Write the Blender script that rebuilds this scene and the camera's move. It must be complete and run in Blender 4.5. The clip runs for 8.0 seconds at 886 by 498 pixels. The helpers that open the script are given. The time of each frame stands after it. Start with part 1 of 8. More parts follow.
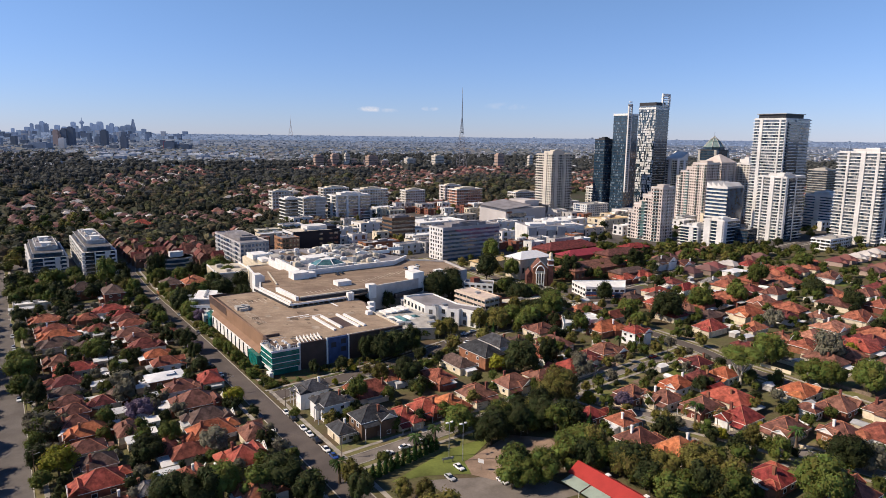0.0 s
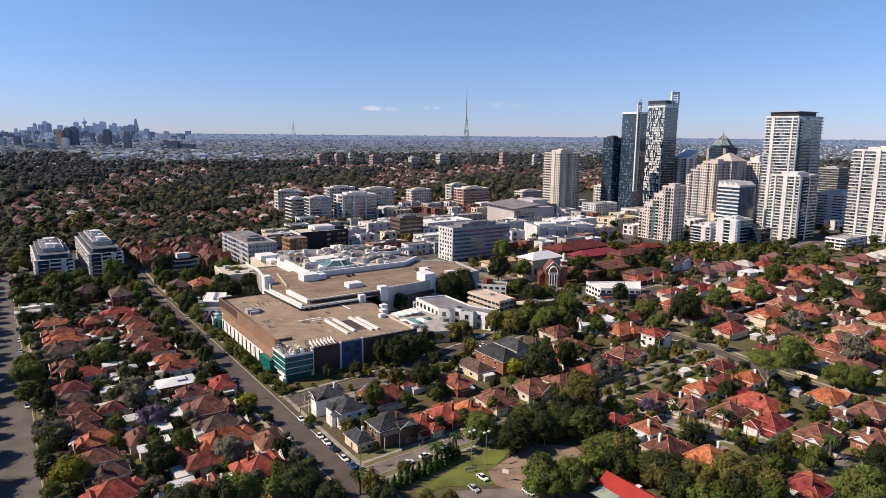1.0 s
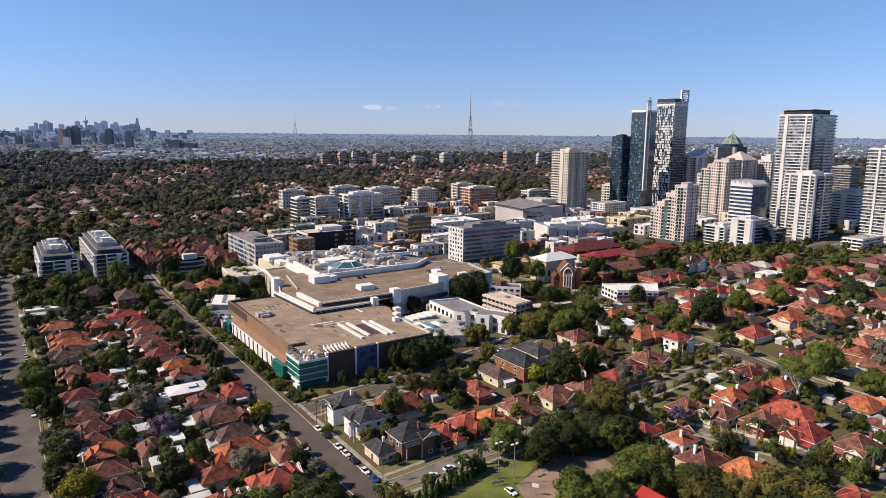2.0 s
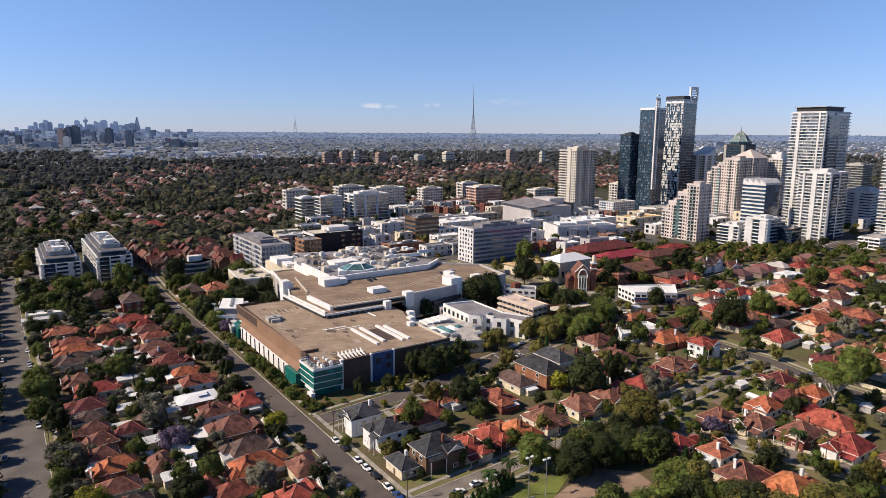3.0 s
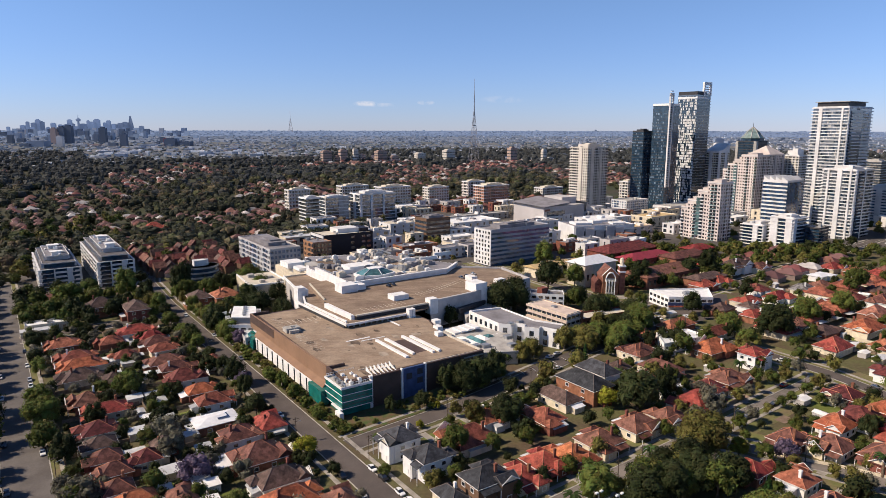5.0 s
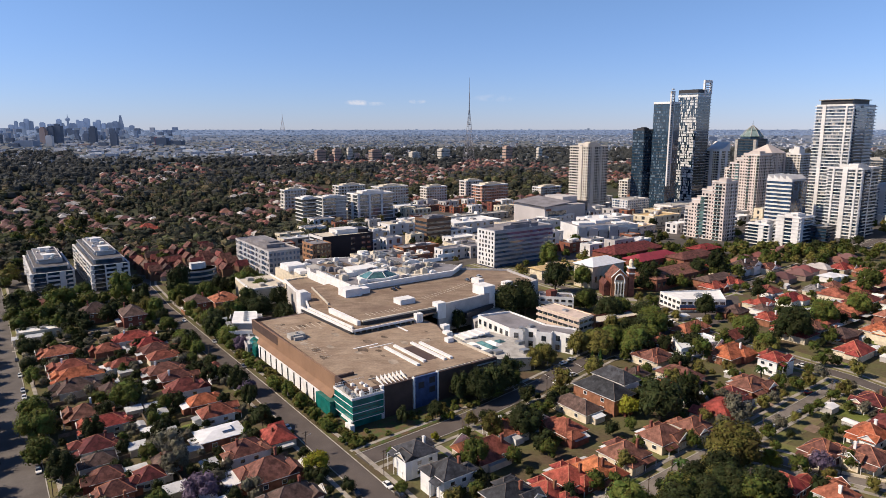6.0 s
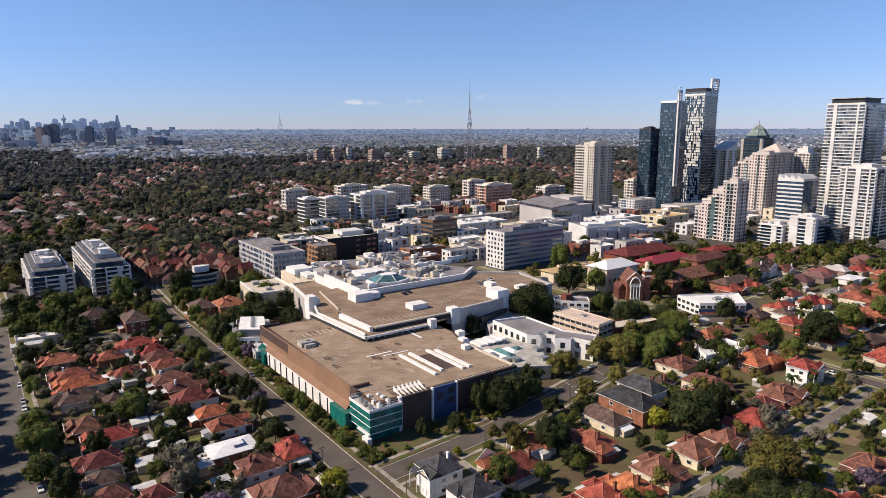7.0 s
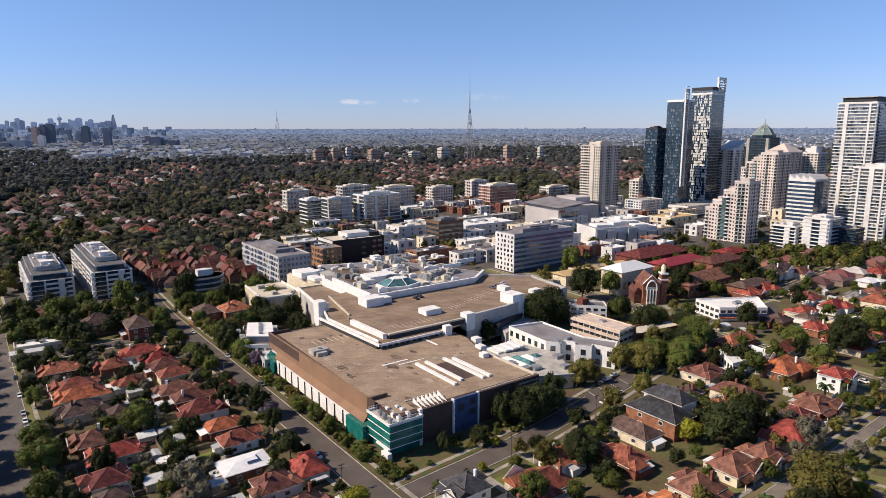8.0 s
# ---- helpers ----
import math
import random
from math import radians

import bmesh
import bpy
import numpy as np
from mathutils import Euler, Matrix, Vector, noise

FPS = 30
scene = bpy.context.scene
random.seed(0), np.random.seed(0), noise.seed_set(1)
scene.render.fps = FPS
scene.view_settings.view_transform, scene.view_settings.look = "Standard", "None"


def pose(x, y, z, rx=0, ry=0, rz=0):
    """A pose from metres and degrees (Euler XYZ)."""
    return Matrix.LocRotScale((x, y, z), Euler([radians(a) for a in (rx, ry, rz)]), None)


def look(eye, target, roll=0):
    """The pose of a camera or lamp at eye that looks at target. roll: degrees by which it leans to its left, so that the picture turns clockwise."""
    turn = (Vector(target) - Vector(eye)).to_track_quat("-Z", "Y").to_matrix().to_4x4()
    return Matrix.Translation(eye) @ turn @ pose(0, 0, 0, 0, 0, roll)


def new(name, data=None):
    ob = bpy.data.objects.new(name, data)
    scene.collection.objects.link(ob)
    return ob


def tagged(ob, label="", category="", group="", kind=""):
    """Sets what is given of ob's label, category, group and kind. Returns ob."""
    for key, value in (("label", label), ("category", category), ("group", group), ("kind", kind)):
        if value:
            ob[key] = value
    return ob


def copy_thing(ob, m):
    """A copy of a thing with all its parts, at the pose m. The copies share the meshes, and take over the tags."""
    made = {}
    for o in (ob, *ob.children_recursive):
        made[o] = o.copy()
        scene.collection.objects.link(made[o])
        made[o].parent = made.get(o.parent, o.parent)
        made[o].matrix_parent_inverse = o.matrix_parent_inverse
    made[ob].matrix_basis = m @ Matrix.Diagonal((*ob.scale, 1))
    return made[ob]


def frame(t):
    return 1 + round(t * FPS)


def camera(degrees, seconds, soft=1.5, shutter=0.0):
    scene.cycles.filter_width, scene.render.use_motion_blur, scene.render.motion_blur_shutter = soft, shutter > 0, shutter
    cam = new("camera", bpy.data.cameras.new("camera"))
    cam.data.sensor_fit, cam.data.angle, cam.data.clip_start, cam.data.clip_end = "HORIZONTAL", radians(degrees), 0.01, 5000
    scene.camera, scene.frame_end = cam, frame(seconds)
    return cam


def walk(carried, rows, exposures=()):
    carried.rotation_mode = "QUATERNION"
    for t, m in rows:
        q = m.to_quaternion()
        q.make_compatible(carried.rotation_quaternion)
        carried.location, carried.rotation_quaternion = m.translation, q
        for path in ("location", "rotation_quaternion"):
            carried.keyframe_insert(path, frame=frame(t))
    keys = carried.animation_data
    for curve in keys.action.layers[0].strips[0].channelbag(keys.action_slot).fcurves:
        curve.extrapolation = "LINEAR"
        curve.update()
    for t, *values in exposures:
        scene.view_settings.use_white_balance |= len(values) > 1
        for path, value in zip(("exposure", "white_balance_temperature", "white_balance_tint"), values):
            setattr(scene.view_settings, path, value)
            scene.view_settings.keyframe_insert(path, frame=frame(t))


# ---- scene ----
cam = camera(68.57, 8.0, soft=0.55)
PATH = [
    (0.0, look((0.00, 0.00, 106.50), (0.0, 985.3, -64.1), 0.71)),
    (0.5, look((-2.91, 3.18, 106.59), (-4.5, 988.4, -64.8), 0.65)),
    (1.0, look((-6.30, 6.82, 106.59), (-9.7, 991.9, -65.7), 0.55)),
    (1.5, look((-10.05, 11.05, 106.48), (-14.5, 996.0, -66.5), 0.53)),
    (3.0, look((-21.96, 25.92, 106.45), (-26.4, 1010.3, -69.8), 0.34)),
    (3.5, look((-26.03, 31.14, 106.25), (-29.6, 1015.3, -71.0), 0.24)),
    (4.0, look((-30.24, 36.45, 106.02), (-32.6, 1020.5, -71.9), 0.18)),
    (4.5, look((-34.38, 41.70, 105.99), (-35.4, 1025.6, -72.6), 0.14)),
    (6.0, look((-46.32, 57.14, 106.05), (-30.4, 1040.5, -75.2), -0.02)),
    (6.5, look((-50.28, 62.58, 106.06), (-32.4, 1045.8, -75.5), -0.06)),
    (7.0, look((-54.39, 67.84, 106.06), (-34.1, 1050.9, -76.0), -0.08)),
    (7.5, look((-58.65, 73.19, 106.19), (-35.7, 1056.1, -76.6), -0.09)),
    (8.0, look((-62.78, 78.48, 106.11), (-37.2, 1061.3, -76.6), -0.11)),
]
walk(cam, PATH)

# ---- daylight: morning sun from the east, clear sky ----
SUN_AZ, SUN_EL = radians(186), radians(40)
world = bpy.data.worlds.new("world")
scene.world = world
world.use_nodes = True
wn = world.node_tree
sky = wn.nodes.new("ShaderNodeTexSky")
sky.sky_type = "NISHITA"
sky.sun_disc = False
sky.sun_elevation = SUN_EL
sky.sun_rotation = radians(90) - SUN_AZ
sky.altitude = 100
sky.air_density, sky.dust_density, sky.ozone_density = 1.0, 0.0, 3.0
wn.nodes["Background"].inputs["Strength"].default_value = 0.094
tint = wn.nodes.new("ShaderNodeMix")
tint.data_type, tint.blend_type = "RGBA", "MULTIPLY"
tint.inputs["Factor"].default_value = 1.0
up = wn.nodes.new("ShaderNodeSeparateXYZ")
wn.links.new(wn.nodes.new("ShaderNodeTexCoord").outputs["Generated"], up.inputs[0])
band = wn.nodes.new("ShaderNodeValToRGB")
band.color_ramp.elements[0].position, band.color_ramp.elements[0].color = 0.0, (0.56, 0.67, 1.17, 1)
band.color_ramp.elements[1].position, band.color_ramp.elements[1].color = 0.24, (0.83, 0.93, 1.12, 1)
band.color_ramp.elements.new(1.0).color = (0.34, 0.43, 0.6, 1)
wn.links.new(up.outputs["Z"], band.inputs["Fac"])
wn.links.new(band.outputs["Color"], tint.inputs["B"])
wn.links.new(sky.outputs[0], tint.inputs["A"])


def wire(kind, op, a, b):
    """One maths step of the sky's nodes; a and b are sockets or numbers."""
    n = wn.nodes.new(kind)
    n.operation = op
    for k, v in ((0, a), (1, b)):
        if isinstance(v, (int, float)):
            n.inputs[k].default_value = v
        else:
            wn.links.new(v, n.inputs[k])
    return n.outputs[0]


# thin wisps of fair-weather cloud low over the horizon
across, rise = wire("ShaderNodeMath", "DIVIDE", up.outputs["X"], up.outputs["Y"]), wire("ShaderNodeMath", "DIVIDE", up.outputs["Z"], up.outputs["Y"])
fluff = wn.nodes.new("ShaderNodeTexNoise")
fluff.inputs["Scale"].default_value, fluff.inputs["Detail"].default_value = 70, 6
sky_colour = tint.outputs["Result"]
for side, high, wide, tall, amount in ((-0.113, 0.0395, 0.02, 0.0045, 1.1), (-0.09, 0.0375, 0.03, 0.0035, 0.5), (-0.022, 0.041, 0.014, 0.004, 0.6), (0.095, 0.046, 0.04, 0.006, 0.2)):
    dx = wire("ShaderNodeMath", "DIVIDE", wire("ShaderNodeMath", "SUBTRACT", across, side), wide)
    dz = wire("ShaderNodeMath", "DIVIDE", wire("ShaderNodeMath", "SUBTRACT", rise, high), tall)
    far_off = wire("ShaderNodeMath", "ADD", wire("ShaderNodeMath", "MULTIPLY", dx, dx), wire("ShaderNodeMath", "MULTIPLY", dz, dz))
    mask = wire("ShaderNodeMath", "MULTIPLY", wire("ShaderNodeMath", "MAXIMUM", wire("ShaderNodeMath", "SUBTRACT", 1.0, far_off), 0.0), wire("ShaderNodeMath", "MAXIMUM", wire("ShaderNodeMath", "SUBTRACT", fluff.outputs[0], 0.38), 0.0))
    veil = wn.nodes.new("ShaderNodeMix")
    veil.data_type = "RGBA"
    veil.inputs["B"].default_value = (7.0, 6.9, 7.4, 1)
    wn.links.new(wire("ShaderNodeMath", "MULTIPLY", mask, amount * 4), veil.inputs["Factor"])
    wn.links.new(sky_colour, veil.inputs["A"])
    sky_colour = veil.outputs["Result"]
wn.links.new(sky_colour, wn.nodes["Background"].inputs["Color"])
sun_data = bpy.data.lights.new("sun", "SUN")
sun_data.energy, sun_data.angle, sun_data.color = 4.95, radians(0.53), (1.0, 0.835, 0.66)
sun = new("sun", sun_data)
sun.matrix_world = look((0, 0, 300), (-300 * math.cos(SUN_AZ) * math.cos(SUN_EL), -300 * math.sin(SUN_AZ) * math.cos(SUN_EL), 300 - 300 * math.sin(SUN_EL)))
scene.view_settings.exposure = 0.28

# ---- the street grid: u along the cross streets, v along the avenues ----
TH = radians(34.5)
CT, ST = math.cos(TH), math.sin(TH)
OX, OY = -67.5, 272.0


def gz(x, y):
    """Height of the natural ground."""
    r = math.hypot(x, y)
    near = 0.028 * (min(max(x, -450), 500) + 60) + 0.006 * (min(max(y, 0), 1200) - 235)
    far = max(0.0, r - 1000)
    k = min(1.0, far / 900)
    return near * (1 - k) + k * 8 + 0.0243 * far * min(1.0, far / 300)


def xy(u, v):
    return OX + u * CT - v * ST, OY + u * ST + v * CT


def uv_of(x, y):
    return (x - OX) * CT + (y - OY) * ST, -(x - OX) * ST + (y - OY) * CT


def spot(u, v, turn=0.0, h=0.0):
    x, y = xy(u, v)
    return pose(x, y, gz(x, y) + h, 0, 0, 34.5 + turn)


# ---- mesh and part helpers ----
class Geo:
    def __init__(self):
        self.v, self.f = [], []

    def face(self, *pts):
        n = len(self.v)
        self.v += [tuple(p) for p in pts]
        self.f.append(tuple(range(n, n + len(pts))))
        return self

    def box(self, x0, y0, z0, x1, y1, z1, taper=0.0):
        n = len(self.v)
        t = taper
        self.v += [(x0, y0, z0), (x1, y0, z0), (x1, y1, z0), (x0, y1, z0), (x0 + t, y0 + t, z1), (x1 - t, y0 + t, z1), (x1 - t, y1 - t, z1), (x0 + t, y1 - t, z1)]
        self.f += [tuple(n + i for i in q) for q in ((0, 3, 2, 1), (4, 5, 6, 7), (0, 1, 5, 4), (1, 2, 6, 5), (2, 3, 7, 6), (3, 0, 4, 7))]
        return self

    def prism(self, pts, z0, z1):
        n, m = len(self.v), len(pts)
        self.v += [(x, y, z0) for x, y in pts] + [(x, y, z1) for x, y in pts]
        self.f += [tuple(n + i for i in reversed(range(m))), tuple(n + m + i for i in range(m))]
        self.f += [(n + i, n + (i + 1) % m, n + m + (i + 1) % m, n + m + i) for i in range(m)]
        return self

    def ring(self, x0, y0, x1, y1, z0, z1, t):
        """A rectangular hoop of thickness t inside the outline."""
        self.box(x0, y0, z0, x1, y0 + t, z1).box(x0, y1 - t, z0, x1, y1, z1)
        return self.box(x0, y0 + t, z0, x0 + t, y1 - t, z1).box(x1 - t, y0 + t, z0, x1, y1 - t, z1)

    def bar(self, a, b, r, r2=None, n=5):
        """A round bar from a to b."""
        a, b = Vector(a), Vector(b)
        r2 = r if r2 is None else r2
        q = (b - a).to_track_quat("Z", "Y")
        k = len(self.v)
        for p, rr in ((a, r), (b, r2)):
            for i in range(n):
                w = 2 * math.pi * i / n
                self.v.append(tuple(p + q @ Vector((rr * math.cos(w), rr * math.sin(w), 0))))
        self.f += [(k + i, k + (i + 1) % n, k + n + (i + 1) % n, k + n + i) for i in range(n)]
        self.f += [tuple(k + i for i in reversed(range(n))), tuple(k + n + i for i in range(n))]
        return self

    def hip(self, x0, y0, x1, y1, z, pitch=0.52, thick=0.18, gable=False):
        """A tiled hip or gable roof over a rectangle, ridge along the longer side."""
        w, d = x1 - x0, y1 - y0
        h = pitch * min(w, d) / 2
        if w >= d:
            m, e = (y0 + y1) / 2, 0.0 if gable else d / 2
            a, b = (x0 + e, m, z + h), (x1 - e, m, z + h)
            c = [(x0, y0, z), (x1, y0, z), (x1, y1, z), (x0, y1, z)]
            self.face(c[0], c[1], b, a).face(c[2], c[3], a, b).face(c[1], c[2], b).face(c[3], c[0], a)
        else:
            m, e = (x0 + x1) / 2, 0.0 if gable else w / 2
            a, b = (m, y0 + e, z + h), (m, y1 - e, z + h)
            c = [(x0, y0, z), (x1, y0, z), (x1, y1, z), (x0, y1, z)]
            self.face(c[0], c[1], a).face(c[1], c[2], b, a).face(c[2], c[3], b).face(c[3], c[0], a, b)
        self.box(x0, y0, z - thick, x1, y1, z)
        return self

    def dome(self, cx, cy, cz, rx, ry, rz, n=8, m=4, jitter=0.0, rnd=None):
        k = len(self.v)
        for j in range(m):
            p = -0.45 * math.pi + (0.95 * math.pi) * j / m
            for i in range(n):
                w = 2 * math.pi * (i + 0.5 * (j % 2)) / n
                s = 1 + (rnd.uniform(-jitter, jitter) if rnd else 0)
                self.v.append((cx + rx * s * math.cos(p) * math.cos(w), cy + ry * s * math.cos(p) * math.sin(w), cz + rz * s * math.sin(p)))
        self.v.append((cx, cy, cz + rz))
        for j in range(m - 1):
            for i in range(n):
                a, b = k + j * n + i, k + j * n + (i + 1) % n
                self.f.append((a, b, b + n, a + n))
        top = k + m * n
        self.f += [(k + (m - 1) * n + i, k + (m - 1) * n + (i + 1) % n, top) for i in range(n)]
        self.f.append(tuple(k + i for i in reversed(range(n))))
        return self

    def mesh(self, name, material):
        me = bpy.data.meshes.new(name)
        me.from_pydata(self.v, [], self.f)
        me.materials.append(material)
        me.update()
        return me


def thing(name, m, label, category, group="", kind=""):
    ob = new(name)
    ob.empty_display_size = 0.5
    ob.matrix_world = m
    return tagged(ob, label, category, group, kind)


def part(name, geo, material, parent, label="", at=None, kind=""):
    me = geo if isinstance(geo, bpy.types.Mesh) else geo.mesh(name, material)
    ob = new(name, me)
    ob.parent = parent
    if at is not None:
        ob.matrix_basis = at
    return tagged(ob, label, kind=kind)


# ---- materials ----
def mat(name, colour, rough=0.7, vary=0.12, scale=0.6, fine=6.0, bump=0.15, metal=0.0, obj=0.0, island=0.0, colour2=None, spec=0.22, hue=0.0, emit=0.0, streak=None):
    m = bpy.data.materials.new(name)
    m.use_nodes = True
    n, l = m.node_tree.nodes, m.node_tree.links
    b = n["Principled BSDF"]
    b.inputs["Roughness"].default_value, b.inputs["Metallic"].default_value = rough, metal
    b.inputs["Specular IOR Level"].default_value = spec
    pos = n.new("ShaderNodeNewGeometry")
    big, small = n.new("ShaderNodeTexNoise"), n.new("ShaderNodeTexNoise")
    big.inputs["Scale"].default_value, small.inputs["Scale"].default_value = scale, fine
    big.inputs["Detail"].default_value, small.inputs["Detail"].default_value = 4, 3
    if streak:
        mp = n.new("ShaderNodeMapping")
        mp.inputs["Scale"].default_value = streak
        l.new(pos.outputs["Position"], mp.inputs["Vector"])
        l.new(mp.outputs[0], big.inputs["Vector"])
    else:
        l.new(pos.outputs["Position"], big.inputs["Vector"])
    l.new(pos.outputs["Position"], small.inputs["Vector"])
    mix = n.new("ShaderNodeMix")
    mix.data_type = "RGBA"
    c2 = colour2 or tuple(max(0.0, c * (1 - 2.2 * vary)) for c in colour)
    mix.inputs["A"].default_value, mix.inputs["B"].default_value = (*colour, 1), (*c2, 1)
    ramp = n.new("ShaderNodeMapRange")
    ramp.inputs["From Min"].default_value, ramp.inputs["From Max"].default_value = 0.38, 0.66
    l.new(big.outputs[0], ramp.inputs["Value"])
    l.new(ramp.outputs[0], mix.inputs["Factor"])
    hsv = n.new("ShaderNodeHueSaturation")
    l.new(mix.outputs["Result"], hsv.inputs["Color"])
    total = n.new("ShaderNodeMath")
    total.operation = "MULTIPLY_ADD"
    l.new(small.outputs[0], total.inputs[0])
    total.inputs[1].default_value, total.inputs[2].default_value = 2.4 * vary, 1 - 1.2 * vary
    last = total
    for out, amount in ((n.new("ShaderNodeObjectInfo").outputs["Random"], obj), (pos.outputs["Random Per Island"], island)):
        if amount:
            k = n.new("ShaderNodeMath")
            k.operation = "MULTIPLY_ADD"
            l.new(out, k.inputs[0])
            k.inputs[1].default_value, k.inputs[2].default_value = 2 * amount, 1 - amount
            p = n.new("ShaderNodeMath")
            p.operation = "MULTIPLY"
            l.new(k.outputs[0], p.inputs[0])
            l.new(last.outputs[0], p.inputs[1])
            last = p
            if hue:
                h = n.new("ShaderNodeMath")
                h.operation = "MULTIPLY_ADD"
                l.new(out, h.inputs[0])
                h.inputs[1].default_value, h.inputs[2].default_value = 2 * hue, 0.5 - hue
                l.new(h.outputs[0], hsv.inputs["Hue"])
    l.new(last.outputs[0], hsv.inputs["Value"])
    l.new(hsv.outputs[0], b.inputs["Base Color"])
    if bump:
        bp = n.new("ShaderNodeBump")
        bp.inputs["Strength"].default_value, bp.inputs["Distance"].default_value = bump, 0.1
        l.new(small.outputs[0], bp.inputs["Height"])
        l.new(bp.outputs[0], b.inputs["Normal"])
    if emit:
        l.new(hsv.outputs[0], b.inputs["Emission Color"])
        b.inputs["Emission Strength"].default_value = emit
    return m


def leafy(name, colour, obj=0.32, island=0.26, hue=0.03, glow=0.2):
    m = mat(name, colour, rough=0.6, vary=0.15, scale=0.35, fine=2.0, bump=0, obj=obj, island=island, hue=hue, spec=0.08)
    n, l = m.node_tree.nodes, m.node_tree.links
    b = n["Principled BSDF"]
    tr, mx = n.new("ShaderNodeBsdfTranslucent"), n.new("ShaderNodeMixShader")
    src = b.inputs["Base Color"].links[0].from_socket
    l.new(src, tr.inputs["Color"])
    mx.inputs[0].default_value = glow
    l.new(b.outputs[0], mx.inputs[1])
    l.new(tr.outputs[0], mx.inputs[2])
    l.new(mx.outputs[0], n["Material Output"].inputs["Surface"])
    return m


def tiled(name, colour, obj=0.24):
    """Roof tiles: courses and ribs as relief, tiles of uneven tone, weathered patches."""
    m = mat(name, colour, rough=0.75, vary=0.26, scale=0.45, fine=2.2, bump=0, obj=obj, hue=0.008)
    n, l = m.node_tree.nodes, m.node_tree.links
    b = n["Principled BSDF"]
    wv, tc, bp = n.new("ShaderNodeTexWave"), n.new("ShaderNodeNewGeometry"), n.new("ShaderNodeBump")
    wv.bands_direction, wv.wave_profile = "Z", "SAW"
    wv.inputs["Scale"].default_value, wv.inputs["Distortion"].default_value = 1.9, 0.4
    l.new(tc.outputs["Position"], wv.inputs["Vector"])
    bp.inputs["Strength"].default_value, bp.inputs["Distance"].default_value = 0.6, 0.06
    l.new(wv.outputs["Fac"], bp.inputs["Height"])
    l.new(bp.outputs[0], b.inputs["Normal"])
    cell, mix = n.new("ShaderNodeTexVoronoi"), n.new("ShaderNodeMix")
    cell.inputs["Scale"].default_value = 1.3
    l.new(tc.outputs["Position"], cell.inputs["Vector"])
    mix.data_type, mix.blend_type = "RGBA", "SOFT_LIGHT"
    mix.inputs["Factor"].default_value = 0.35
    bw = n.new("ShaderNodeRGBToBW")
    l.new(cell.outputs["Color"], bw.inputs[0])
    l.new(b.inputs["Base Color"].links[0].from_socket, mix.inputs["A"])
    l.new(bw.outputs[0], mix.inputs["B"])
    l.new(mix.outputs["Result"], b.inputs["Base Color"])
    return m


def glassy(name, colour, rough=0.08, vary=0.25, scale=0.25):
    m = mat(name, colour, rough=rough, vary=vary, scale=scale, fine=0.8, bump=0, obj=0.25, island=0.3, spec=0.8)
    m.node_tree.nodes["Principled BSDF"].inputs["IOR"].default_value = 1.9
    return m


GRASS = mat("grass", (0.1, 0.098, 0.042), 0.95, 0.35, 0.09, 0.9, 0.2, colour2=(0.098, 0.07, 0.047))
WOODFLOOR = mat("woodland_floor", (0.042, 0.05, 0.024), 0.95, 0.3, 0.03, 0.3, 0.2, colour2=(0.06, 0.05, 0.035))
VERGE = mat("mown_verge", (0.135, 0.145, 0.05), 0.95, 0.3, 0.15, 1.0, 0.2, colour2=(0.165, 0.13, 0.075))
LAWN = mat("lawn", (0.15, 0.18, 0.045), 0.9, 0.2, 0.12, 1.2, 0.2)
ASPHALT = mat("asphalt", (0.112, 0.095, 0.087), 0.85, 0.22, 0.1, 2.5, 0.1, colour2=(0.08, 0.068, 0.063))
KERB = mat("kerb_concrete", (0.42, 0.4, 0.36), 0.85, 0.15, 0.4, 3.0, 0.1)
PAVING = mat("paving", (0.36, 0.33, 0.29), 0.85, 0.18, 0.25, 2.0, 0.1)
DIRT = mat("bare_court", (0.30, 0.215, 0.16), 0.9, 0.2, 0.12, 1.5, 0.1)
PAINT = mat("road_paint", (0.75, 0.75, 0.72), 0.7, 0.1, 1.0, 5.0, 0)
PALEROAD = mat("pale_road", (0.21, 0.185, 0.165), 0.9, 0.16, 0.15, 2.0, 0.08)
GREYROAD = mat("grey_road", (0.138, 0.126, 0.12), 0.88, 0.2, 0.12, 2.2, 0.1, colour2=(0.1, 0.09, 0.085))
MULCH = mat("garden_bed", (0.13, 0.085, 0.05), 0.95, 0.3, 0.4, 2.0, 0.3, colour2=(0.06, 0.1, 0.03))
ROOFS = {
    "orange": tiled("orange_tiles", (0.45, 0.14, 0.068)),
    "terra": tiled("terracotta_tiles", (0.34, 0.115, 0.072)),
    "red": tiled("red_tiles", (0.34, 0.07, 0.055)),
    "maroon": tiled("maroon_tiles", (0.17, 0.044, 0.042)),
    "brown": tiled("brown_tiles", (0.2, 0.088, 0.068)),
    "dbrown": tiled("dark_brown_tiles", (0.12, 0.076, 0.066)),
    "grey": tiled("grey_tiles", (0.20, 0.19, 0.19)),
    "pale": tiled("pale_terracotta_tiles", (0.5, 0.23, 0.155)),
    "slate": tiled("slate_tiles", (0.055, 0.058, 0.068)),
    "crimson": mat("crimson_metal_roof", (0.3, 0.045, 0.06), 0.55, 0.12, 0.3, 2.0, 0.05),
    "white": mat("white_metal_roof", (0.75, 0.76, 0.78), 0.45, 0.06, 0.5, 3.0, 0.05),
}
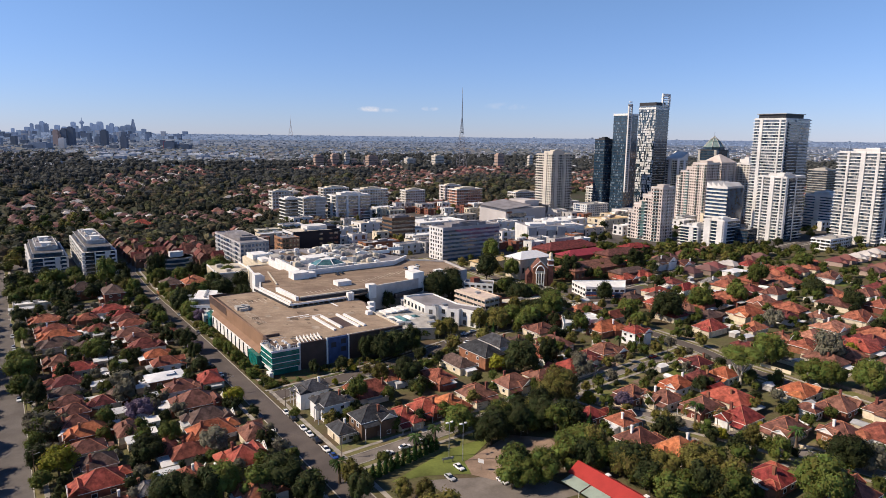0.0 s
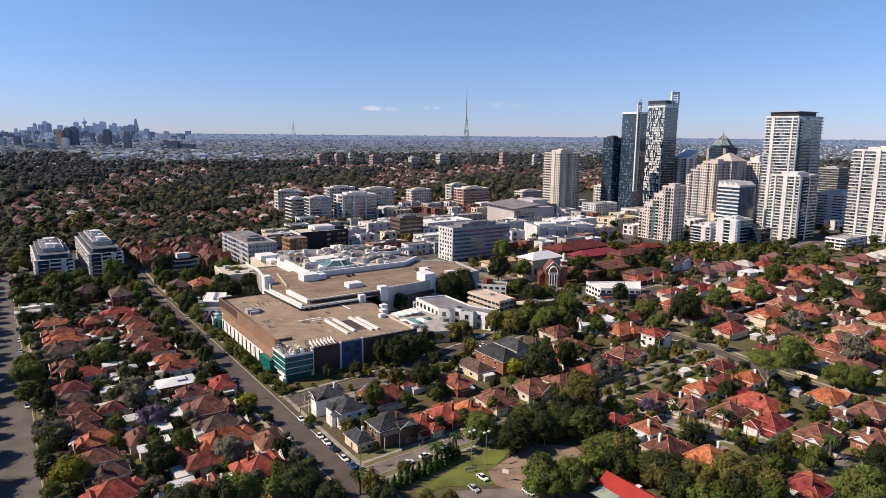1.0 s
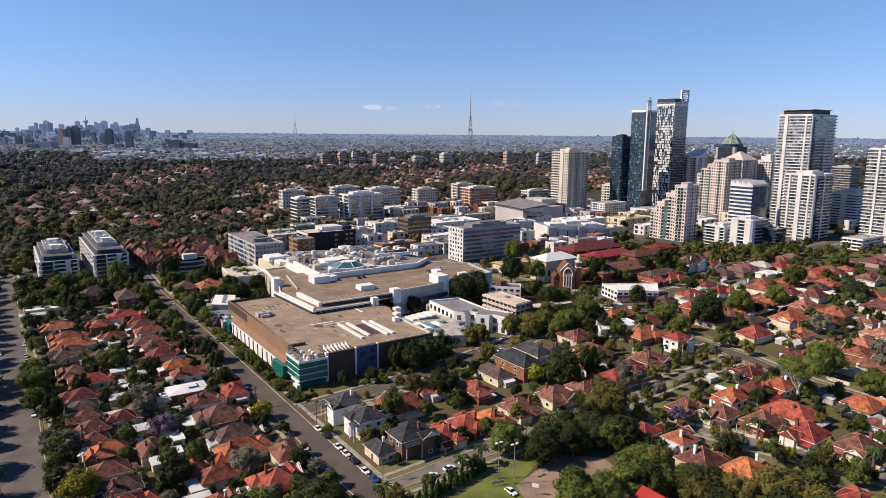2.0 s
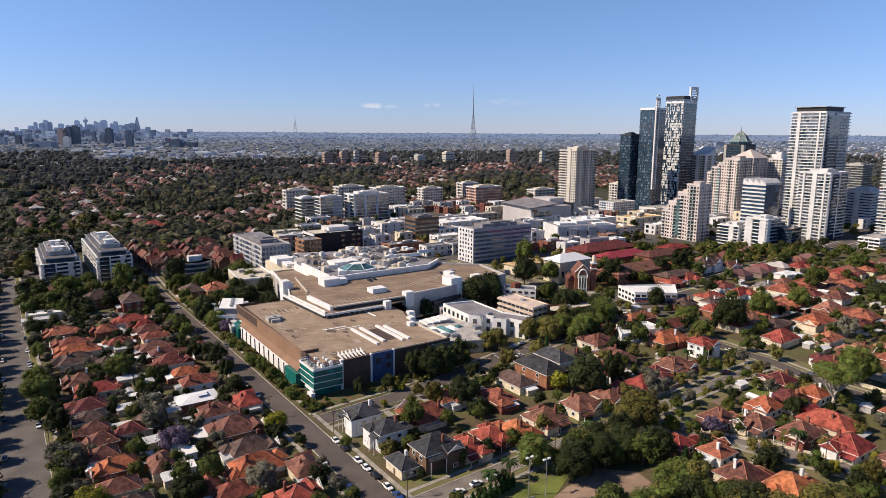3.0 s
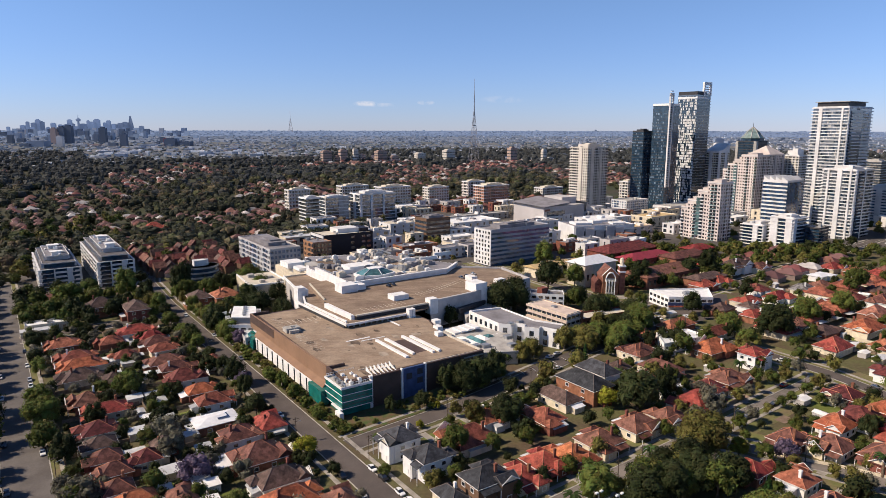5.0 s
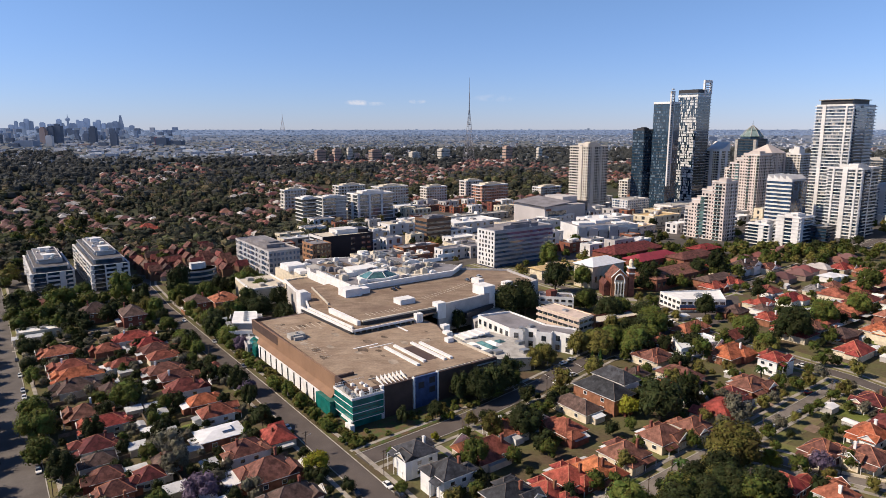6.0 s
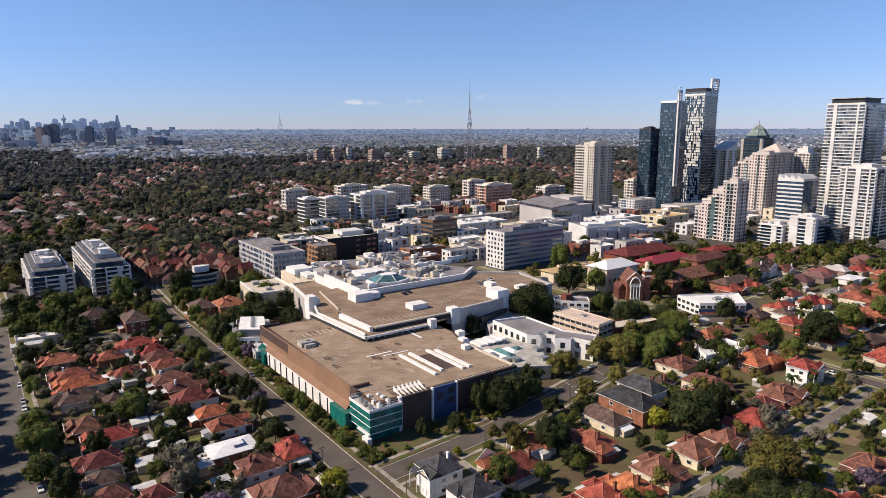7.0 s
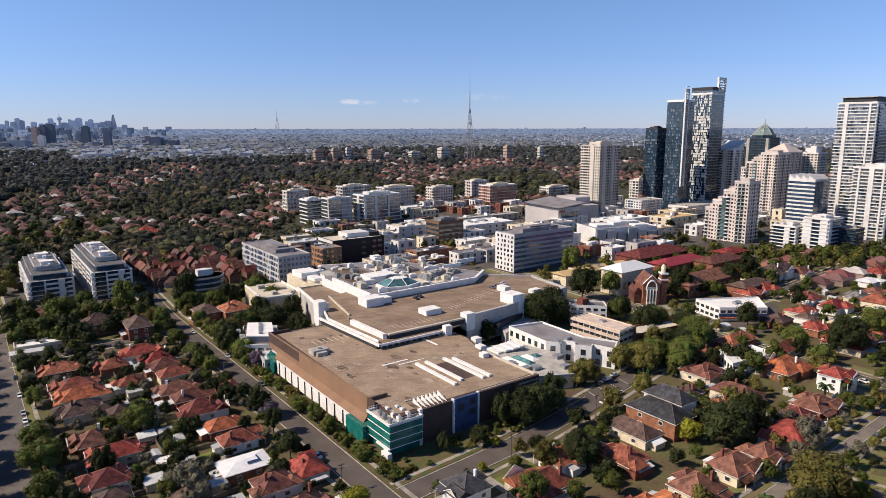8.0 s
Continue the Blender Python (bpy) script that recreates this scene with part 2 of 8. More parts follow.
CAP = {k: mat(k + "_capping", c, 0.75, 0.15, 1.0, 4.0, 0, obj=0.2) for k, c in (("warm", (0.42, 0.17, 0.10)), ("dark", (0.13, 0.11, 0.10)))}
BRICK = mat("red_brick", (0.26, 0.105, 0.07), 0.85, 0.18, 0.6, 8.0, 0.2, obj=0.25, hue=0.015)
CREAM = mat("cream_render", (0.68, 0.6, 0.46), 0.8, 0.1, 0.5, 4.0, 0.05, obj=0.15)
WHITE = mat("white_paint", (0.79, 0.785, 0.77), 0.65, 0.07, 0.3, 4.0, 0.04)
CONCRETE = mat("concrete", (0.45, 0.43, 0.4), 0.85, 0.15, 0.25, 3.0, 0.1)
GLASS = glassy("window_glass", (0.035, 0.045, 0.06))
DARK = mat("dark_metal", (0.05, 0.05, 0.055), 0.5, 0.1, 0.8, 4.0, 0.05)
STEEL = mat("galvanised_steel", (0.42, 0.43, 0.44), 0.45, 0.1, 0.8, 4.0, 0.03, metal=0.6)
ZINC = mat("sheet_roof", (0.55, 0.56, 0.57), 0.5, 0.1, 0.4, 3.0, 0.05, obj=0.3)
BARK = mat("bark", (0.16, 0.12, 0.09), 0.9, 0.25, 1.0, 6.0, 0.3, obj=0.2)
PALEBARK = mat("pale_bark", (0.5, 0.45, 0.38), 0.85, 0.2, 0.8, 5.0, 0.2)
TIMBER = mat("grey_paling", (0.22, 0.17, 0.13), 0.85, 0.2, 0.8, 5.0, 0.1, obj=0.2)
SOLAR = glassy("solar_cells", (0.012, 0.016, 0.035), 0.12)
LEAF = {
    "B": leafy("mid_green_leaves", (0.118, 0.14, 0.034), hue=0.045),
    "D": leafy("dark_green_leaves", (0.043, 0.053, 0.02), hue=0.04),
    "G": leafy("grey_green_leaves", (0.175, 0.165, 0.12)),
    "E": leafy("olive_leaves", (0.14, 0.125, 0.036)),
    "Y": leafy("yellow_green_leaves", (0.25, 0.24, 0.03), obj=0.2),
    "J": leafy("lilac_blossom", (0.17, 0.13, 0.19), obj=0.1),
    "P": leafy("palm_leaves", (0.06, 0.10, 0.03)),
    "C": leafy("cypress_leaves", (0.035, 0.075, 0.02)),
}
# ---- ground, roads, pavements ----
def build_ground():
    radii = [0, 60, 120, 200, 300, 400, 500, 600, 700, 800, 900, 1000, 1100, 1200, 1300, 1450, 1600, 1800, 2000, 2300, 2600, 3000, 3400, 3800, 4200, 4600, 4880]
    n = 96
    vs, fs, mi = [], [], []
    for r in radii:
        for i in range(n):
            a = 2 * math.pi * i / n
            x, y = r * math.sin(a), r * math.cos(a)
            vs.append((x, y, gz(x, y)))
    for j in range(len(radii) - 1):
        for i in range(n):
            a, b = j * n + i, j * n + (i + 1) % n
            fs.append((a, a + n, b + n, b) if j else (a, a + n, b + n))
            # farther rings take ground materials with more haze painted in
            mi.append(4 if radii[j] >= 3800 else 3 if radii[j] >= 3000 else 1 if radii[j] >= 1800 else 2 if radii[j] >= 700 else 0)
    me = bpy.data.meshes.new("ground")
    me.from_pydata(vs, [], [f[::-1] for f in fs])
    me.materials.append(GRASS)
    me.materials.append(HAZED_PLAIN)
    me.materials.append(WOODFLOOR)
    me.materials.append(HAZED_PLAIN2)
    me.materials.append(HAZED_PLAIN3)
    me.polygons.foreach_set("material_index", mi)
    me.update()
    tagged(new("ground", me), "grassy suburban ground with dry and leafy patches, haze-tinted far off", "ground", kind="structure")


# far ground: haze put into bluer base colours, outer rings also emit
HAZED_PLAIN = mat("near_plain_hazed", (0.125, 0.14, 0.145), 1.0, 0.25, 0.006, 0.03, 0, colour2=(0.18, 0.185, 0.2), spec=0.0)
HAZED_PLAIN2 = mat("middle_plain_hazed", (0.125, 0.155, 0.21), 1.0, 0.25, 0.004, 0.02, 0, colour2=(0.165, 0.19, 0.24), spec=0.0, emit=0.15)
HAZED_PLAIN3 = mat("distant_plain_hazed", (0.12, 0.16, 0.245), 1.0, 0.12, 0.003, 0.015, 0, colour2=(0.135, 0.175, 0.26), spec=0.0, emit=0.45)
build_ground()


def strip(name, pts, width, material, h, kind="structure", label="", category="", thick=0.0, step=12.0):
    """A draped band along points in u, v."""
    path = []
    for (a, b), (c, d) in zip(pts, pts[1:]):
        k = max(1, int(math.hypot(c - a, d - b) / step))
        path += [(a + (c - a) * i / k, b + (d - b) * i / k) for i in range(k)]
    path.append(pts[-1])
    g = Geo()
    for i, (u, v) in enumerate(path):
        a, b = path[max(0, i - 1)], path[min(len(path) - 1, i + 1)]
        t = Vector((b[0] - a[0], b[1] - a[1])).normalized() * width / 2
        for s in (-1, 1):
            x, y = xy(u - s * t.y, v + s * t.x)
            g.v.append((x, y, gz(x, y) + h))
        if thick:
            for s in (-1, 1):
                x, y = xy(u - s * t.y, v + s * t.x)
                g.v.append((x, y, gz(x, y) + h - thick))
    m = 4 if thick else 2
    for i in range(len(path) - 1):
        k = m * i
        g.f.append((k + 1, k, k + m, k + m + 1)[::-1])
        if thick:
            g.f.append((k + 2, k, k + m, k + m + 2))
            g.f.append((k + 1, k + 3, k + m + 3, k + m + 1))
    if thick:
        e = m * (len(path) - 1)
        g.f += [(0, 2, 3, 1), (e + 1, e + 3, e + 2, e)]
    return tagged(new(name, g.mesh(name, material)), label, category, kind=kind)


ROAD_A = [(-18.2, -210), (-18.2, 60), (-19.6, 230), (-17, 300), (-8, 345)]
ROAD_C = [(-104, -260), (-104, 70), (-105.6, 200), (-108, 620)]
ROAD_B = [(-12, -14), (30, -12), (80, -5), (120, 2), (184, 2)]
ROAD_D = [(-12, -82), (90, -81)]
ROAD_J = [(91, -81), (172, -80)]
ROAD_E = [(88, -84), (100, -122), (112, -160), (124, -205), (140, -270)]
ROAD_F = [(164, -260), (170, -110), (178, -80), (184, 0), (196, 60), (206, 200)]
ROAD_G = [(184, -136), (243, -133), (420, -130)]
ROAD_H = [(190, 26), (300, 30), (520, 40)]
ROAD_I = [(-100, 200), (-26, 200)]
for i, (pts, wd) in enumerate(((ROAD_A, 8.4), (ROAD_C, 13.4), (ROAD_B, 8.5), (ROAD_D, 6.2), (ROAD_J, 3.8), (ROAD_E, 5.8), (ROAD_F, 6.8), (ROAD_G, 5.6), (ROAD_H, 5.6), (ROAD_I, 7.0))):
    strip("road", pts, wd, PALEROAD if pts in (ROAD_D, ROAD_E, ROAD_J) else GREYROAD if pts is ROAD_C else ASPHALT, 0.07 + 0.012 * i, label="worn grey asphalt suburban road", category="road")
    for s in (-1, 1):
        side = []
        for j, (u, v) in enumerate(pts):
            a, b = pts[max(0, j - 1)], pts[min(len(pts) - 1, j + 1)]
            t = Vector((b[0] - a[0], b[1] - a[1])).normalized()
            side.append((u - s * t.y * (wd / 2 + 0.15), v + s * t.x * (wd / 2 + 0.15), u - s * t.y * (wd / 2 + 3.4), v + s * t.x * (wd / 2 + 3.4)))
        strip("kerb", [q[:2] for q in side], 0.3, KERB, 0.19, label="pale concrete kerb along the road", category="kerb", thick=0.2)
        strip("pavement", [q[2:] for q in side], 1.5, PAVING, 0.13 + 0.004 * i, label="pale concrete footpath beside a grass verge", category="footpath", thick=0.14)
        if pts in (ROAD_C, ROAD_D, ROAD_J, ROAD_E, ROAD_F, ROAD_G):
            for off, bw in ((1.55, 2.3), (6.9, 5.2))[:1 if pts is ROAD_C else 2]:
                line = [(q[0] + (q[2] - q[0]) * (off - 0.15) / 3.25, q[1] + (q[3] - q[1]) * (off - 0.15) / 3.25) for q in side]
                strip("grass_verge", line, bw, VERGE, 0.045 + 0.003 * i, label="mown grass verge beside the footpath", category="verge")


def patch(name, pts, material, h, label, category, kind="structure"):
    g = Geo()
    q = []
    for u, v in pts:
        x, y = xy(u, v)
        q.append((x, y, gz(x, y) + h))
    g.face(*q)
    return tagged(new(name, g.mesh(name, material)), label, category, kind=kind)


patch("parking_lot", [(64, -13), (120, -1), (121, 6), (84, 2)], ASPHALT, 0.20, "asphalt car park beside the street", "car park")
patch("parking_lot", [(187, -4), (226, -6), (262, 18), (252, 46), (208, 46), (196, 40)], ASPHALT, 0.055, "dark asphalt yard round the low white office", "car park")
patch("sports_court", [(20, -104), (44, -98), (54, -108), (52, -116), (22, -121), (17, -112)], DIRT, 0.12, "worn brown asphalt playing court", "court")
patch("park_lane", [(3, -106), (22, -117), (34, -127), (38, -140), (28, -138), (4, -119)], PALEROAD, 0.10, "curved grey asphalt park lane", "road")
patch("lawn", [(-6, -101), (20, -94), (40, -95), (22, -104), (20, -113), (5, -104)], LAWN, 0.09, "sunlit green park lawn", "lawn")
patch("lawn", [(2, -122), (28, -141), (34, -160), (-4, -150)], LAWN, 0.09, "sunlit green park lawn", "lawn")
patch("garden_bed", [(-12, -9), (-12, 118), (-7, 118), (-5, 22), (-4, 5), (44, 7), (46, -2), (20, -7)], MULCH, 0.10, "planted garden bed round the shopping centre", "garden bed")
for a in range(-3, 4):
    u = 84 + a * 6.5
    strip("parking_line", [(u, -3 + 0.08 * a), (u + 1.2, 2.2 + 0.08 * a)], 0.16, PAINT, 0.23, label="white painted parking bay line", category="road marking")
strip("road_line", [(78, -5.5), (118, 1.2)], 0.2, PAINT, 0.16, label="white painted road centre line", category="road marking")
for v in (-58, -54, -50):
    strip("road_line", [(-109, v), (-98.5, v + 0.3)], 0.5, PAINT, 0.15, label="white painted crossing bar", category="road marking")
for u0 in (100, 128, 150):
    strip("garden_wall", [(u0, -66 + (u0 - 100) * 0.1), (u0 + 16, -64 + (u0 - 100) * 0.1)], 0.3, WHITE, 1.2, label="low white rendered garden wall", category="wall", thick=1.3)
strip("garden_wall", [(92, -100), (104, -124), (118, -166)], 0.3, CREAM, 1.0, label="low cream garden wall along the street", category="wall", thick=1.1)
strip("garden_wall", [(108, -46), (126, -70)], 0.3, WHITE, 1.6, label="white rendered yard wall", category="wall", thick=1.7)
# ---- shopping centre ----
def worn(m, amount, along, across):
    """Long soiled streaks and wheel marks along the parking aisles."""
    n, l = m.node_tree.nodes, m.node_tree.links
    pos, mp, ns, mx, rg = n.new("ShaderNodeNewGeometry"), n.new("ShaderNodeMapping"), n.new("ShaderNodeTexNoise"), n.new("ShaderNodeMix"), n.new("ShaderNodeMapRange")
    mp.inputs["Rotation"].default_value = (0, 0, -TH)
    mp.inputs["Scale"].default_value = (along, across, 1)
    l.new(pos.outputs["Position"], mp.inputs["Vector"])
    l.new(mp.outputs[0], ns.inputs["Vector"])
    ns.inputs["Scale"].default_value, ns.inputs["Detail"].default_value, ns.inputs["Roughness"].default_value = 1.0, 6, 0.65
    l.new(ns.outputs[0], rg.inputs["Value"])
    rg.inputs["From Min"].default_value, rg.inputs["From Max"].default_value = 0.36, 0.68
    rg.inputs["To Min"].default_value, rg.inputs["To Max"].default_value = 1 - amount, 1 + amount * 0.5
    b = n["Principled BSDF"]
    mx.data_type, mx.blend_type = "RGBA", "MULTIPLY"
    mx.inputs["Factor"].default_value = 1.0
    l.new(b.inputs["Base Color"].links[0].from_socket, mx.inputs["A"])
    l.new(rg.outputs[0], mx.inputs["B"])
    l.new(mx.outputs["Result"], b.inputs["Base Color"])
    return m


DECK = worn(mat("roof_deck", (0.355, 0.272, 0.198), 0.9, 0.26, 0.13, 1.1, 0.1, colour2=(0.27, 0.198, 0.142)), 0.2, 0.14, 0.42)
BROWNCLAD = mat("bronze_cladding", (0.27, 0.165, 0.105), 0.6, 0.08, 0.15, 1.5, 0.03)
DARKCLAD = mat("dark_brown_cladding", (0.10, 0.066, 0.055), 0.6, 0.12, 0.2, 1.5, 0.05)
TEAL = mat("teal_glass", (0.015, 0.17, 0.15), 0.12, 0.2, 0.4, 0.8, 0, island=0.2, spec=0.5)
BLUECLAD = mat("blue_panel", (0.06, 0.10, 0.22), 0.4, 0.15, 0.4, 2.0, 0.03)
PLANTGREY = mat("plant_roof", (0.25, 0.24, 0.255), 0.75, 0.2, 0.12, 1.0, 0.08, colour2=(0.165, 0.157, 0.165))
CREAMROOF = mat("cream_roof", (0.62, 0.56, 0.46), 0.8, 0.1, 0.1, 1.2, 0.05)

GREYWALL = mat("grey_render", (0.48, 0.46, 0.45), 0.75, 0.1, 0.2, 2.0, 0.03)
DECK2 = worn(mat("upper_roof_deck", (0.29, 0.218, 0.158), 0.9, 0.28, 0.1, 0.9, 0.1, colour2=(0.21, 0.15, 0.11)), 0.26, 0.12, 0.4)
mall = thing("shopping_centre", spot(0, 0), "large tan-decked shopping centre with bronze and teal facades", "shopping centre")
Z1, Z2 = 12.4, 16.6
part("lower_wall", Geo().prism([(0, 9), (63, 9), (63, 40), (70, 60), (70, 80), (30, 118), (1, 118), (-1, 27)], 0, Z1), DARKCLAD, mall, "dark brown clad walls of the lower hall")
part("lower_deck", Geo().prism([(0.6, 11), (62, 11), (62, 40), (69, 60), (69, 79), (30, 116), (2, 116), (0, 27)], Z1, Z1 + 0.12), DECK, mall, "weathered tan rooftop parking deck")
# bronze upper wall with the white and teal base along the avenue
part("bronze_wall", Geo().box(-1.9, 26, 6.6, -1.0, 118, Z1 + 1.3), BROWNCLAD, mall, "smooth bronze metal cladding")
part("dark_upper_wall", Geo().box(-2.0, 84, 9.6, -1.88, 117.4, Z1 + 1.25), DARKCLAD, mall, "dark brown upper panel")
part("wall_return", Geo().box(-1.9, 117.2, 6.6, 8, 118, Z1 + 1.3), DARKCLAD, mall)
part("sloped_ledge", Geo().face((-4.7, 24, 6.0), (-4.7, 104, 6.0), (-1.9, 108, 7.2), (-1.9, 26, 7.2)).face((-4.7, 24, 5.8), (-1.9, 26, 7.0), (-1.9, 108, 7.0), (-4.7, 104, 5.8)), BROWNCLAD, mall, "bronze sloping ledge")
part("base_wall", Geo().prism([(-5.2, 34), (-2, 32), (-2, 104), (-5.2, 101)], 0, 5.75), WHITE, mall, "white rendered base wall")
for k in range(10):
    v = 38 + k * 6.6
    part("fin", Geo().box(-5.6, v, 0, -5.2, v + 0.22, 5.8), DARK, mall, "dark vertical fin")
part("teal_end", Geo().prism([(-6.6, 101), (-2, 104), (-1.5, 117), (-5.5, 112)], 0, 5.2), TEAL, mall, "teal glass end bay")
part("teal_link", Geo().prism([(-6.6, 21), (-2, 21), (-2, 33.5), (-6.6, 33.5)], 0, 6.0), TEAL, mall, "teal glass link")
# teal glass corner tower with white cap
ct = part("corner_tower", Geo().box(-4.6, 6.6, 3.0, 8.2, 21, 11.3), TEAL, mall, "teal glass corner tower")
part("tower_core", Geo().box(-3.4, 8.4, 0, 8.2, 21, 3.0), TEAL, mall)
part("entry_canopy", Geo().box(-5.6, 6.2, 3.0, -4.6, 14, 3.5).box(-6.5, 5.0, 0.0, -4.8, 9, 2.6), WHITE, mall, "white entry canopy")
for z in (3.2, 5.9, 8.6):
    part("spandrel", Geo().ring(-4.75, 6.45, 8.3, 21.1, z, z + 0.22, 0.3), WHITE, ct, "white horizontal band")
part("glazing_bars", Geo().ring(-4.68, 6.52, 8.25, 21.05, 7.2, 7.32, 0.2).ring(-4.68, 6.52, 8.25, 21.05, 4.6, 4.72, 0.2), DARK, ct)
part("cap", Geo().ring(-4.9, 6.3, 8.4, 21.2, 11.1, 12.0, 0.35), WHITE, mall, "white parapet cap")
part("cap_floor", Geo().box(-4.2, 7.0, 11.0, 7.7, 20.4, 11.35), CONCRETE, mall)
rnd = random.Random(4)
for i in range(9):
    x, y = -3.4 + 3.3 * (i % 3) + rnd.uniform(-0.4, 0.4), 8.2 + 3.6 * (i // 3) + rnd.uniform(-0.4, 0.4)
    part("vent", Geo().box(x, y, 11.35, x + 1.2, y + 1.5, 12.4 + rnd.random()).bar((x + 0.5, y + 0.5, 12.2), (x + 0.5, y + 0.5, 13.6), 0.25), WHITE if i % 3 else STEEL, mall, "rooftop vent")
for i in range(26):
    x = -4.3 + (i % 13) * 0.98
    y = 6.9 if i < 13 else 20.7
    part("cap_post", Geo().bar((x, y, 11.9), (x, y, 12.9), 0.07, n=4), WHITE, mall)
for y in (6.9, 20.7):
    part("cap_rail", Geo().bar((-4.4, y, 12.9), (7.6, y, 12.9), 0.08, n=4), WHITE, mall)
part("bronze_end", Geo().box(-1.9, 21, 3, -1.0, 26.2, Z1 + 1.3).box(-1.0, 25.3, 10, 6.0, 26.2, Z1 + 1.3), DARKCLAD, mall)
part("pilaster", Geo().box(8.2, 8.2, 0, 9.4, 9.6, Z1 + 0.6), WHITE, mall, "white pilaster")
part("front_wall_bay", Geo().box(9.4, 8.4, 0, 22, 9.2, Z1 + 0.3), DARKCLAD, mall, "plain dark brown wall bay")
part("blue_bay", Geo().box(23, 8.1, 0, 33.2, 9.0, Z1 + 0.5), BLUECLAD, mall, "blue panelled wall bay")
for x in (22.2, 33.2):
    part("pilaster", Geo().box(x, 7.9, 0, x + 0.7, 9.2, Z1 + 0.8), WHITE, mall, "white pilaster")
for x, z in ((24.5, 8.2), (29.5, 9.3), (29.5, 5.5)):
    part("dark_panel", Geo().box(x, 7.95, z, x + 2.6, 8.1, z + 2.4), DARK, mall)
part("front_wall_bay", Geo().box(33.9, 8.4, 0, 51, 9.2, Z1 + 0.3), DARKCLAD, mall, "plain dark brown wall bay")
part("louvre_bay", Geo().box(51, 8.0, 0, 63.4, 9.4, Z1 + 0.5), DARKCLAD, mall)
for k in range(4):
    part("louvre", Geo().box(53, 7.7, 6.6 + k * 1.5, 63, 8.0, 7.1 + k * 1.5), CONCRETE, mall, "pale louvre band")
for i in range(7):
    x = 10 + i * 1.75
    part("screen_blade", Geo().face((x, 9.5, Z1 + 0.1), (x + 0.2, 15.5, Z1 + 0.1), (x + 0.2, 15.5, Z1 + 2.0)).face((x + 0.25, 9.5, Z1 + 0.1), (x + 0.45, 15.5, Z1 + 2.0), (x + 0.45, 15.5, Z1 + 0.1)).face((x, 9.5, Z1 + 0.12), (x + 0.2, 15.5, Z1 + 2.0), (x + 0.45, 15.5, Z1 + 2.0), (x + 0.25, 9.5, Z1 + 0.12)), WHITE, mall, "white rooftop screen blade")
for q in ((33.5, 9.2, 62.2, 9.6, 0.55), (62.3, 9.6, 63, 40, 0.9), (8, 17.5, 22, 17.8, 0.5)):
    part("deck_upstand", Geo().box(q[0], q[1], Z1, q[2], q[3], Z1 + q[4]), CREAMROOF, mall, "pale parapet upstand")
# sunken light wells with white walls
for x, y0, y1 in ((31, 19, 45.5), (35.4, 21, 45), (43.6, 18, 44), (46.8, 18, 42)):
    part("lightwell_wall", Geo().box(x, y0, Z1, x + 1.3, y1, Z1 + 1.0), WHITE, mall, "long white rooftop upstand")
part("lightwell_floor", Geo().box(36.8, 22, Z1, 43.5, 41, Z1 + 0.16), DARKCLAD, mall, "dark sunken light well")
part("lightwell_floor", Geo().box(32.4, 20, Z1, 35.3, 44, Z1 + 0.15), DECK, mall)
# small boxes on the lower deck
part("lift_motor_box", Geo().box(2.5, 79, Z1, 9.5, 84, Z1 + 2.2).box(3.5, 77, Z1, 8, 79, Z1 + 1.6).bar((6, 81, Z1 + 2), (6, 81, Z1 + 3), 0.8, n=8), CONCRETE, mall, "pale rooftop plant box")
for x0, y0, x1, y1, h in ((64, 44, 67, 48, 2.0), (70, 55, 73.5, 58.5, 1.4)):
    part("stair_core", Geo().box(x0, y0, 0, x1, y1, Z1 + h - 0.6), WHITE, mall, "white rendered stair core")
for x0, y0, x1, y1, h in ((58, 35, 61, 38, 2), (52, 60, 53, 72, 0.3), (20, 52, 32, 53, 0.25), (26, 49, 38, 49.7, 0.25)):
    part("roof_box", Geo().box(x0, y0, Z1, x1, y1, Z1 + h), WHITE, mall, "white rooftop box")
for k in range(9):
    part("parking_stop", Geo().box(10 + k * 2.6, 92, Z1 + 0.12, 10.3 + k * 2.6, 98, Z1 + 0.18), CREAMROOF, mall)
STAIN = mat("deck_stain", (0.2, 0.148, 0.108), 0.8, 0.3, 0.3, 2.0, 0)
PATCH = mat("deck_repair", (0.4, 0.33, 0.26), 0.9, 0.2, 0.3, 2.0, 0)
stains = random.Random(12)
for k in range(46):
    u, v = stains.uniform(4, 60), stains.uniform(13, 112)
    if 30 < u < 49 and 17 < v < 47 or u > 26 and v > 68:
        continue
    n, ra = stains.randint(7, 11), stains.uniform(0.5, 2.6)
    q = [(u + ra * stains.uniform(0.5, 1.1) * math.cos(6.283 * i / n), v + ra * stains.uniform(0.8, 2.2) * math.sin(6.283 * i / n)) for i in range(n)]
    part("stain" if k % 3 else "repair_patch", Geo().prism(q, Z1 + 0.12, Z1 + 0.127 + 0.0007 * k), STAIN if k % 3 else PATCH, mall, "dark stain on the deck" if k % 3 else "pale repair patch on the deck")
for k in range(22):
    v = 50 + k * 2.6
    part("parking_line", Geo().box(3.5, v, Z1 + 0.12, 8.5, v + 0.14, Z1 + 0.175), CREAMROOF, mall)
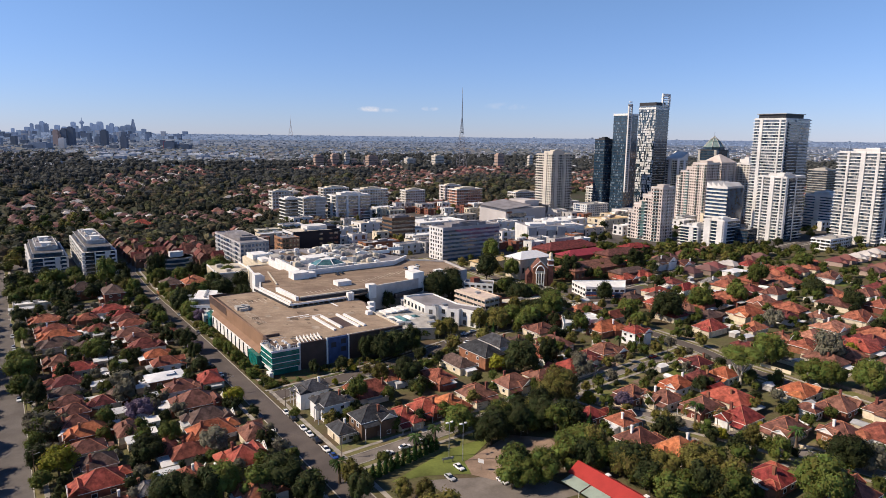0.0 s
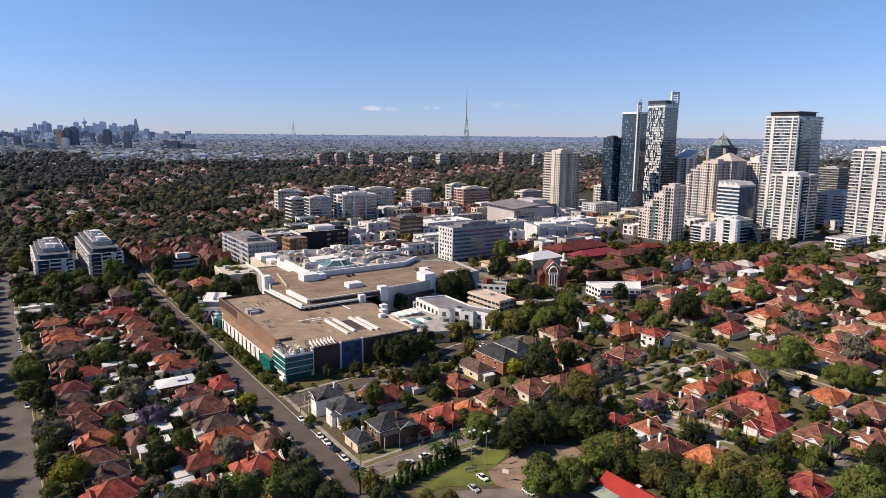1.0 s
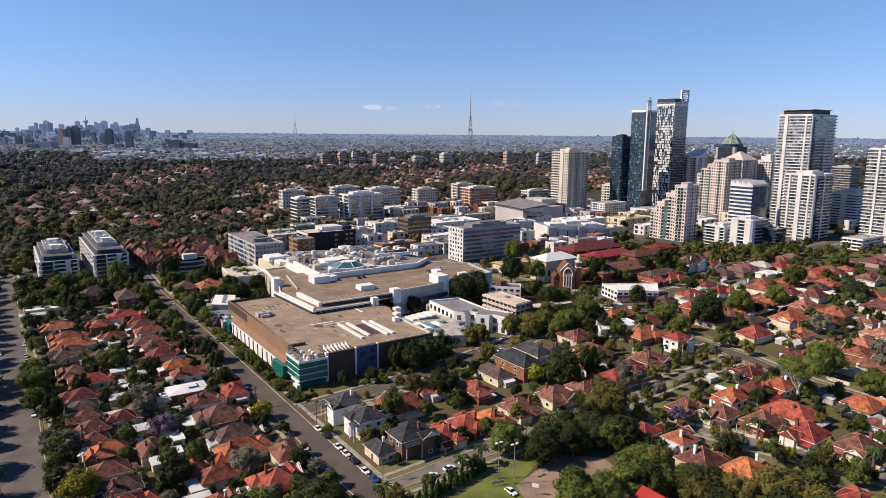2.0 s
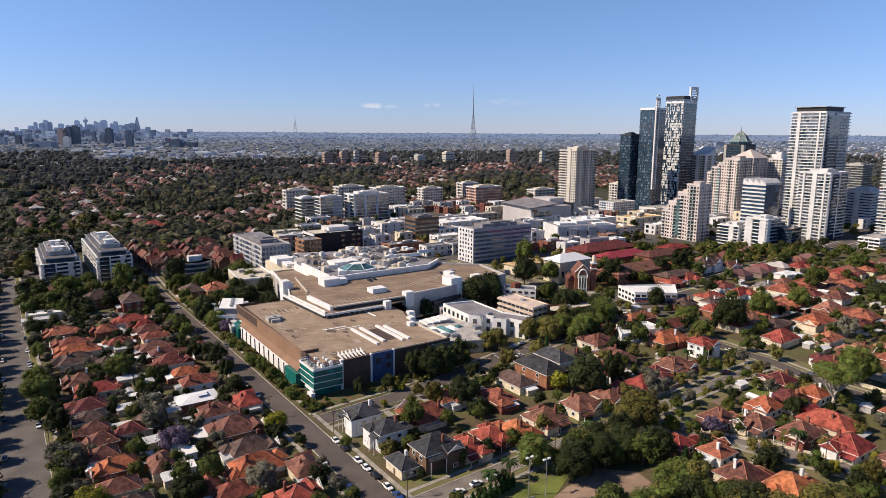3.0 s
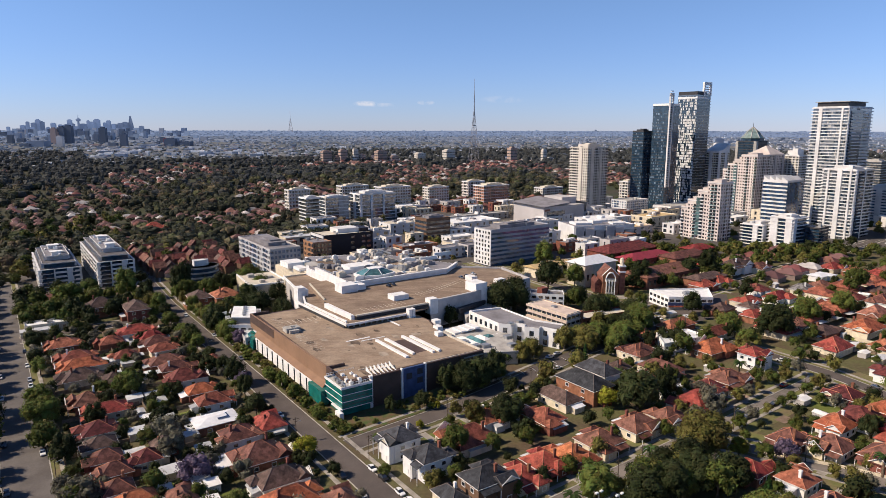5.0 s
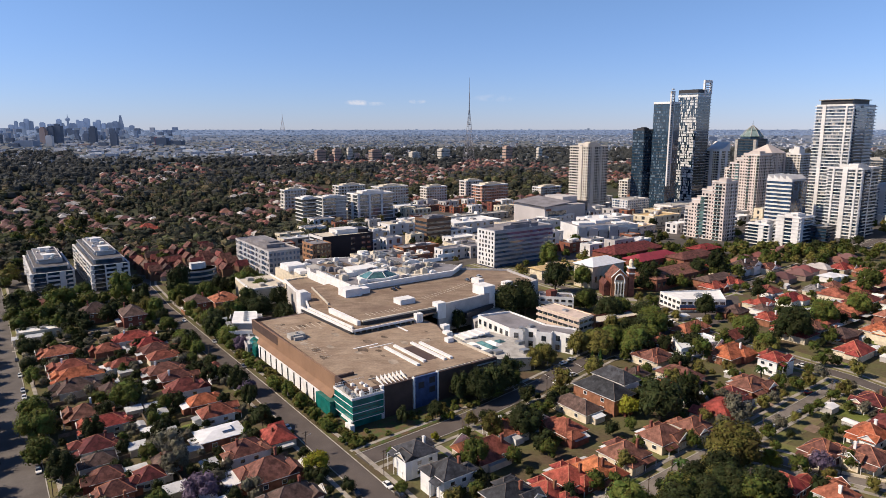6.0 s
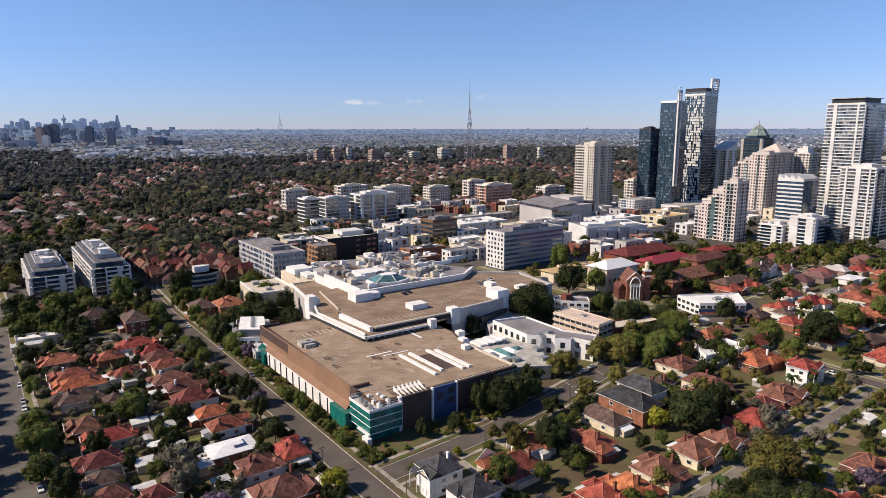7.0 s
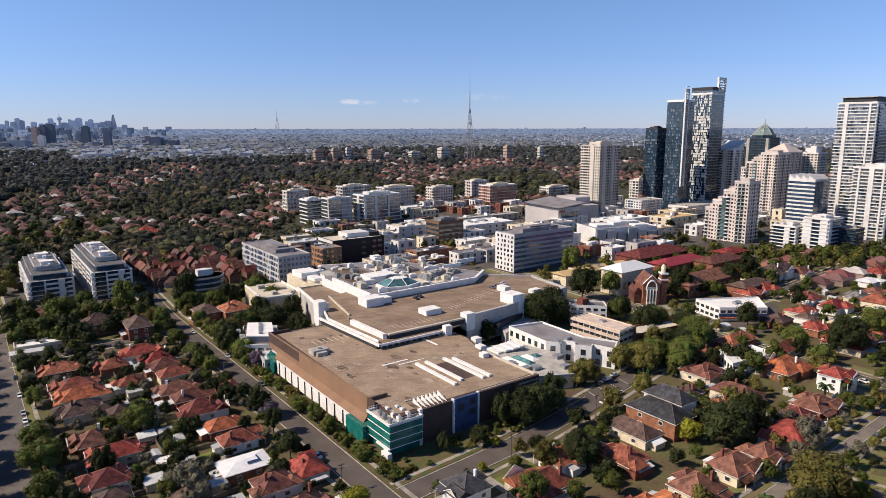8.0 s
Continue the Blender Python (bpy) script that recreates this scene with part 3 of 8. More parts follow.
# ramp and upper parking decks
part("upper_slab", Geo().prism([(26.6, 112), (29, 70), (62, 70), (80, 74), (106, 77.5), (141, 84), (160, 86.5), (166, 120), (140, 144), (100, 168), (57, 187), (43, 187), (34, 134), (28, 118)], 13.9, 14.4), DECK2, mall, "tan upper deck slab")
part("slab_edge", Geo().prism([(25.4, 122), (28.4, 69.3), (29.2, 69.3), (26.2, 122)], 13.9, 15.0).prism([(28.4, 69.3), (62, 69.3), (62, 70), (28.4, 70)], 13.9, 14.9), WHITE, mall, "white concrete deck edge")
# solid dark block puts the undercroft's shade into its colour
part("undercroft", Geo().prism([(33, 118), (35, 76), (80, 76), (104, 79), (104, 118)], Z1, 13.88), DARK, mall, "dark block in place of the shaded parking undercroft")
for k in range(11):
    part("column", Geo().box(30 + k * 3.1, 70.6, Z1, 30.6 + k * 3.1, 71.2, 13.9), CONCRETE, mall)
part("ramp_wall", Geo().prism([(33, 104), (34.5, 76), (36, 75.5), (35, 104)], 14.4, Z2 + 0.2), WHITE, mall, "white ramp wall")
part("upper_deck", Geo().prism([(36, 112), (36.6, 76), (79, 75), (106, 77.6), (141, 84.2), (159.6, 87), (165, 120), (139, 143), (100, 166), (44, 150)], 14.4, Z2), DECK2, mall, "weathered tan upper parking deck")
# dark strip on the solid deck front imitates a shaded open level
part("deck_gap", Geo().box(37, 74.6, 14.42, 79.4, 75.2, 16.1), DARK, mall, "dark strip in place of a shaded open parking level")
part("deck_edge", Geo().box(36.6, 74.4, 16.1, 79.4, 75.6, Z2 + 0.25), CREAMROOF, mall, "pale deck edge beam")
part("long_wall", Geo().prism([(80, 73.6), (106, 76), (141, 82.4), (160.6, 85.4), (160.2, 87), (141, 84), (106, 77.6), (80, 75)], 3, Z2 + 1.2), GREYWALL, mall, "long pale grey wall")
part("end_wall", Geo().prism([(159.6, 86), (160.8, 86), (167, 120), (165.8, 120.4)], 2, Z2 + 1.0).prism([(167, 120), (140.6, 145), (140, 144), (166, 119.4)], 2, Z2 + 0.9), GREYWALL, mall, "pale grey end wall with parapet")
part("wall_band", Geo().prism([(96, 70), (138, 84), (138, 85), (96, 73)], 9, 11.5), DARK, mall, "dark recessed band")
part("side_terrace", Geo().prism([(96, 64), (140, 78), (140, 86), (100, 72)], 2, 8.6), GREYWALL, mall)
part("stair_tower", Geo().box(113, 78, 6, 121, 88, Z2 + 5.0), WHITE, mall, "white rendered stair tower")
part("stair_tower", Geo().box(30, 132, 3, 34.5, 138, Z2 + 3.0).box(34.5, 133, 3, 36.5, 137, Z2 + 1.5), WHITE, mall, "white rendered stair tower")
part("stair_tower", Geo().box(63, 68, 5, 64.6, 71, Z2 + 0.4).box(65, 68, 5, 66.6, 71, Z2 + 0.4), WHITE, mall, "white rendered stair tower")
part("stair_tower", Geo().box(79, 73, Z2 - 6, 84, 78, Z2 + 2.2), WHITE, mall, "white rendered stair tower")
part("plant_room", Geo().box(50, 118, Z2 - 2, 60, 127, Z2 + 4.2), WHITE, mall, "white rooftop plant room")
part("plant_room", Geo().box(60, 120, Z2 - 2, 66, 127, Z2 + 3.0), WHITE, mall, "white rooftop plant room")
part("plant_room", Geo().box(66, 88, Z2, 75, 95, Z2 + 2.7), WHITE, mall, "white rooftop plant room")
part("plant_room", Geo().box(127, 100, Z2, 131, 107, Z2 + 3), WHITE, mall, "white rooftop plant room")
part("plant_room", Geo().box(137, 88, Z2, 143, 92, Z2 + 2.4), WHITE, mall, "white rooftop plant room")
for k in range(16):
    part("parking_line", Geo().box(84 + k * 2.7, 90 + k * 0.9, Z2, 84.2 + k * 2.7, 96 + k * 0.9, Z2 + 0.03), CREAMROOF, mall)
for k in range(10):
    part("parking_line", Geo().box(44 + k * 2.7, 80, Z2, 44.2 + k * 2.7, 85.5, Z2 + 0.03), CREAMROOF, mall)
# rear white plant roofs with skylight
part("rear_wall", Geo().prism([(57, 127), (128, 128), (146, 142), (120, 205), (72, 222), (57, 184)], 0, 18.4), WHITE, mall, "white rendered rear block")
part("rear_roof", Geo().prism([(59, 129), (127, 130), (144, 143), (119, 203), (73, 219), (59, 184)], 18.4, 18.7), PLANTGREY, mall, "grey membrane roof")
part("rear_parapet", Geo().prism([(57, 126), (128, 127), (128, 128.4), (57, 127.2)], 18.4, 20.2).prism([(128, 127), (146.6, 141.4), (145.6, 142.6), (128, 129)], 18.4, 19.8), WHITE, mall, "white parapet")
part("side_parapet", Geo().prism([(56.6, 126), (57.8, 127), (59, 172), (57.6, 172)], 14.4, 21.2), WHITE, mall, "tall white parapet wall above the deck")
part("back_deck_wall", Geo().prism([(43, 187), (57, 187), (57, 184), (42.6, 184)], 2, 15.2), CREAM, mall, "cream rendered end wall of the deck")
part("back_deck_edge", Geo().prism([(28, 118), (33.4, 134), (42.4, 187), (43.2, 187), (34.2, 134), (28.8, 118)], 13.7, 15.2), WHITE, mall, "white concrete deck edge")
part("back_deck_base", Geo().prism([(30, 120), (34.6, 134), (43.4, 186), (57, 186), (57, 120)], 0, 13.6), GREYWALL, mall, "grey wall under the deck")
part("step_wall", Geo().prism([(36, 111), (44, 149.6), (44.8, 149.4), (36.8, 111)], 14.4, Z2 + 0.7), CREAMROOF, mall, "pale step wall between the decks")
lb = part("cream_block", Geo().prism([(22, 190), (47, 188), (48.5, 225), (25, 227)], 0, 10.0), CREAM, mall, "cream rendered low block")
part("low_roof", Geo().prism([(23, 191), (46.4, 189), (47.6, 224), (25.8, 226)], 10.0, 10.1), CREAMROOF, lb, "weathered pale flat roof")
for q in (((22, 190), (47, 188), (47, 189), (22, 191)), ((22, 190), (25, 227), (25.8, 227), (22.8, 190)), ((47, 188), (48.5, 225), (47.7, 225), (46.2, 188))):
    part("low_parapet", Geo().prism(list(q), 10.0, 10.9), WHITE, lb)
for x, y, w, d, hh in ((31, 196, 3, 4, 1.8), (38, 206, 5, 3, 1.4), (29, 214, 4, 4, 2.2), (41, 193, 3, 3, 1.6)):
    part("roof_unit", Geo().box(x, y, 10.0, x + w, y + d, 10.0 + hh), CONCRETE, lb)
tb = part("tall_cream_block", Geo().prism([(49, 218), (57.2, 185), (72, 190), (66, 226)], 0, 16.2), CREAM, mall, "tall cream rendered block")
part("block_roof", Geo().box(51, 200, 16.2, 63, 214, 19.6).box(54, 188, 16.2, 60, 199, 18.0), WHITE, tb, "white roof enclosures")
rnd = random.Random(11)
for k in range(120):
    u, v = rnd.uniform(61, 134), rnd.uniform(131, 208)
    if v > 205 - max(0, u - 118) * 1.6 or u > 118 and v < 136 + (u - 118) or (70 < u < 96 and 134 < v < 152):
        continue
    w, d, h = rnd.uniform(1.2, 6) * (1.5 if k < 30 else 1), rnd.uniform(1.2, 5), rnd.uniform(0.8, 3.0)
    part("air_handler", Geo().box(u, v, 18.7, u + w, v + d, 18.7 + h).box(u + w * 0.2, v + d * 0.2, 18.7 + h, u + w * 0.7, v + d * 0.6, 19.2 + h), (WHITE, CREAMROOF, PLANTGREY, STEEL, CONCRETE)[k % 5], mall, "rooftop air handler")
for k in range(6):
    u = 62 + k * 17
    part("roof_wall", Geo().box(u, 154 + (k % 3) * 8, 18.7, u + 14, 155 + (k % 3) * 8, 21.2), WHITE, mall, "white screen wall")
part("white_hall", Geo().box(74, 156, 18.7, 92, 168, 22.0), WHITE, mall, "white rooftop hall")
SKYGLASS = glassy("skylight_glass", (0.09, 0.2, 0.2), 0.12)
sl = part("skylight", Geo().prism([(72, 136), (84, 132), (95, 136), (95, 147), (84, 151), (72, 147)], 18.7, 20.4), WHITE, mall, "octagonal skylight base")
base = [(73, 136.6), (84, 133), (94, 136.6), (94, 146.4), (84, 150), (73, 146.4)]
for i in range(6):
    (a, b), (c, d) = base[i], base[(i + 1) % 6]
    k = 0.45
    ti = [(84 + (x - 84) * k, 141.5 + (y - 141.5) * k) for x, y in ((a, b), (c, d))]
    part("pane", Geo().face((a, b, 20.4), (c, d, 20.4), (*ti[1], 23.2), (*ti[0], 23.2)), SKYGLASS, sl, "green-tinted glass pane")
    part("bar", Geo().bar((a, b, 20.5), (*ti[0], 23.3), 0.22), WHITE, sl)
part("skylight_top", Geo().prism([(84 + (x - 84) * 0.46, 141.5 + (y - 141.5) * 0.46) for x, y in base], 23.2, 23.6), WHITE, sl)

# varied membrane areas, ducts and skylight strips on the rear roofs
rnd = random.Random(23)
for k, (u0, v0, u1, v1) in enumerate(((62, 158, 72, 176), (96, 134, 118, 150), (116, 150, 132, 164), (98, 156, 116, 176), (66, 180, 88, 200), (92, 180, 112, 196), (62, 186, 70, 204), (98, 178, 112, 190))):
    part("roof_membrane", Geo().box(u0, v0, 18.7, u1, v1, 18.78 + 0.01 * k), (STAIN, CREAMROOF, CONCRETE, DECK)[k % 4], mall, "weathered roof membrane area")
for k in range(9):
    u, v, L = rnd.uniform(60, 130), rnd.uniform(150, 195), rnd.uniform(8, 20)
    part("duct", Geo().box(u, v, 19.0, u + (L if k % 2 else 1.1), v + (1.1 if k % 2 else L), 19.9), STEEL, mall, "galvanised roof duct")
for k in range(5):
    part("railing", Geo().bar((60 + 18 * k, 129.2, 20.3), (77 + 18 * k, 129.4, 20.3), 0.07, n=4), STEEL, mall)
for v in (80, 88, 96, 104):
    # dark strips imitate shaded openings, the deck behind them is solid
    part("level_slot", Geo().box(35.9, v, 14.9, 36.4, v + 6.6, 15.9), DARK, mall, "dark strip in place of a shaded open parking level")
part("ramp_rail", Geo().prism([(27.6, 118), (30.2, 73), (30.8, 73), (28.2, 118)], 14.4, 15.5), WHITE, mall, "white ramp rail")
# dark strip imitates the shade below the ramp edge
part("ramp_slot", Geo().prism([(25.2, 120), (28.2, 71), (28.5, 71), (25.5, 120)], 12.6, 13.85), DARK, mall, "dark strip in place of the shaded gap under the ramp")

# low white roofs between centre and street
low = thing("retail_annex", spot(0, 0), "low white-roofed retail annex beside the centre", "building")
part("wall", Geo().prism([(66, 18), (84, 9), (96, 30), (91, 52), (73, 56), (66, 40)], 0, 7.6), CREAM, low)
part("roof", Geo().prism([(65.5, 18), (84, 8.5), (96.5, 30), (91.4, 52.5), (72.6, 56.6), (65.5, 40)], 7.6, 8.2), CONCRETE, low, "pale grey sheet roof")
for k in range(5):
    part("roof_ridge", Geo().hip(72 + k * 4.2, 24 + k * 2.4, 76 + k * 4.2, 40 - k * 1.5, 8.25, 0.5, 0.05), SKYGLASS if k % 2 else WHITE, low)
for k in range(4):
    part("roof_sheet", Geo().box(74 + k * 3.5, 44 - k * 0.8, 8.2 + 0.5 * k, 78 + k * 3.2, 52 - k * 0.6, 9.0 + 0.5 * k), WHITE, low, "stepped white roof sheet")
for u, v in ((73, 20), (84, 14), (90, 24), (68, 30), (69, 22)):
    part("roof_unit", Geo().box(u, v, 8.2, u + 4, v + 3, 9.6), STEEL, low)


def civic(name, label, pts, h, wall, roof, storeys, win_w=1.6, gap=3.4, parapet=0.9):
    """A flat-roofed building on a footprint in u, v, windows storey by storey."""
    cu, cv = sum(p[0] for p in pts) / len(pts), sum(p[1] for p in pts) / len(pts)
    b = thing(name, spot(cu, cv), label, "building")
    loc = [(u - cu, v - cv) for u, v in pts]
    if sum(a[0] * b[1] - b[0] * a[1] for a, b in zip(loc, loc[1:] + loc[:1])) < 0:
        loc.reverse()
    part("wall", Geo().prism(loc, -2, h), wall, b)
    ins = [(x * 0.97, y * 0.97) for x, y in loc]
    part("roof", Geo().prism(ins, h, h + 0.08), roof, b)
    for (x0, y0), (x1, y1) in zip(loc, loc[1:] + loc[:1]):
        part("parapet", Geo().prism([(x0, y0), (x1, y1), (x1 * 0.97, y1 * 0.97), (x0 * 0.97, y0 * 0.97)], h, h + parapet), wall, b)
    rr = random.Random(int(abs(cu * 3 + cv)))
    for _ in range(4):
        px, py = (loc[0][0] + loc[2][0]) / 2 * rr.uniform(-0.5, 0.9), (loc[0][1] + loc[2][1]) / 2 * rr.uniform(-0.5, 0.9)
        part("roof_unit", Geo().box(px - 1, py - 1, h, px + rr.uniform(0.5, 2), py + rr.uniform(0.5, 1.5), h + rr.uniform(0.8, 1.6)), STEEL, b)
    fh = h / storeys
    for s in range(storeys):
        row = Geo()
        sill = Geo()
        for (x0, y0), (x1, y1) in zip(loc, loc[1:] + loc[:1]):
            L = math.hypot(x1 - x0, y1 - y0)
            n = int(L / gap)
            if n < 1:
                continue
            dx, dy = (x1 - x0) / L, (y1 - y0) / L
            nx, ny = dy, -dx
            for i in range(n):
                c = (i + 0.5) * L / n
                a, e = c - win_w / 2, c + win_w / 2
                z0, z1 = s * fh + 0.9, s * fh + fh * 0.78
                q = [(x0 + dx * t + nx * o, y0 + dy * t + ny * o) for t, o in ((a, 0.04), (e, 0.04))]
                row.face((*q[0], z0), (*q[1], z0), (*q[1], z1), (*q[0], z1))
                q = [(x0 + dx * t + nx * o, y0 + dy * t + ny * o) for t, o in ((a - 0.1, 0.0), (e + 0.1, 0.0), (e + 0.1, 0.18), (a - 0.1, 0.18))]
                sill.prism(q, z0 - 0.15, z0)
        part("glazing", row, GLASS, b, "row of dark windows", kind="stuff")
        part("sill_course", sill, wall, b, kind="stuff")
    return b


civic("white_school", "white rendered three-storey building with arched window bays", [(95, 36), (99, 31), (102, 33), (105, 27.5), (102, 25), (106, 19), (109, 21), (112, 11), (121, 17), (114, 31), (115, 59), (97, 63)], 9.0, WHITE, PLANTGREY, 2, 2.2, 4.0)
b = civic("office_block", "cream banded office with red-brown end wall", [(124.5, 19), (136, 21), (136, 48), (124, 47)], 12.0, CREAM, ZINC, 4, 3.0, 3.4)
for k in range(5):
    part("balcony_band", Geo().prism([(-6.4, -15.4), (6.6, -13.4), (6.6, 14.8), (-6.9, 13.8)], k * 3.0 - 0.5, k * 3.0 + 0.55), mat("pink_cream_render", (0.62, 0.5, 0.42), 0.8, 0.1, 0.3, 2.0, 0.03) if k == 0 else bpy.data.materials["pink_cream_render"], b, "pinkish cream balcony band")
part("brick_end", Geo().prism([(5.9, -14.0), (7.4, -13.8), (7.2, 14.6), (5.9, 14.6)], -2, 12.6), BRICK, b, "red-brown brick end wall")
civic("brick_block", "red brick apartment block beside the school", [(136.5, 21), (172, 17), (174, 26), (137, 32)], 6.5, BRICK, CREAMROOF, 2)
b = civic("office_block", "white gridded office with red brick lift room", [(147, 70), (160, 56), (167, 64), (154, 78)], 9.0, WHITE, PLANTGREY, 3, 2.4, 3.2)
part("lift_room", Geo().box(-5, -1, 8.9, 0, 3, 12.6), BRICK, b, "red brick lift room")
civic("low_hall", "low hall with white sheet roof beside the wide street", [(-97, 209), (-73, 208), (-73, 218), (-97, 219)], 4.0, CREAM, WHITE, 1)
b = civic("office", "white and blue striped low office with white roof", [(207, 20), (227, 5), (245, 20), (213, 38)], 6.4, WHITE, WHITE, 2, 2.6, 3.4)
part("blue_band", Geo().prism([(-16.4, -0.9), (3.9, -16.1), (4.3, -15.6), (-15.9, -0.3)], 2.2, 4.0), BLUECLAD, b, "blue painted wall band")
part("yellow_canopy", Geo().prism([(-17.2, -2.2), (-3, -12.8), (-2.2, -11.7), (-16.4, -1.1)], 1.6, 2.1), ROOFS["orange"], b, "curved yellow canopy")
civic("modern_house", "white modern flat-roofed house", [(143, -25), (154, -12), (172, -17), (170, -29)], 4.4, WHITE, ZINC, 1)
b = civic("apartment_block", "white terraced modern apartment block among trees", [(-12, 128), (4, 118), (14, 148), (0, 158)], 7.4, WHITE, PLANTGREY, 2, 2.6, 3.6)
part("upper_storey", Geo().prism([(-8.5, -6), (1.5, -13), (8.5, 8), (-1, 14)], 7.4, 10.4), GREYWALL, b, "grey set-back upper storey")
part("upper_roof", Geo().prism([(-9.2, -6.2), (1.6, -14), (9.2, 8.2), (-1, 15)], 10.4, 10.8), WHITE, b)
for k in range(5):
    part("terrace_wall", Geo().box(-11 + k * 0.6, -8 + k * 4.6, 0, -8.6 + k * 0.6, -7.6 + k * 4.6, 9.6), WHITE, b, "white terrace wall")
    part("roof_unit", Geo().box(-3 + k * 1.3, -7 + k * 3.5, 10.8, -1.4 + k * 1.3, -5.4 + k * 3.5, 11.8), STEEL, b)
civic("low_office", "grey low building with sheet roof beside the avenue", [(-8, 108), (8, 104), (12, 122), (-6, 127)], 5.0, GREYWALL, ZINC, 1)
# ---- towers and town centre ----
PINK = mat("pink_masonry", (0.63, 0.55, 0.505), 0.8, 0.08, 0.08, 1.0, 0.03)
BEIGE = mat("beige_masonry", (0.58, 0.54, 0.48), 0.8, 0.1, 0.08, 1.0, 0.03)
TOWERWHITE = mat("tower_white", (0.7, 0.69, 0.68), 0.7, 0.1, 0.08, 0.8, 0.02)
DARKGLASS = glassy("dark_tower_glass", (0.022, 0.05, 0.085), 0.06)
DARKGLASS.node_tree.nodes["Principled BSDF"].inputs["IOR"].default_value = 1.55
BLUEGLASS = glassy("blue_tower_glass", (0.05, 0.10, 0.19), 0.1)
GREYGLASS = glassy("grey_glass", (0.07, 0.085, 0.10), 0.12)
SILVERGLASS = glassy("silver_tower_glass", (0.15, 0.165, 0.185), 0.15)
BRICKBROWN = mat("brown_office_brick", (0.17, 0.105, 0.07), 0.85, 0.12, 0.2, 2.0, 0.05)
NAVY = mat("black_panel", (0.025, 0.022, 0.03), 0.5, 0.1, 0.2, 2.0, 0.02)
GREENROOF = mat("copper_green", (0.19, 0.27, 0.235), 0.6, 0.12, 0.3, 2.0, 0.02)
SANDROOF = mat("sand_roof", (0.58, 0.42, 0.22), 0.8, 0.1, 0.08, 1.0, 0.02)


BLOCKS = []


def block(name, label, x, y, w, d, top, floors, body, slab=None, over=0.0, slab_h=0.5, piers=(), pier_mat=None, crown=0.0, roof=None, turn=0.0, windows=None, win=(1.4, 3.2), rail=False, base=None, category="tower"):
    """A storeyed building centred on x, y; w along the cross streets, d along the avenues; top is its absolute height."""
    z0 = gz(x, y)
    BLOCKS.append((x, y, max(w, d) * 0.5 + min(w, d) * 0.25))
    b = thing(name, pose(x, y, z0, 0, 0, 34.5 + turn), label, category)
    h = top - z0
    fh = h / floors
    part("body", Geo().box(-w / 2, -d / 2, -4, w / 2, d / 2, h), body, b)
    if slab:
        o = over
        g = Geo()
        for k in range(1, floors + 1):
            g.ring(-w / 2 - o, -d / 2 - o, w / 2 + o, d / 2 + o, k * fh - slab_h, k * fh, o + 0.4)
        part("floor_banding", g, slab, b, kind="stuff")
        if rail:
            me = Geo().ring(-w / 2 - o, -d / 2 - o, w / 2 + o, d / 2 + o, 0, 0.9, 0.08).mesh("balustrade", GREYGLASS)
            for k in range(1, floors):
                part("balustrade", me, GREYGLASS, b, at=pose(0, 0, k * fh))
    if windows:
        wr = random.Random(int(abs(x * 3 + y * 5)))
        bays = [[wr.choice((0.55, 1.0, 1.0, 1.45, 1.6, 0.75)) for _ in range(40)] for _ in range(2)]
        g = Geo()
        for axis, L, D in (("x", w, d), ("y", d, w)):
            n = max(1, int(L / win[1]))
            for i in range(n):
                c = -L / 2 + (i + 0.5) * L / n
                hw = min(win[0] * bays[axis == "x"][i % 40], L / n * 0.92) / 2
                a, e = c - hw, c + hw
                for s in (-1, 1):
                    o = s * (D / 2 + 0.05)
                    q = [(a, o), (e, o)] if axis == "x" else [(o, a), (o, e)]
                    g.face((*q[0], fh * 0.25), (*q[1], fh * 0.25), (*q[1], fh * (0.8 if hw < win[0] * 0.6 else 0.93)), (*q[0], fh * (0.8 if hw < win[0] * 0.6 else 0.93)))
        base_v, base_f = list(g.v), list(g.f)
        for k in range(1, floors):
            n = len(g.v)
            g.v += [(p[0], p[1], p[2] + k * fh) for p in base_v]
            g.f += [tuple(n + j for j in f) for f in base_f]
        part("glazing", g, windows, b, kind="stuff")
    for face, a, e, out in piers:
        if face == "L":
            g = Geo().box(-w / 2 - out, -d / 2 + a * d, -1, -w / 2 + 0.4, -d / 2 + e * d, h + 0.3)
        elif face == "F":
            g = Geo().box(-w / 2 + a * w, -d / 2 - out, -1, -w / 2 + e * w, -d / 2 + 0.4, h + 0.3)
        else:
            g = Geo().box(w / 2 - 0.4, -d / 2 + a * d, -1, w / 2 + out, -d / 2 + e * d, h + 0.3)
        part("pier", g, pier_mat or slab, b)
    part("roof", Geo().box(-w / 2 + 0.3, -d / 2 + 0.3, h, w / 2 - 0.3, d / 2 - 0.3, h + 0.25), roof or CONCRETE, b)
    part("parapet", Geo().ring(-w / 2 - 0.1, -d / 2 - 0.1, w / 2 + 0.1, d / 2 + 0.1, h - 0.2, h + 1.0, 0.35), slab or body, b)
    if crown:
        part("plant_room", Geo().box(-w * 0.3, -d * 0.28, h, w * 0.3, d * 0.3, h + crown).box(-w * 0.15, -d * 0.2, h + crown, w * 0.2, d * 0.1, h + crown * 1.35), roof or slab or body, b)
    r = random.Random(int(abs(x * 7 + y)))
    for _ in range(2 if floors > 2 else 1):
        px, py = r.uniform(-w * 0.42, w * 0.38), r.uniform(-d * 0.42, d * 0.38)
        part("roof_unit", Geo().box(px, py, h + 0.2, px + r.uniform(1, 3), py + r.uniform(1, 3), h + r.uniform(1.2, 2.4)), STEEL, b)
    return b, h, fh


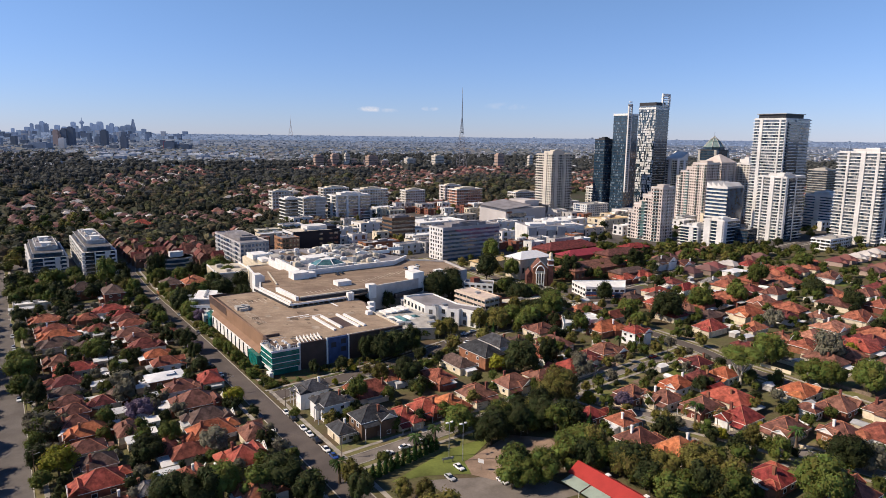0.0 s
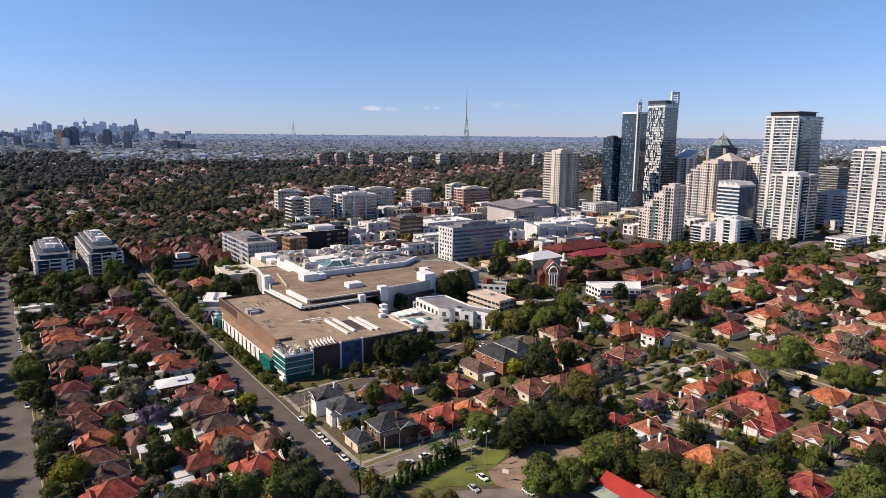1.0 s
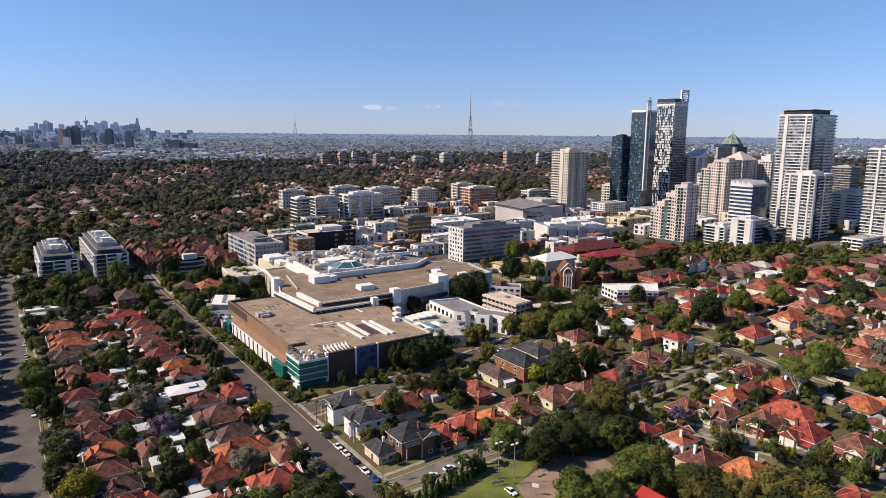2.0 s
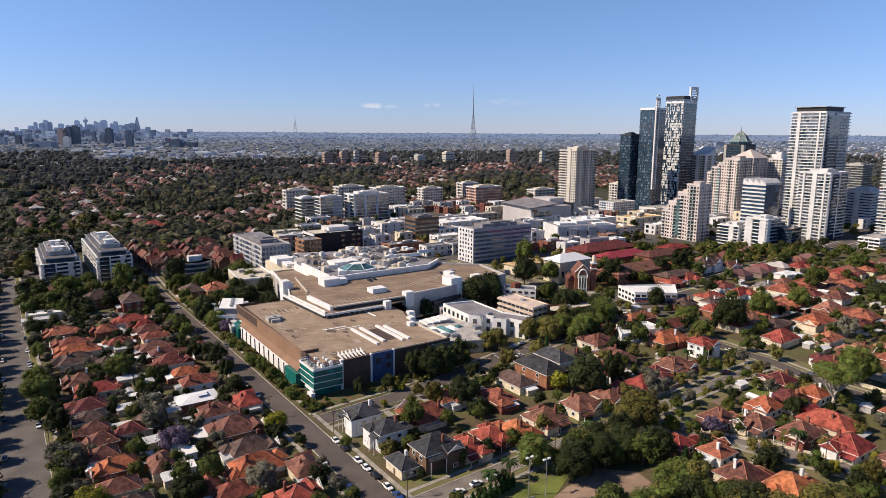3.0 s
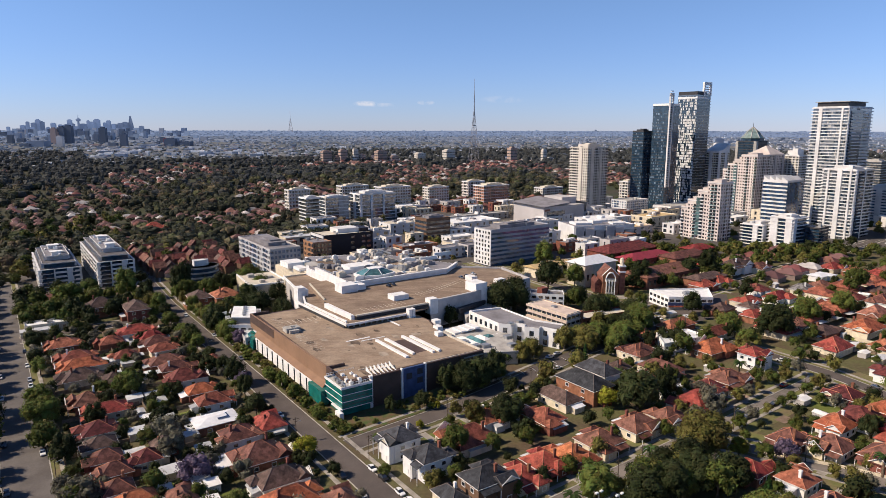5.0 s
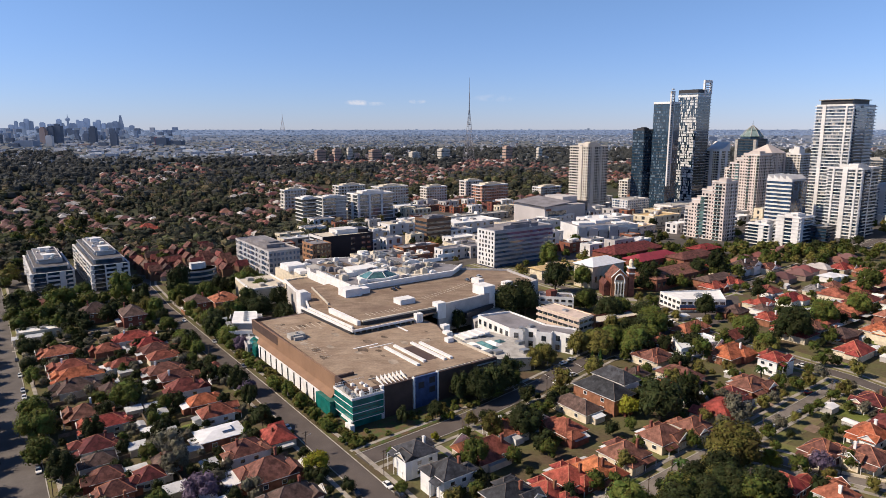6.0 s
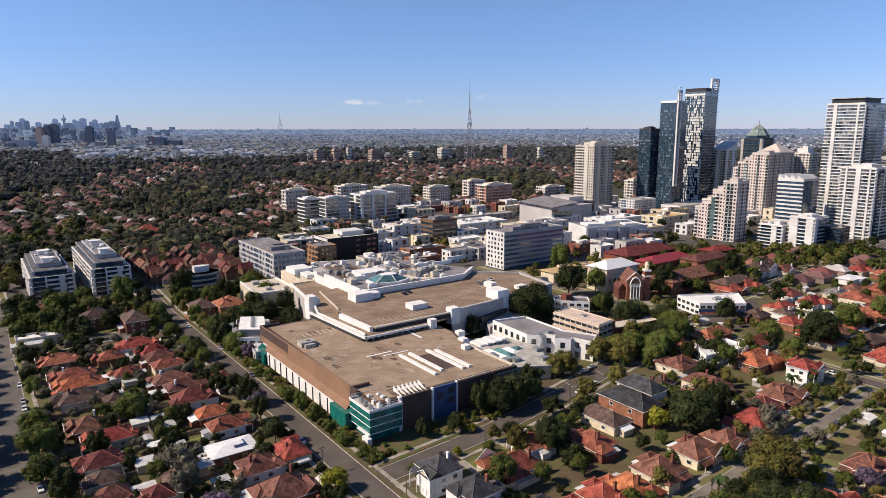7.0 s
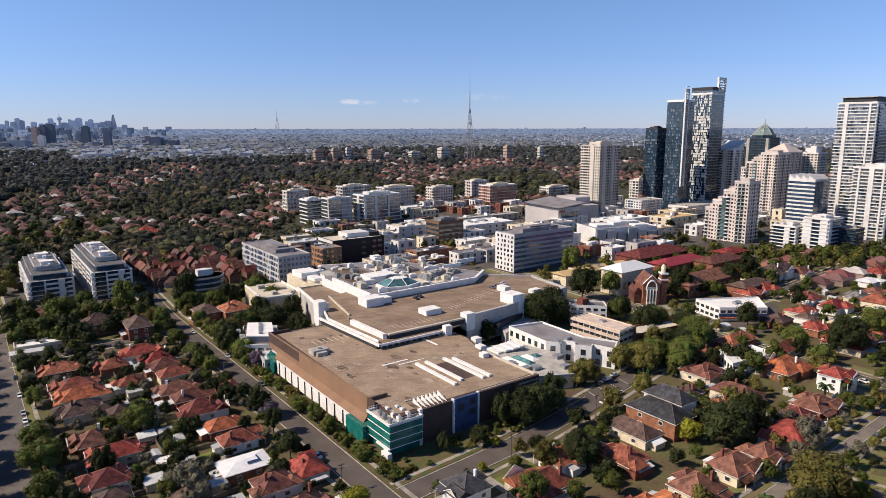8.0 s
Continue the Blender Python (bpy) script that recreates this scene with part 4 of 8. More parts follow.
def glazed_front(b, w, d, h, fh, x0, x1, floors):
    """A stretch of dark glazed front with thin projecting balcony edges."""
    part("glazed_front", Geo().box(x0, -d / 2 - 1.25, 0, x1, -d / 2 + 0.2, h - 2.5), DARKGLASS, b, "dark glazed front")
    g = Geo()
    r = random.Random(int(w + d))
    for k in range(2, floors - 1):
        a, e = x0 + r.uniform(0, 3), x1 - r.uniform(0, 5)
        g.box(a, -d / 2 - 2.4, k * fh, e, -d / 2 - 1.2, k * fh + 0.3)
        g.box(a, -d / 2 - 2.5, k * fh + 0.3, a + (e - a) * r.uniform(0.4, 1.0), -d / 2 - 2.35, k * fh + 1.0)
    part("balcony_edging", g, TOWERWHITE, b, "thin white balcony edges", kind="stuff")


PALEGLASS = glassy("pale_blue_glass", (0.2, 0.27, 0.34), 0.12)
PANEL = mat("white_facade_panel", (0.72, 0.72, 0.72), 0.5, 0.08, 0.1, 1.0, 0.02)


def panels(b, face, w, d, h, fh, share, seed, material=PANEL, unit=1.6, tall=0.0):
    """Broken white panels scattered over a glass face."""
    r = random.Random(seed)
    g = Geo()
    L = w if face == "F" else d
    for k in range(int(h / fh)):
        i = 0.0
        while i < L - unit:
            n = unit * r.choice((0.5, 1, 1, 1.5))
            if r.random() < share:
                a, z = -L / 2 + i, k * fh
                hh = fh * (tall or r.choice((0.9, 1.0, 1.9)))
                if face == "F":
                    g.box(a, -d / 2 - 0.25, z, a + n * 0.85, -d / 2 + 0.1, min(h, z + hh))
                else:
                    g.box(-w / 2 - 0.25, a, z, -w / 2 + 0.1, a + n * 0.85, min(h, z + hh))
            i += n
    part("facade_panelling", g, material, b, "scattered pale facade panels", kind="stuff")


TOWNPAVE = mat("town_paving", (0.105, 0.095, 0.088), 0.9, 0.25, 0.03, 0.5, 0.1, colour2=(0.07, 0.064, 0.058))
g = Geo()
g.face(*[(x, y, gz(x, y) + 0.05) for x, y in ((-185, 590), (-60, 525), (120, 560), (330, 560), (480, 620), (465, 850), (250, 930), (-200, 930))])
tagged(new("town_pavement", g.mesh("town_pavement", TOWNPAVE)), "grey-brown paved streets of the town centre", "pavement", kind="structure")
# three dark glass towers
b, h, fh = block("apartment_tower", "slim dark glass apartment tower", 201, 828, 16, 16, 105, 28, DARKGLASS, DARK, 0.12, 0.5, crown=2.5, roof=DARK)
panels(b, "F", 16, 16, h, fh, 0.1, 1, PALEGLASS, 1.2, 0.5)
panels(b, "L", 16, 16, h, fh, 0.26, 2, PALEGLASS, 1.4, 0.5)
b, h, fh = block("apartment_tower", "dark glass tower with white mullions and a tall fin", 223, 815, 20, 21, 134, 37, DARKGLASS, DARK, 0.12, 0.4, roof=DARK)
panels(b, "L", 20, 21, h, fh, 0.24, 3, PALEGLASS, 1.2, 0.6)
panels(b, "F", 20, 21, h, fh, 0.1, 5, PALEGLASS, 0.8, 0.6)
part("crown_band", Geo().ring(-10.3, -10.8, 10.3, 10.8, h + 0.2, h + 2.6, 0.5), WHITE, b)
fin = part("fin", Geo().box(-9.8, -12.4, 30, -8.8, -10.6, h + 14).box(-4.4, -12.4, 30, -3.4, -10.6, h + 14).box(-9.8, -12.4, h + 11, -3.4, -10.6, h + 14), TOWERWHITE, b, "tall steel fin frame")
g = Geo()
for k in range(40):
    g.box(-8.8, -12.2, 31 + k * 2.75, -4.4, -10.8, 32.1 + k * 2.75)
part("fin_lattice", g, TOWERWHITE, fin, kind="stuff")
b, h, fh = block("apartment_tower", "tall glass tower with scattered white panels and white crown frame", 268, 850, 26, 26, 147, 41, DARKGLASS, GREYGLASS, 0.35, 0.5, roof=TOWERWHITE)
panels(b, "L", 26, 26, h, fh, 0.36, 7, PANEL, 1.3, 1.6)
panels(b, "F", 26, 26, h, fh, 0.12, 8, PALEGLASS, 1.6, 0.5)
g = Geo()
for k in range(5, 40):
    g.box(-12.8, -13.7, k * fh, 13.6, -13.2, k * fh + 0.35)
part("floor_lining", g, CONCRETE, b, kind="stuff")
part("crown", Geo().box(-13, -13, h, 5, 13, h + 5).box(5, -13, h, 13, 13, h + 3), DARK, b)
part("crown_band", Geo().ring(-13.3, -13.3, 13.3, 13.3, h - 4, h - 1.2, 0.5), WHITE, b)
cf = part("crown_frame", Geo().box(-1.5, -13.6, h, 0.8, -11.4, h + 16).box(11.2, -13.6, h, 13.6, -11.4, h + 16).box(0.8, -13.6, h + 12.4, 11.2, -11.4, h + 16), WHITE, b, "white open crown frame")
for k in range(4):
    part("rung", Geo().box(0.8, -13.2, h + 1.5 + k * 2.7, 11.2, -12.0, h + 2.7 + k * 2.7), WHITE, cf)
block("tower_podium", "white concrete podium under the glass towers", 240, 795, 70, 24, 22, 4, GREYGLASS, TOWERWHITE, 0.3, 2.0, category="podium")

# pink stepped apartment towers
GREENGLASS = mat("green_glass", (0.12, 0.2, 0.2), 0.15, 0.2, 0.3, 1.0, 0, island=0.3, spec=0.8)


def stepped_tower(label, u, v, w, steps, seed, bay):
    """A slab of flats stepping down along the avenue, with punched windows, stacked balconies and a glass bay."""
    r = random.Random(seed)
    x, y = xy(u, v)
    z0 = gz(x, y)
    b = thing("apartment_tower", pose(x, y, z0, 0, 0, 34.5), label, "tower")
    total = sum(k[0] for k in steps)
    BLOCKS.append((*xy(u + w / 2, v + total / 2), total * 0.6))
    y0 = 0.0
    glazing, fh = Geo(), 3.15
    for n, (length, top) in enumerate(steps):
        h, y1 = top - z0, y0 + length
        inset = 0.0 if n % 2 == 0 else 1.1
        part("body", Geo().box(inset, y0, -4, w, y1, h), PINK, b)
        part("cornice", Geo().ring(inset - 0.5, y0 - 0.5, w + 0.5, y1 + 0.4, h - 0.3, h + 0.3, 1.2), TOWERWHITE, b)
        part("parapet", Geo().ring(inset, y0, w, y1, h + 0.3, h + 1.2, 0.3), PINK, b)
        part("roof", Geo().box(inset + 0.3, y0 + 0.3, h, w - 0.3, y1 - 0.3, h + 0.2), PLANTGREY, b)
        part("roof_room", Geo().box(w * 0.3, y0 + length * 0.25, h, w * 0.75, y0 + length * 0.8, h + 2.8).box(w * 0.27, y0 + length * 0.22, h + 2.8, w * 0.78, y0 + length * 0.83, h + 3.1), PINK, b)
        floors = int(h / fh)
        cols = max(2, int(length / 2.9))
        stack = r.randrange(cols)
        bal, rails = Geo(), Geo()
        for k in range(floors):
            z = k * fh
            for c in range(cols):
                cy = y0 + (c + 0.5) * length / cols
                if c == stack or (c + 3) % cols == stack and length > 12:
                    glazing.box(inset - 0.05, cy - 1.25, z + 0.3, inset + 0.1, cy + 1.25, z + 2.6)
                    bal.box(inset - 1.3, cy - 1.4, z - 0.2, inset, cy + 1.4, z + 0.05)
                    rails.box(inset - 1.32, cy - 1.4, z + 0.05, inset - 1.22, cy + 1.4, z + 0.85)
                else:
                    hw = 0.5 if c % 2 else 0.8
                    glazing.box(inset - 0.05, cy - hw, z + 0.9, inset + 0.1, cy + hw, z + 2.4)
                    glazing.box(w - 0.1, cy - hw, z + 0.9, w + 0.05, cy + hw, z + 2.4)
        part("balcony_stack", bal, TOWERWHITE, b, "stacked white balcony slabs", kind="stuff")
        part("balcony_railing", rails, TOWERWHITE if n % 2 else GREENGLASS, b, kind="stuff")
        if n == bay:
            g = Geo()
            for k in range(1, floors - 1):
                g.box(inset - 1.2, y1 - 3.6, k * fh, inset + 0.2, y1 + 0.3, k * fh + 2.5)
            part("glass_bay", g, GREENGLASS, b, "green glazed bay", kind="stuff")
        if n == 0:
            front = int(w / 3.1)
            edge = Geo()
            for k in range(floors):
                z = k * fh
                for c in range(front):
                    cx = (c + 0.5) * w / front
                    hw = 1.2 if c in (front // 2, front - 1) else 0.55
                    glazing.box(cx - hw, -0.05, z + (0.3 if hw > 1 else 0.9), cx + hw, 0.1, z + 2.45)
                    if hw > 1:
                        edge.box(cx - 1.4, -1.2, z - 0.2, cx + 1.4, 0, z + 0.05).box(cx - 1.4, -1.22, z + 0.05, cx + 1.4, -1.12, z + 0.9)
            part("balcony_stack", edge, TOWERWHITE, b, "stacked white balconies", kind="stuff")
        y0 = y1
    part("glazing", glazing, GLASS, b, kind="stuff")
    return b


stepped_tower("pink masonry tower stepping down beside a green glass bay", 418, 125.4, 18, ((13, 61), (10, 53), (9, 44), (7, 37)), 4, 1)
stepped_tower("tall pink masonry tower with green glass bay and stepped top", *uv_of(295, 735), 24, ((18, 80), (8, 75), (7, 70), (6, 64)), 11, 1)
b, h, fh = block("apartment_tower", "pink tower with a pale gabled crown", 334, 796, 30, 26, 79, 22, PINK, None, windows=GLASS, win=(1.4, 3.0), roof=PINK, piers=(("F", 0.35, 0.45, 0.6), ("F", 0.9, 1.0, 0.6)), pier_mat=PINK)
part("gable_crown", Geo().hip(-15.5, -13.5, 15.5, 13.5, h + 1, 0.7, 0.6), PINK, b, "pale pyramid crown")
# domed green tower
b, h, fh = block("office_tower", "dark glass office tower with green copper dome", 385, 940, 29, 29, 92, 22, DARKGLASS, DARK, 0.2, 0.8, roof=GREENROOF, piers=(("L", 0, 0.12, 0.5), ("L", 0.88, 1, 0.5), ("F", 0, 0.12, 0.5), ("F", 0.88, 1, 0.5)), pier_mat=CONCRETE)
def octagon(rad):
    return [(rad * math.cos(i * math.pi / 4 + 0.4), rad * math.sin(i * math.pi / 4 + 0.4)) for i in range(8)]


part("dome_base", Geo().prism(octagon(14.4), h, h + 4.5), DARKGLASS, b, "dark glazed octagonal lantern")
levels = ((14.4, h + 4.5), (8.0, h + 12.5), (0.6, h + 19))
g = Geo()
for (ra, za), (rb, zb) in zip(levels, levels[1:]):
    lo, hi = octagon(ra), octagon(rb)
    for i in range(8):
        g.face((*lo[i], za), (*lo[(i + 1) % 8], za), (*hi[(i + 1) % 8], zb), (*hi[i], zb))
dm = part("dome", g, mat("pale_green_glass", (0.2, 0.27, 0.26), 0.3, 0.15, 0.2, 1.0, 0, island=0.2), b, "pale green glazed pyramid roof")
for i in range(8):
    g = Geo()
    for (ra, za), (rb, zb) in zip(levels, levels[1:]):
        g.bar((*octagon(ra)[i], za), (*octagon(rb)[i], zb), 0.5)
    part("rib", g, CONCRETE, dm)
part("roof_band", Geo().prism(octagon(14.9), h + 4.2, h + 5.0).prism(octagon(8.4), h + 12.2, h + 12.9), GREENROOF, dm)
part("spire", Geo().bar((0, 0, h + 17), (0, 0, h + 25), 0.5, 0.15), DARK, dm)
# curved-roof tower, striped block, white block
b, h, fh = block("apartment_tower", "white tower with a swept curved roof", 304, 860, 22, 20, 80, 22, CREAM, TOWERWHITE, 0.6, 0.5, windows=GLASS, win=(2.0, 3.2), piers=(("L", 0.4, 0.6, 0.9), ("F", 0.0, 0.2, 0.8), ("F", 0.6, 0.8, 0.8)), pier_mat=TOWERWHITE)
g = Geo()
curve = [(-11 + 22 * i / 8, h + 2 + 9 * (i / 8) ** 2) for i in range(9)] + [(11, h), (-11, h)]
for y in (-10.5, 10.5):
    g.v += [(x, y, z) for x, z in curve]
g.f += [tuple(range(11)), tuple(reversed(range(11, 22)))] + [(i, 11 + i, 11 + (i + 1) % 11, (i + 1) % 11) for i in range(11)]
part("swept_roof", g, TOWERWHITE, b, "swept white roof")
b, h, fh = block("office_block", "blue glass office with white bands and sawtooth roof", 286, 662, 28, 23, 60, 13, BLUEGLASS, TOWERWHITE, 0.25, 1.5, roof=TOWERWHITE)
part("blue_face", Geo().box(-13.6, -11.9, 0, 14.1, -11.4, h - 1), BLUEGLASS, b, "plain blue glass face")
for k in range(4):
    y = -11 + k * 5.8
    part("sawtooth", Geo().face((-14, y, h + 0.5), (14, y, h + 0.5), (14, y + 5, h + 4.5), (-14, y + 5, h + 4.5)).face((-14, y + 5, h + 0.5), (-14, y + 5, h + 4.5), (14, y + 5, h + 4.5), (14, y + 5, h + 0.5)).face((-14, y, h + 0.5), (-14, y + 5, h + 4.5), (-14, y + 5, h + 0.5)), TOWERWHITE, b)
block("apartment_block", "white apartment block with deep balconies", 231, 590, 20, 17, 29, 7, DARKGLASS, TOWERWHITE, 1.6, 0.55, piers=(("L", 0.2, 0.45, 1.2), ("F", 0.0, 0.25, 1.2), ("F", 0.55, 0.7, 1.2)), pier_mat=TOWERWHITE, crown=2, category="apartments")
block("apartment_block", "white apartment block with bold white piers", 247, 574, 21, 18, 37, 9, DARKGLASS, TOWERWHITE, 1.6, 0.6, piers=(("L", 0.0, 0.3, 1.3), ("L", 0.65, 1.0, 1.3), ("F", 0.0, 0.2, 1.3)), pier_mat=TOWERWHITE, crown=2, category="apartments")
block("apartment_block", "dark glass wing of the white apartments", 266, 569, 15, 15, 29, 7, DARKGLASS, DARK, 0.8, 0.3, category="apartments")
# tall white tower and its lower neighbour
b, h, fh = block("apartment_tower", "tall white balconied tower with black cap", 352, 690, 48, 32, 128, 38, SILVERGLASS, TOWERWHITE, 1.0, 0.85, piers=(("L", 0.13, 0.18, 1.1), ("L", 0.72, 0.82, 1.1), ("F", 0.0, 0.04, 1.1), ("F", 0.4, 0.43, 1.1)), pier_mat=TOWERWHITE, roof=DARK)
panels(b, "L", 48, 32, h - 1, fh, 0.1, 21, CONCRETE, 1.2, 0.75)
panels(b, "L", 48, 32, h - 1, fh, 0.26, 61, DARKGLASS, 2.6, 0.66)
panels(b, "F", 48, 32, h - 1, fh, 0.06, 22, CONCRETE, 2.4, 0.75)
panels(b, "F", 48, 32, h - 1, fh, 0.34, 62, DARKGLASS, 2.6, 0.66)
bal = Geo().prism([(-9, -16.5), (-6, -18.2), (6, -18.2), (9, -16.5)], 0, 0.3).prism([(-9, -16.55), (-6, -18.3), (6, -18.3), (9, -16.55), (9, -16.4), (6, -18.1), (-6, -18.1), (-9, -16.4)], 0.3, 1.1).mesh("balcony", TOWERWHITE)
for k in range(9, 37):
    part("balcony", bal, TOWERWHITE, b, at=pose(10 + 1.5 * (k % 2), 0, k * fh))
glazed_front(b, 48, 32, h, fh, -20, 3, 38)
part("black_cap", Geo().box(-21, -14, h + 0.2, 14, 14, h + 5.0), DARK, b, "black plant cap")
part("cap_roof", Geo().box(-22.5, -15.5, h + 5.0, 15.5, 15.5, h + 5.6), CONCRETE, b)
b, h, fh = block("apartment_tower", "white lower tower with dense balconies", 322, 622, 34, 26, 73, 21, SILVERGLASS, TOWERWHITE, 1.0, 0.85, piers=(("L", 0.1, 0.16, 1.3), ("L", 0.4, 0.55, 1.3), ("L", 0.8, 0.86, 1.3), ("F", 0.0, 0.08, 1.3), ("F", 0.45, 0.52, 1.3)), pier_mat=TOWERWHITE, crown=2.5)
panels(b, "L", 34, 26, h - 1, fh, 0.1, 23, CONCRETE, 1.2, 0.78)
panels(b, "L", 34, 26, h - 1, fh, 0.26, 63, DARKGLASS, 2.6, 0.66)
panels(b, "F", 34, 26, h - 1, fh, 0.08, 24, CONCRETE, 1.2, 0.78)
panels(b, "F", 34, 26, h - 1, fh, 0.34, 64, DARKGLASS, 2.6, 0.66)
glazed_front(b, 34, 26, h, fh, -13, 0, 21)
block("apartment_tower", "beige and brown balconied tower behind", 370, 800, 22, 20, 78, 22, BEIGE, TOWERWHITE, 0.6, 0.5, windows=GLASS, win=(1.8, 3.4), crown=6, roof=TOWERWHITE)
block("apartment_tower", "dark glazed tower with concrete balconies", 463, 800, 24, 22, 72, 19, GREYGLASS, CONCRETE, 0.7, 0.7, crown=2)
block("office_block", "white and blue stepped office", 412, 700, 36, 26, 50, 12, BLUEGLASS, TOWERWHITE, 0.3, 1.7, piers=(("L", 0.4, 0.6, 0.6),), pier_mat=TOWERWHITE, crown=3)
b, h, fh = block("apartment_tower", "tall white tower with dense balcony bands", 392, 600, 46, 38, 97, 28, SILVERGLASS, TOWERWHITE, 1.0, 0.85, piers=(("L", 0.1, 0.16, 1.4), ("L", 0.4, 0.5, 1.4), ("L", 0.75, 0.8, 1.4), ("F", 0.2, 0.28, 1.4), ("F", 0.6, 0.66, 1.4)), pier_mat=TOWERWHITE, crown=3)
panels(b, "L", 46, 38, h - 1, fh, 0.1, 25, CONCRETE, 1.2, 0.78)
panels(b, "L", 46, 38, h - 1, fh, 0.26, 65, DARKGLASS, 2.6, 0.66)
panels(b, "F", 46, 38, h - 1, fh, 0.08, 26, CONCRETE, 1.2, 0.78)
panels(b, "F", 46, 38, h - 1, fh, 0.34, 66, DARKGLASS, 2.6, 0.66)
glazed_front(b, 46, 38, h, fh, -12, 4, 28)
block("apartment_block", "low white modern apartments with balconies", 346, 572, 40, 16, 22, 3, WHITE, TOWERWHITE, 0.8, 0.4, windows=GLASS, win=(2.6, 4.0), category="apartments")
block("apartment_block", "low white modern apartments with balconies", 395, 556, 34, 16, 24, 3, WHITE, TOWERWHITE, 0.8, 0.4, windows=GLASS, win=(2.6, 4.0), category="apartments")
b, h, fh = block("apartment_tower", "beige tower with curved balconies and crown", 140, 835, 34, 28, 86, 24, BEIGE, BEIGE, 0.9, 0.7, piers=(("L", 0.3, 0.5, 1.0), ("F", 0.15, 0.3, 1.0), ("F", 0.6, 0.7, 1.0)), pier_mat=BEIGE, windows=GLASS, win=(2.2, 3.4), crown=4, roof=BEIGE)
block("office_block", "cream office with blue-green windows", 182, 800, 38, 22, 27, 6, TOWERWHITE, None, windows=BLUEGLASS, win=(2.0, 3.2), category="office")

# town centre offices
b, h, fh = block("office_block", "grey-blue banded office with white patterned end wall", 19, 558, 60, 20, 31, 8, BLUEGLASS, mat("steel_blue_spandrel", (0.36, 0.37, 0.40), 0.55, 0.1, 0.1, 1.0, 0.02), 0.25, 1.7, roof=PLANTGREY, category="office", crown=3)
g = Geo().box(-30.6, -10.3, 0, -30.0, 10.3, h + 0.4)
part("end_wall", g, TOWERWHITE, b, "white end wall")
r = random.Random(3)
for k in range(8):
    for i in range(5):
        y = -9 + i * 3.7 + r.uniform(-0.3, 0.6)
        part("end_window", Geo().box(-30.7, y, k * fh + 0.8, -30.5, y + r.choice((1.2, 1.9)), k * fh + 2.7), GLASS, b)
block("office_block", "brown brick office with ribbon windows", -46, 664, 27, 20, 24, 5, GLASS, BRICKBROWN, 0.2, 1.9, roof=PLANTGREY, crown=2.5, category="office")
b, h, fh = block("office_block", "black and white office with ribbon windows", -124, 606, 46, 26, 18.5, 4, NAVY, None, roof=CREAMROOF, category="office")
part("white_wing", Geo().box(-23.8, -12.6, -2, -22.8, 12.8, h + 0.6), TOWERWHITE, b, "white end wall")
for k in range(4):
    part("ribbon_window", Geo().box(-23.95, -12.0, k * fh + 1.4, -23.75, 12.0, k * fh + 3.0), GLASS, b)
part("upper_storey", Geo().box(-6, -4, h, 14, 12, h + 4), TOWERWHITE, b)
part("dark_upper_storey", Geo().box(14, -6, h, 22.5, 12, h + 3.4), NAVY, b)
for k in range(4):
    for x in (2, 12, 17):
        part("balcony_slot", Geo().box(x, -13.2, k * fh + 1.0, x + 3.6, -12.9, k * fh + 2.9), GREYGLASS, b)
block("office_block", "grey office with a grid of white-framed windows", *xy(73, 298), 24, 74, 18, 5, mat("grey_office", (0.5, 0.48, 0.47), 0.75, 0.1, 0.1, 1.0, 0.03), None, windows=BLUEGLASS, win=(2.2, 3.0), roof=PLANTGREY, crown=3, category="office")
block("office_block", "brown and tan brick office", -140, 575, 16, 20, 16, 4, mat("tan_brick", (0.36, 0.2, 0.12), 0.8, 0.1, 0.2, 2, 0.05), None, windows=GLASS, win=(1.8, 2.8), roof=PLANTGREY, category="office")
# glass apartments beyond the railway
block("apartment_block", "white curved-balcony apartment block", -190, 802, 19, 19, 29, 7, GREYGLASS, TOWERWHITE, 1.0, 1.0, crown=2, category="apartments")
block("apartment_block", "grey glass apartment block with white bands", -160, 786, 27, 18, 32, 8, GREYGLASS, TOWERWHITE, 0.5, 0.8, piers=(("L", 0.0, 0.15, 0.7), ("F", 0.55, 1.0, 0.3)), pier_mat=CONCRETE, crown=1.5, category="apartments")
block("apartment_block", "white framed balcony apartment block", -118, 806, 46, 24, 34, 8, GREYGLASS, TOWERWHITE, 0.9, 0.7, piers=(("L", 0.4, 0.6, 1.0), ("F", 0.0, 0.06, 1.0), ("F", 0.3, 0.36, 1.0), ("F", 0.65, 0.7, 1.0)), pier_mat=TOWERWHITE, crown=3, category="apartments")
# balconied apartments near the avenue
TERRACE = mat("terrace_tiles", (0.14, 0.135, 0.14), 0.8, 0.2, 0.3, 2.0, 0.03)


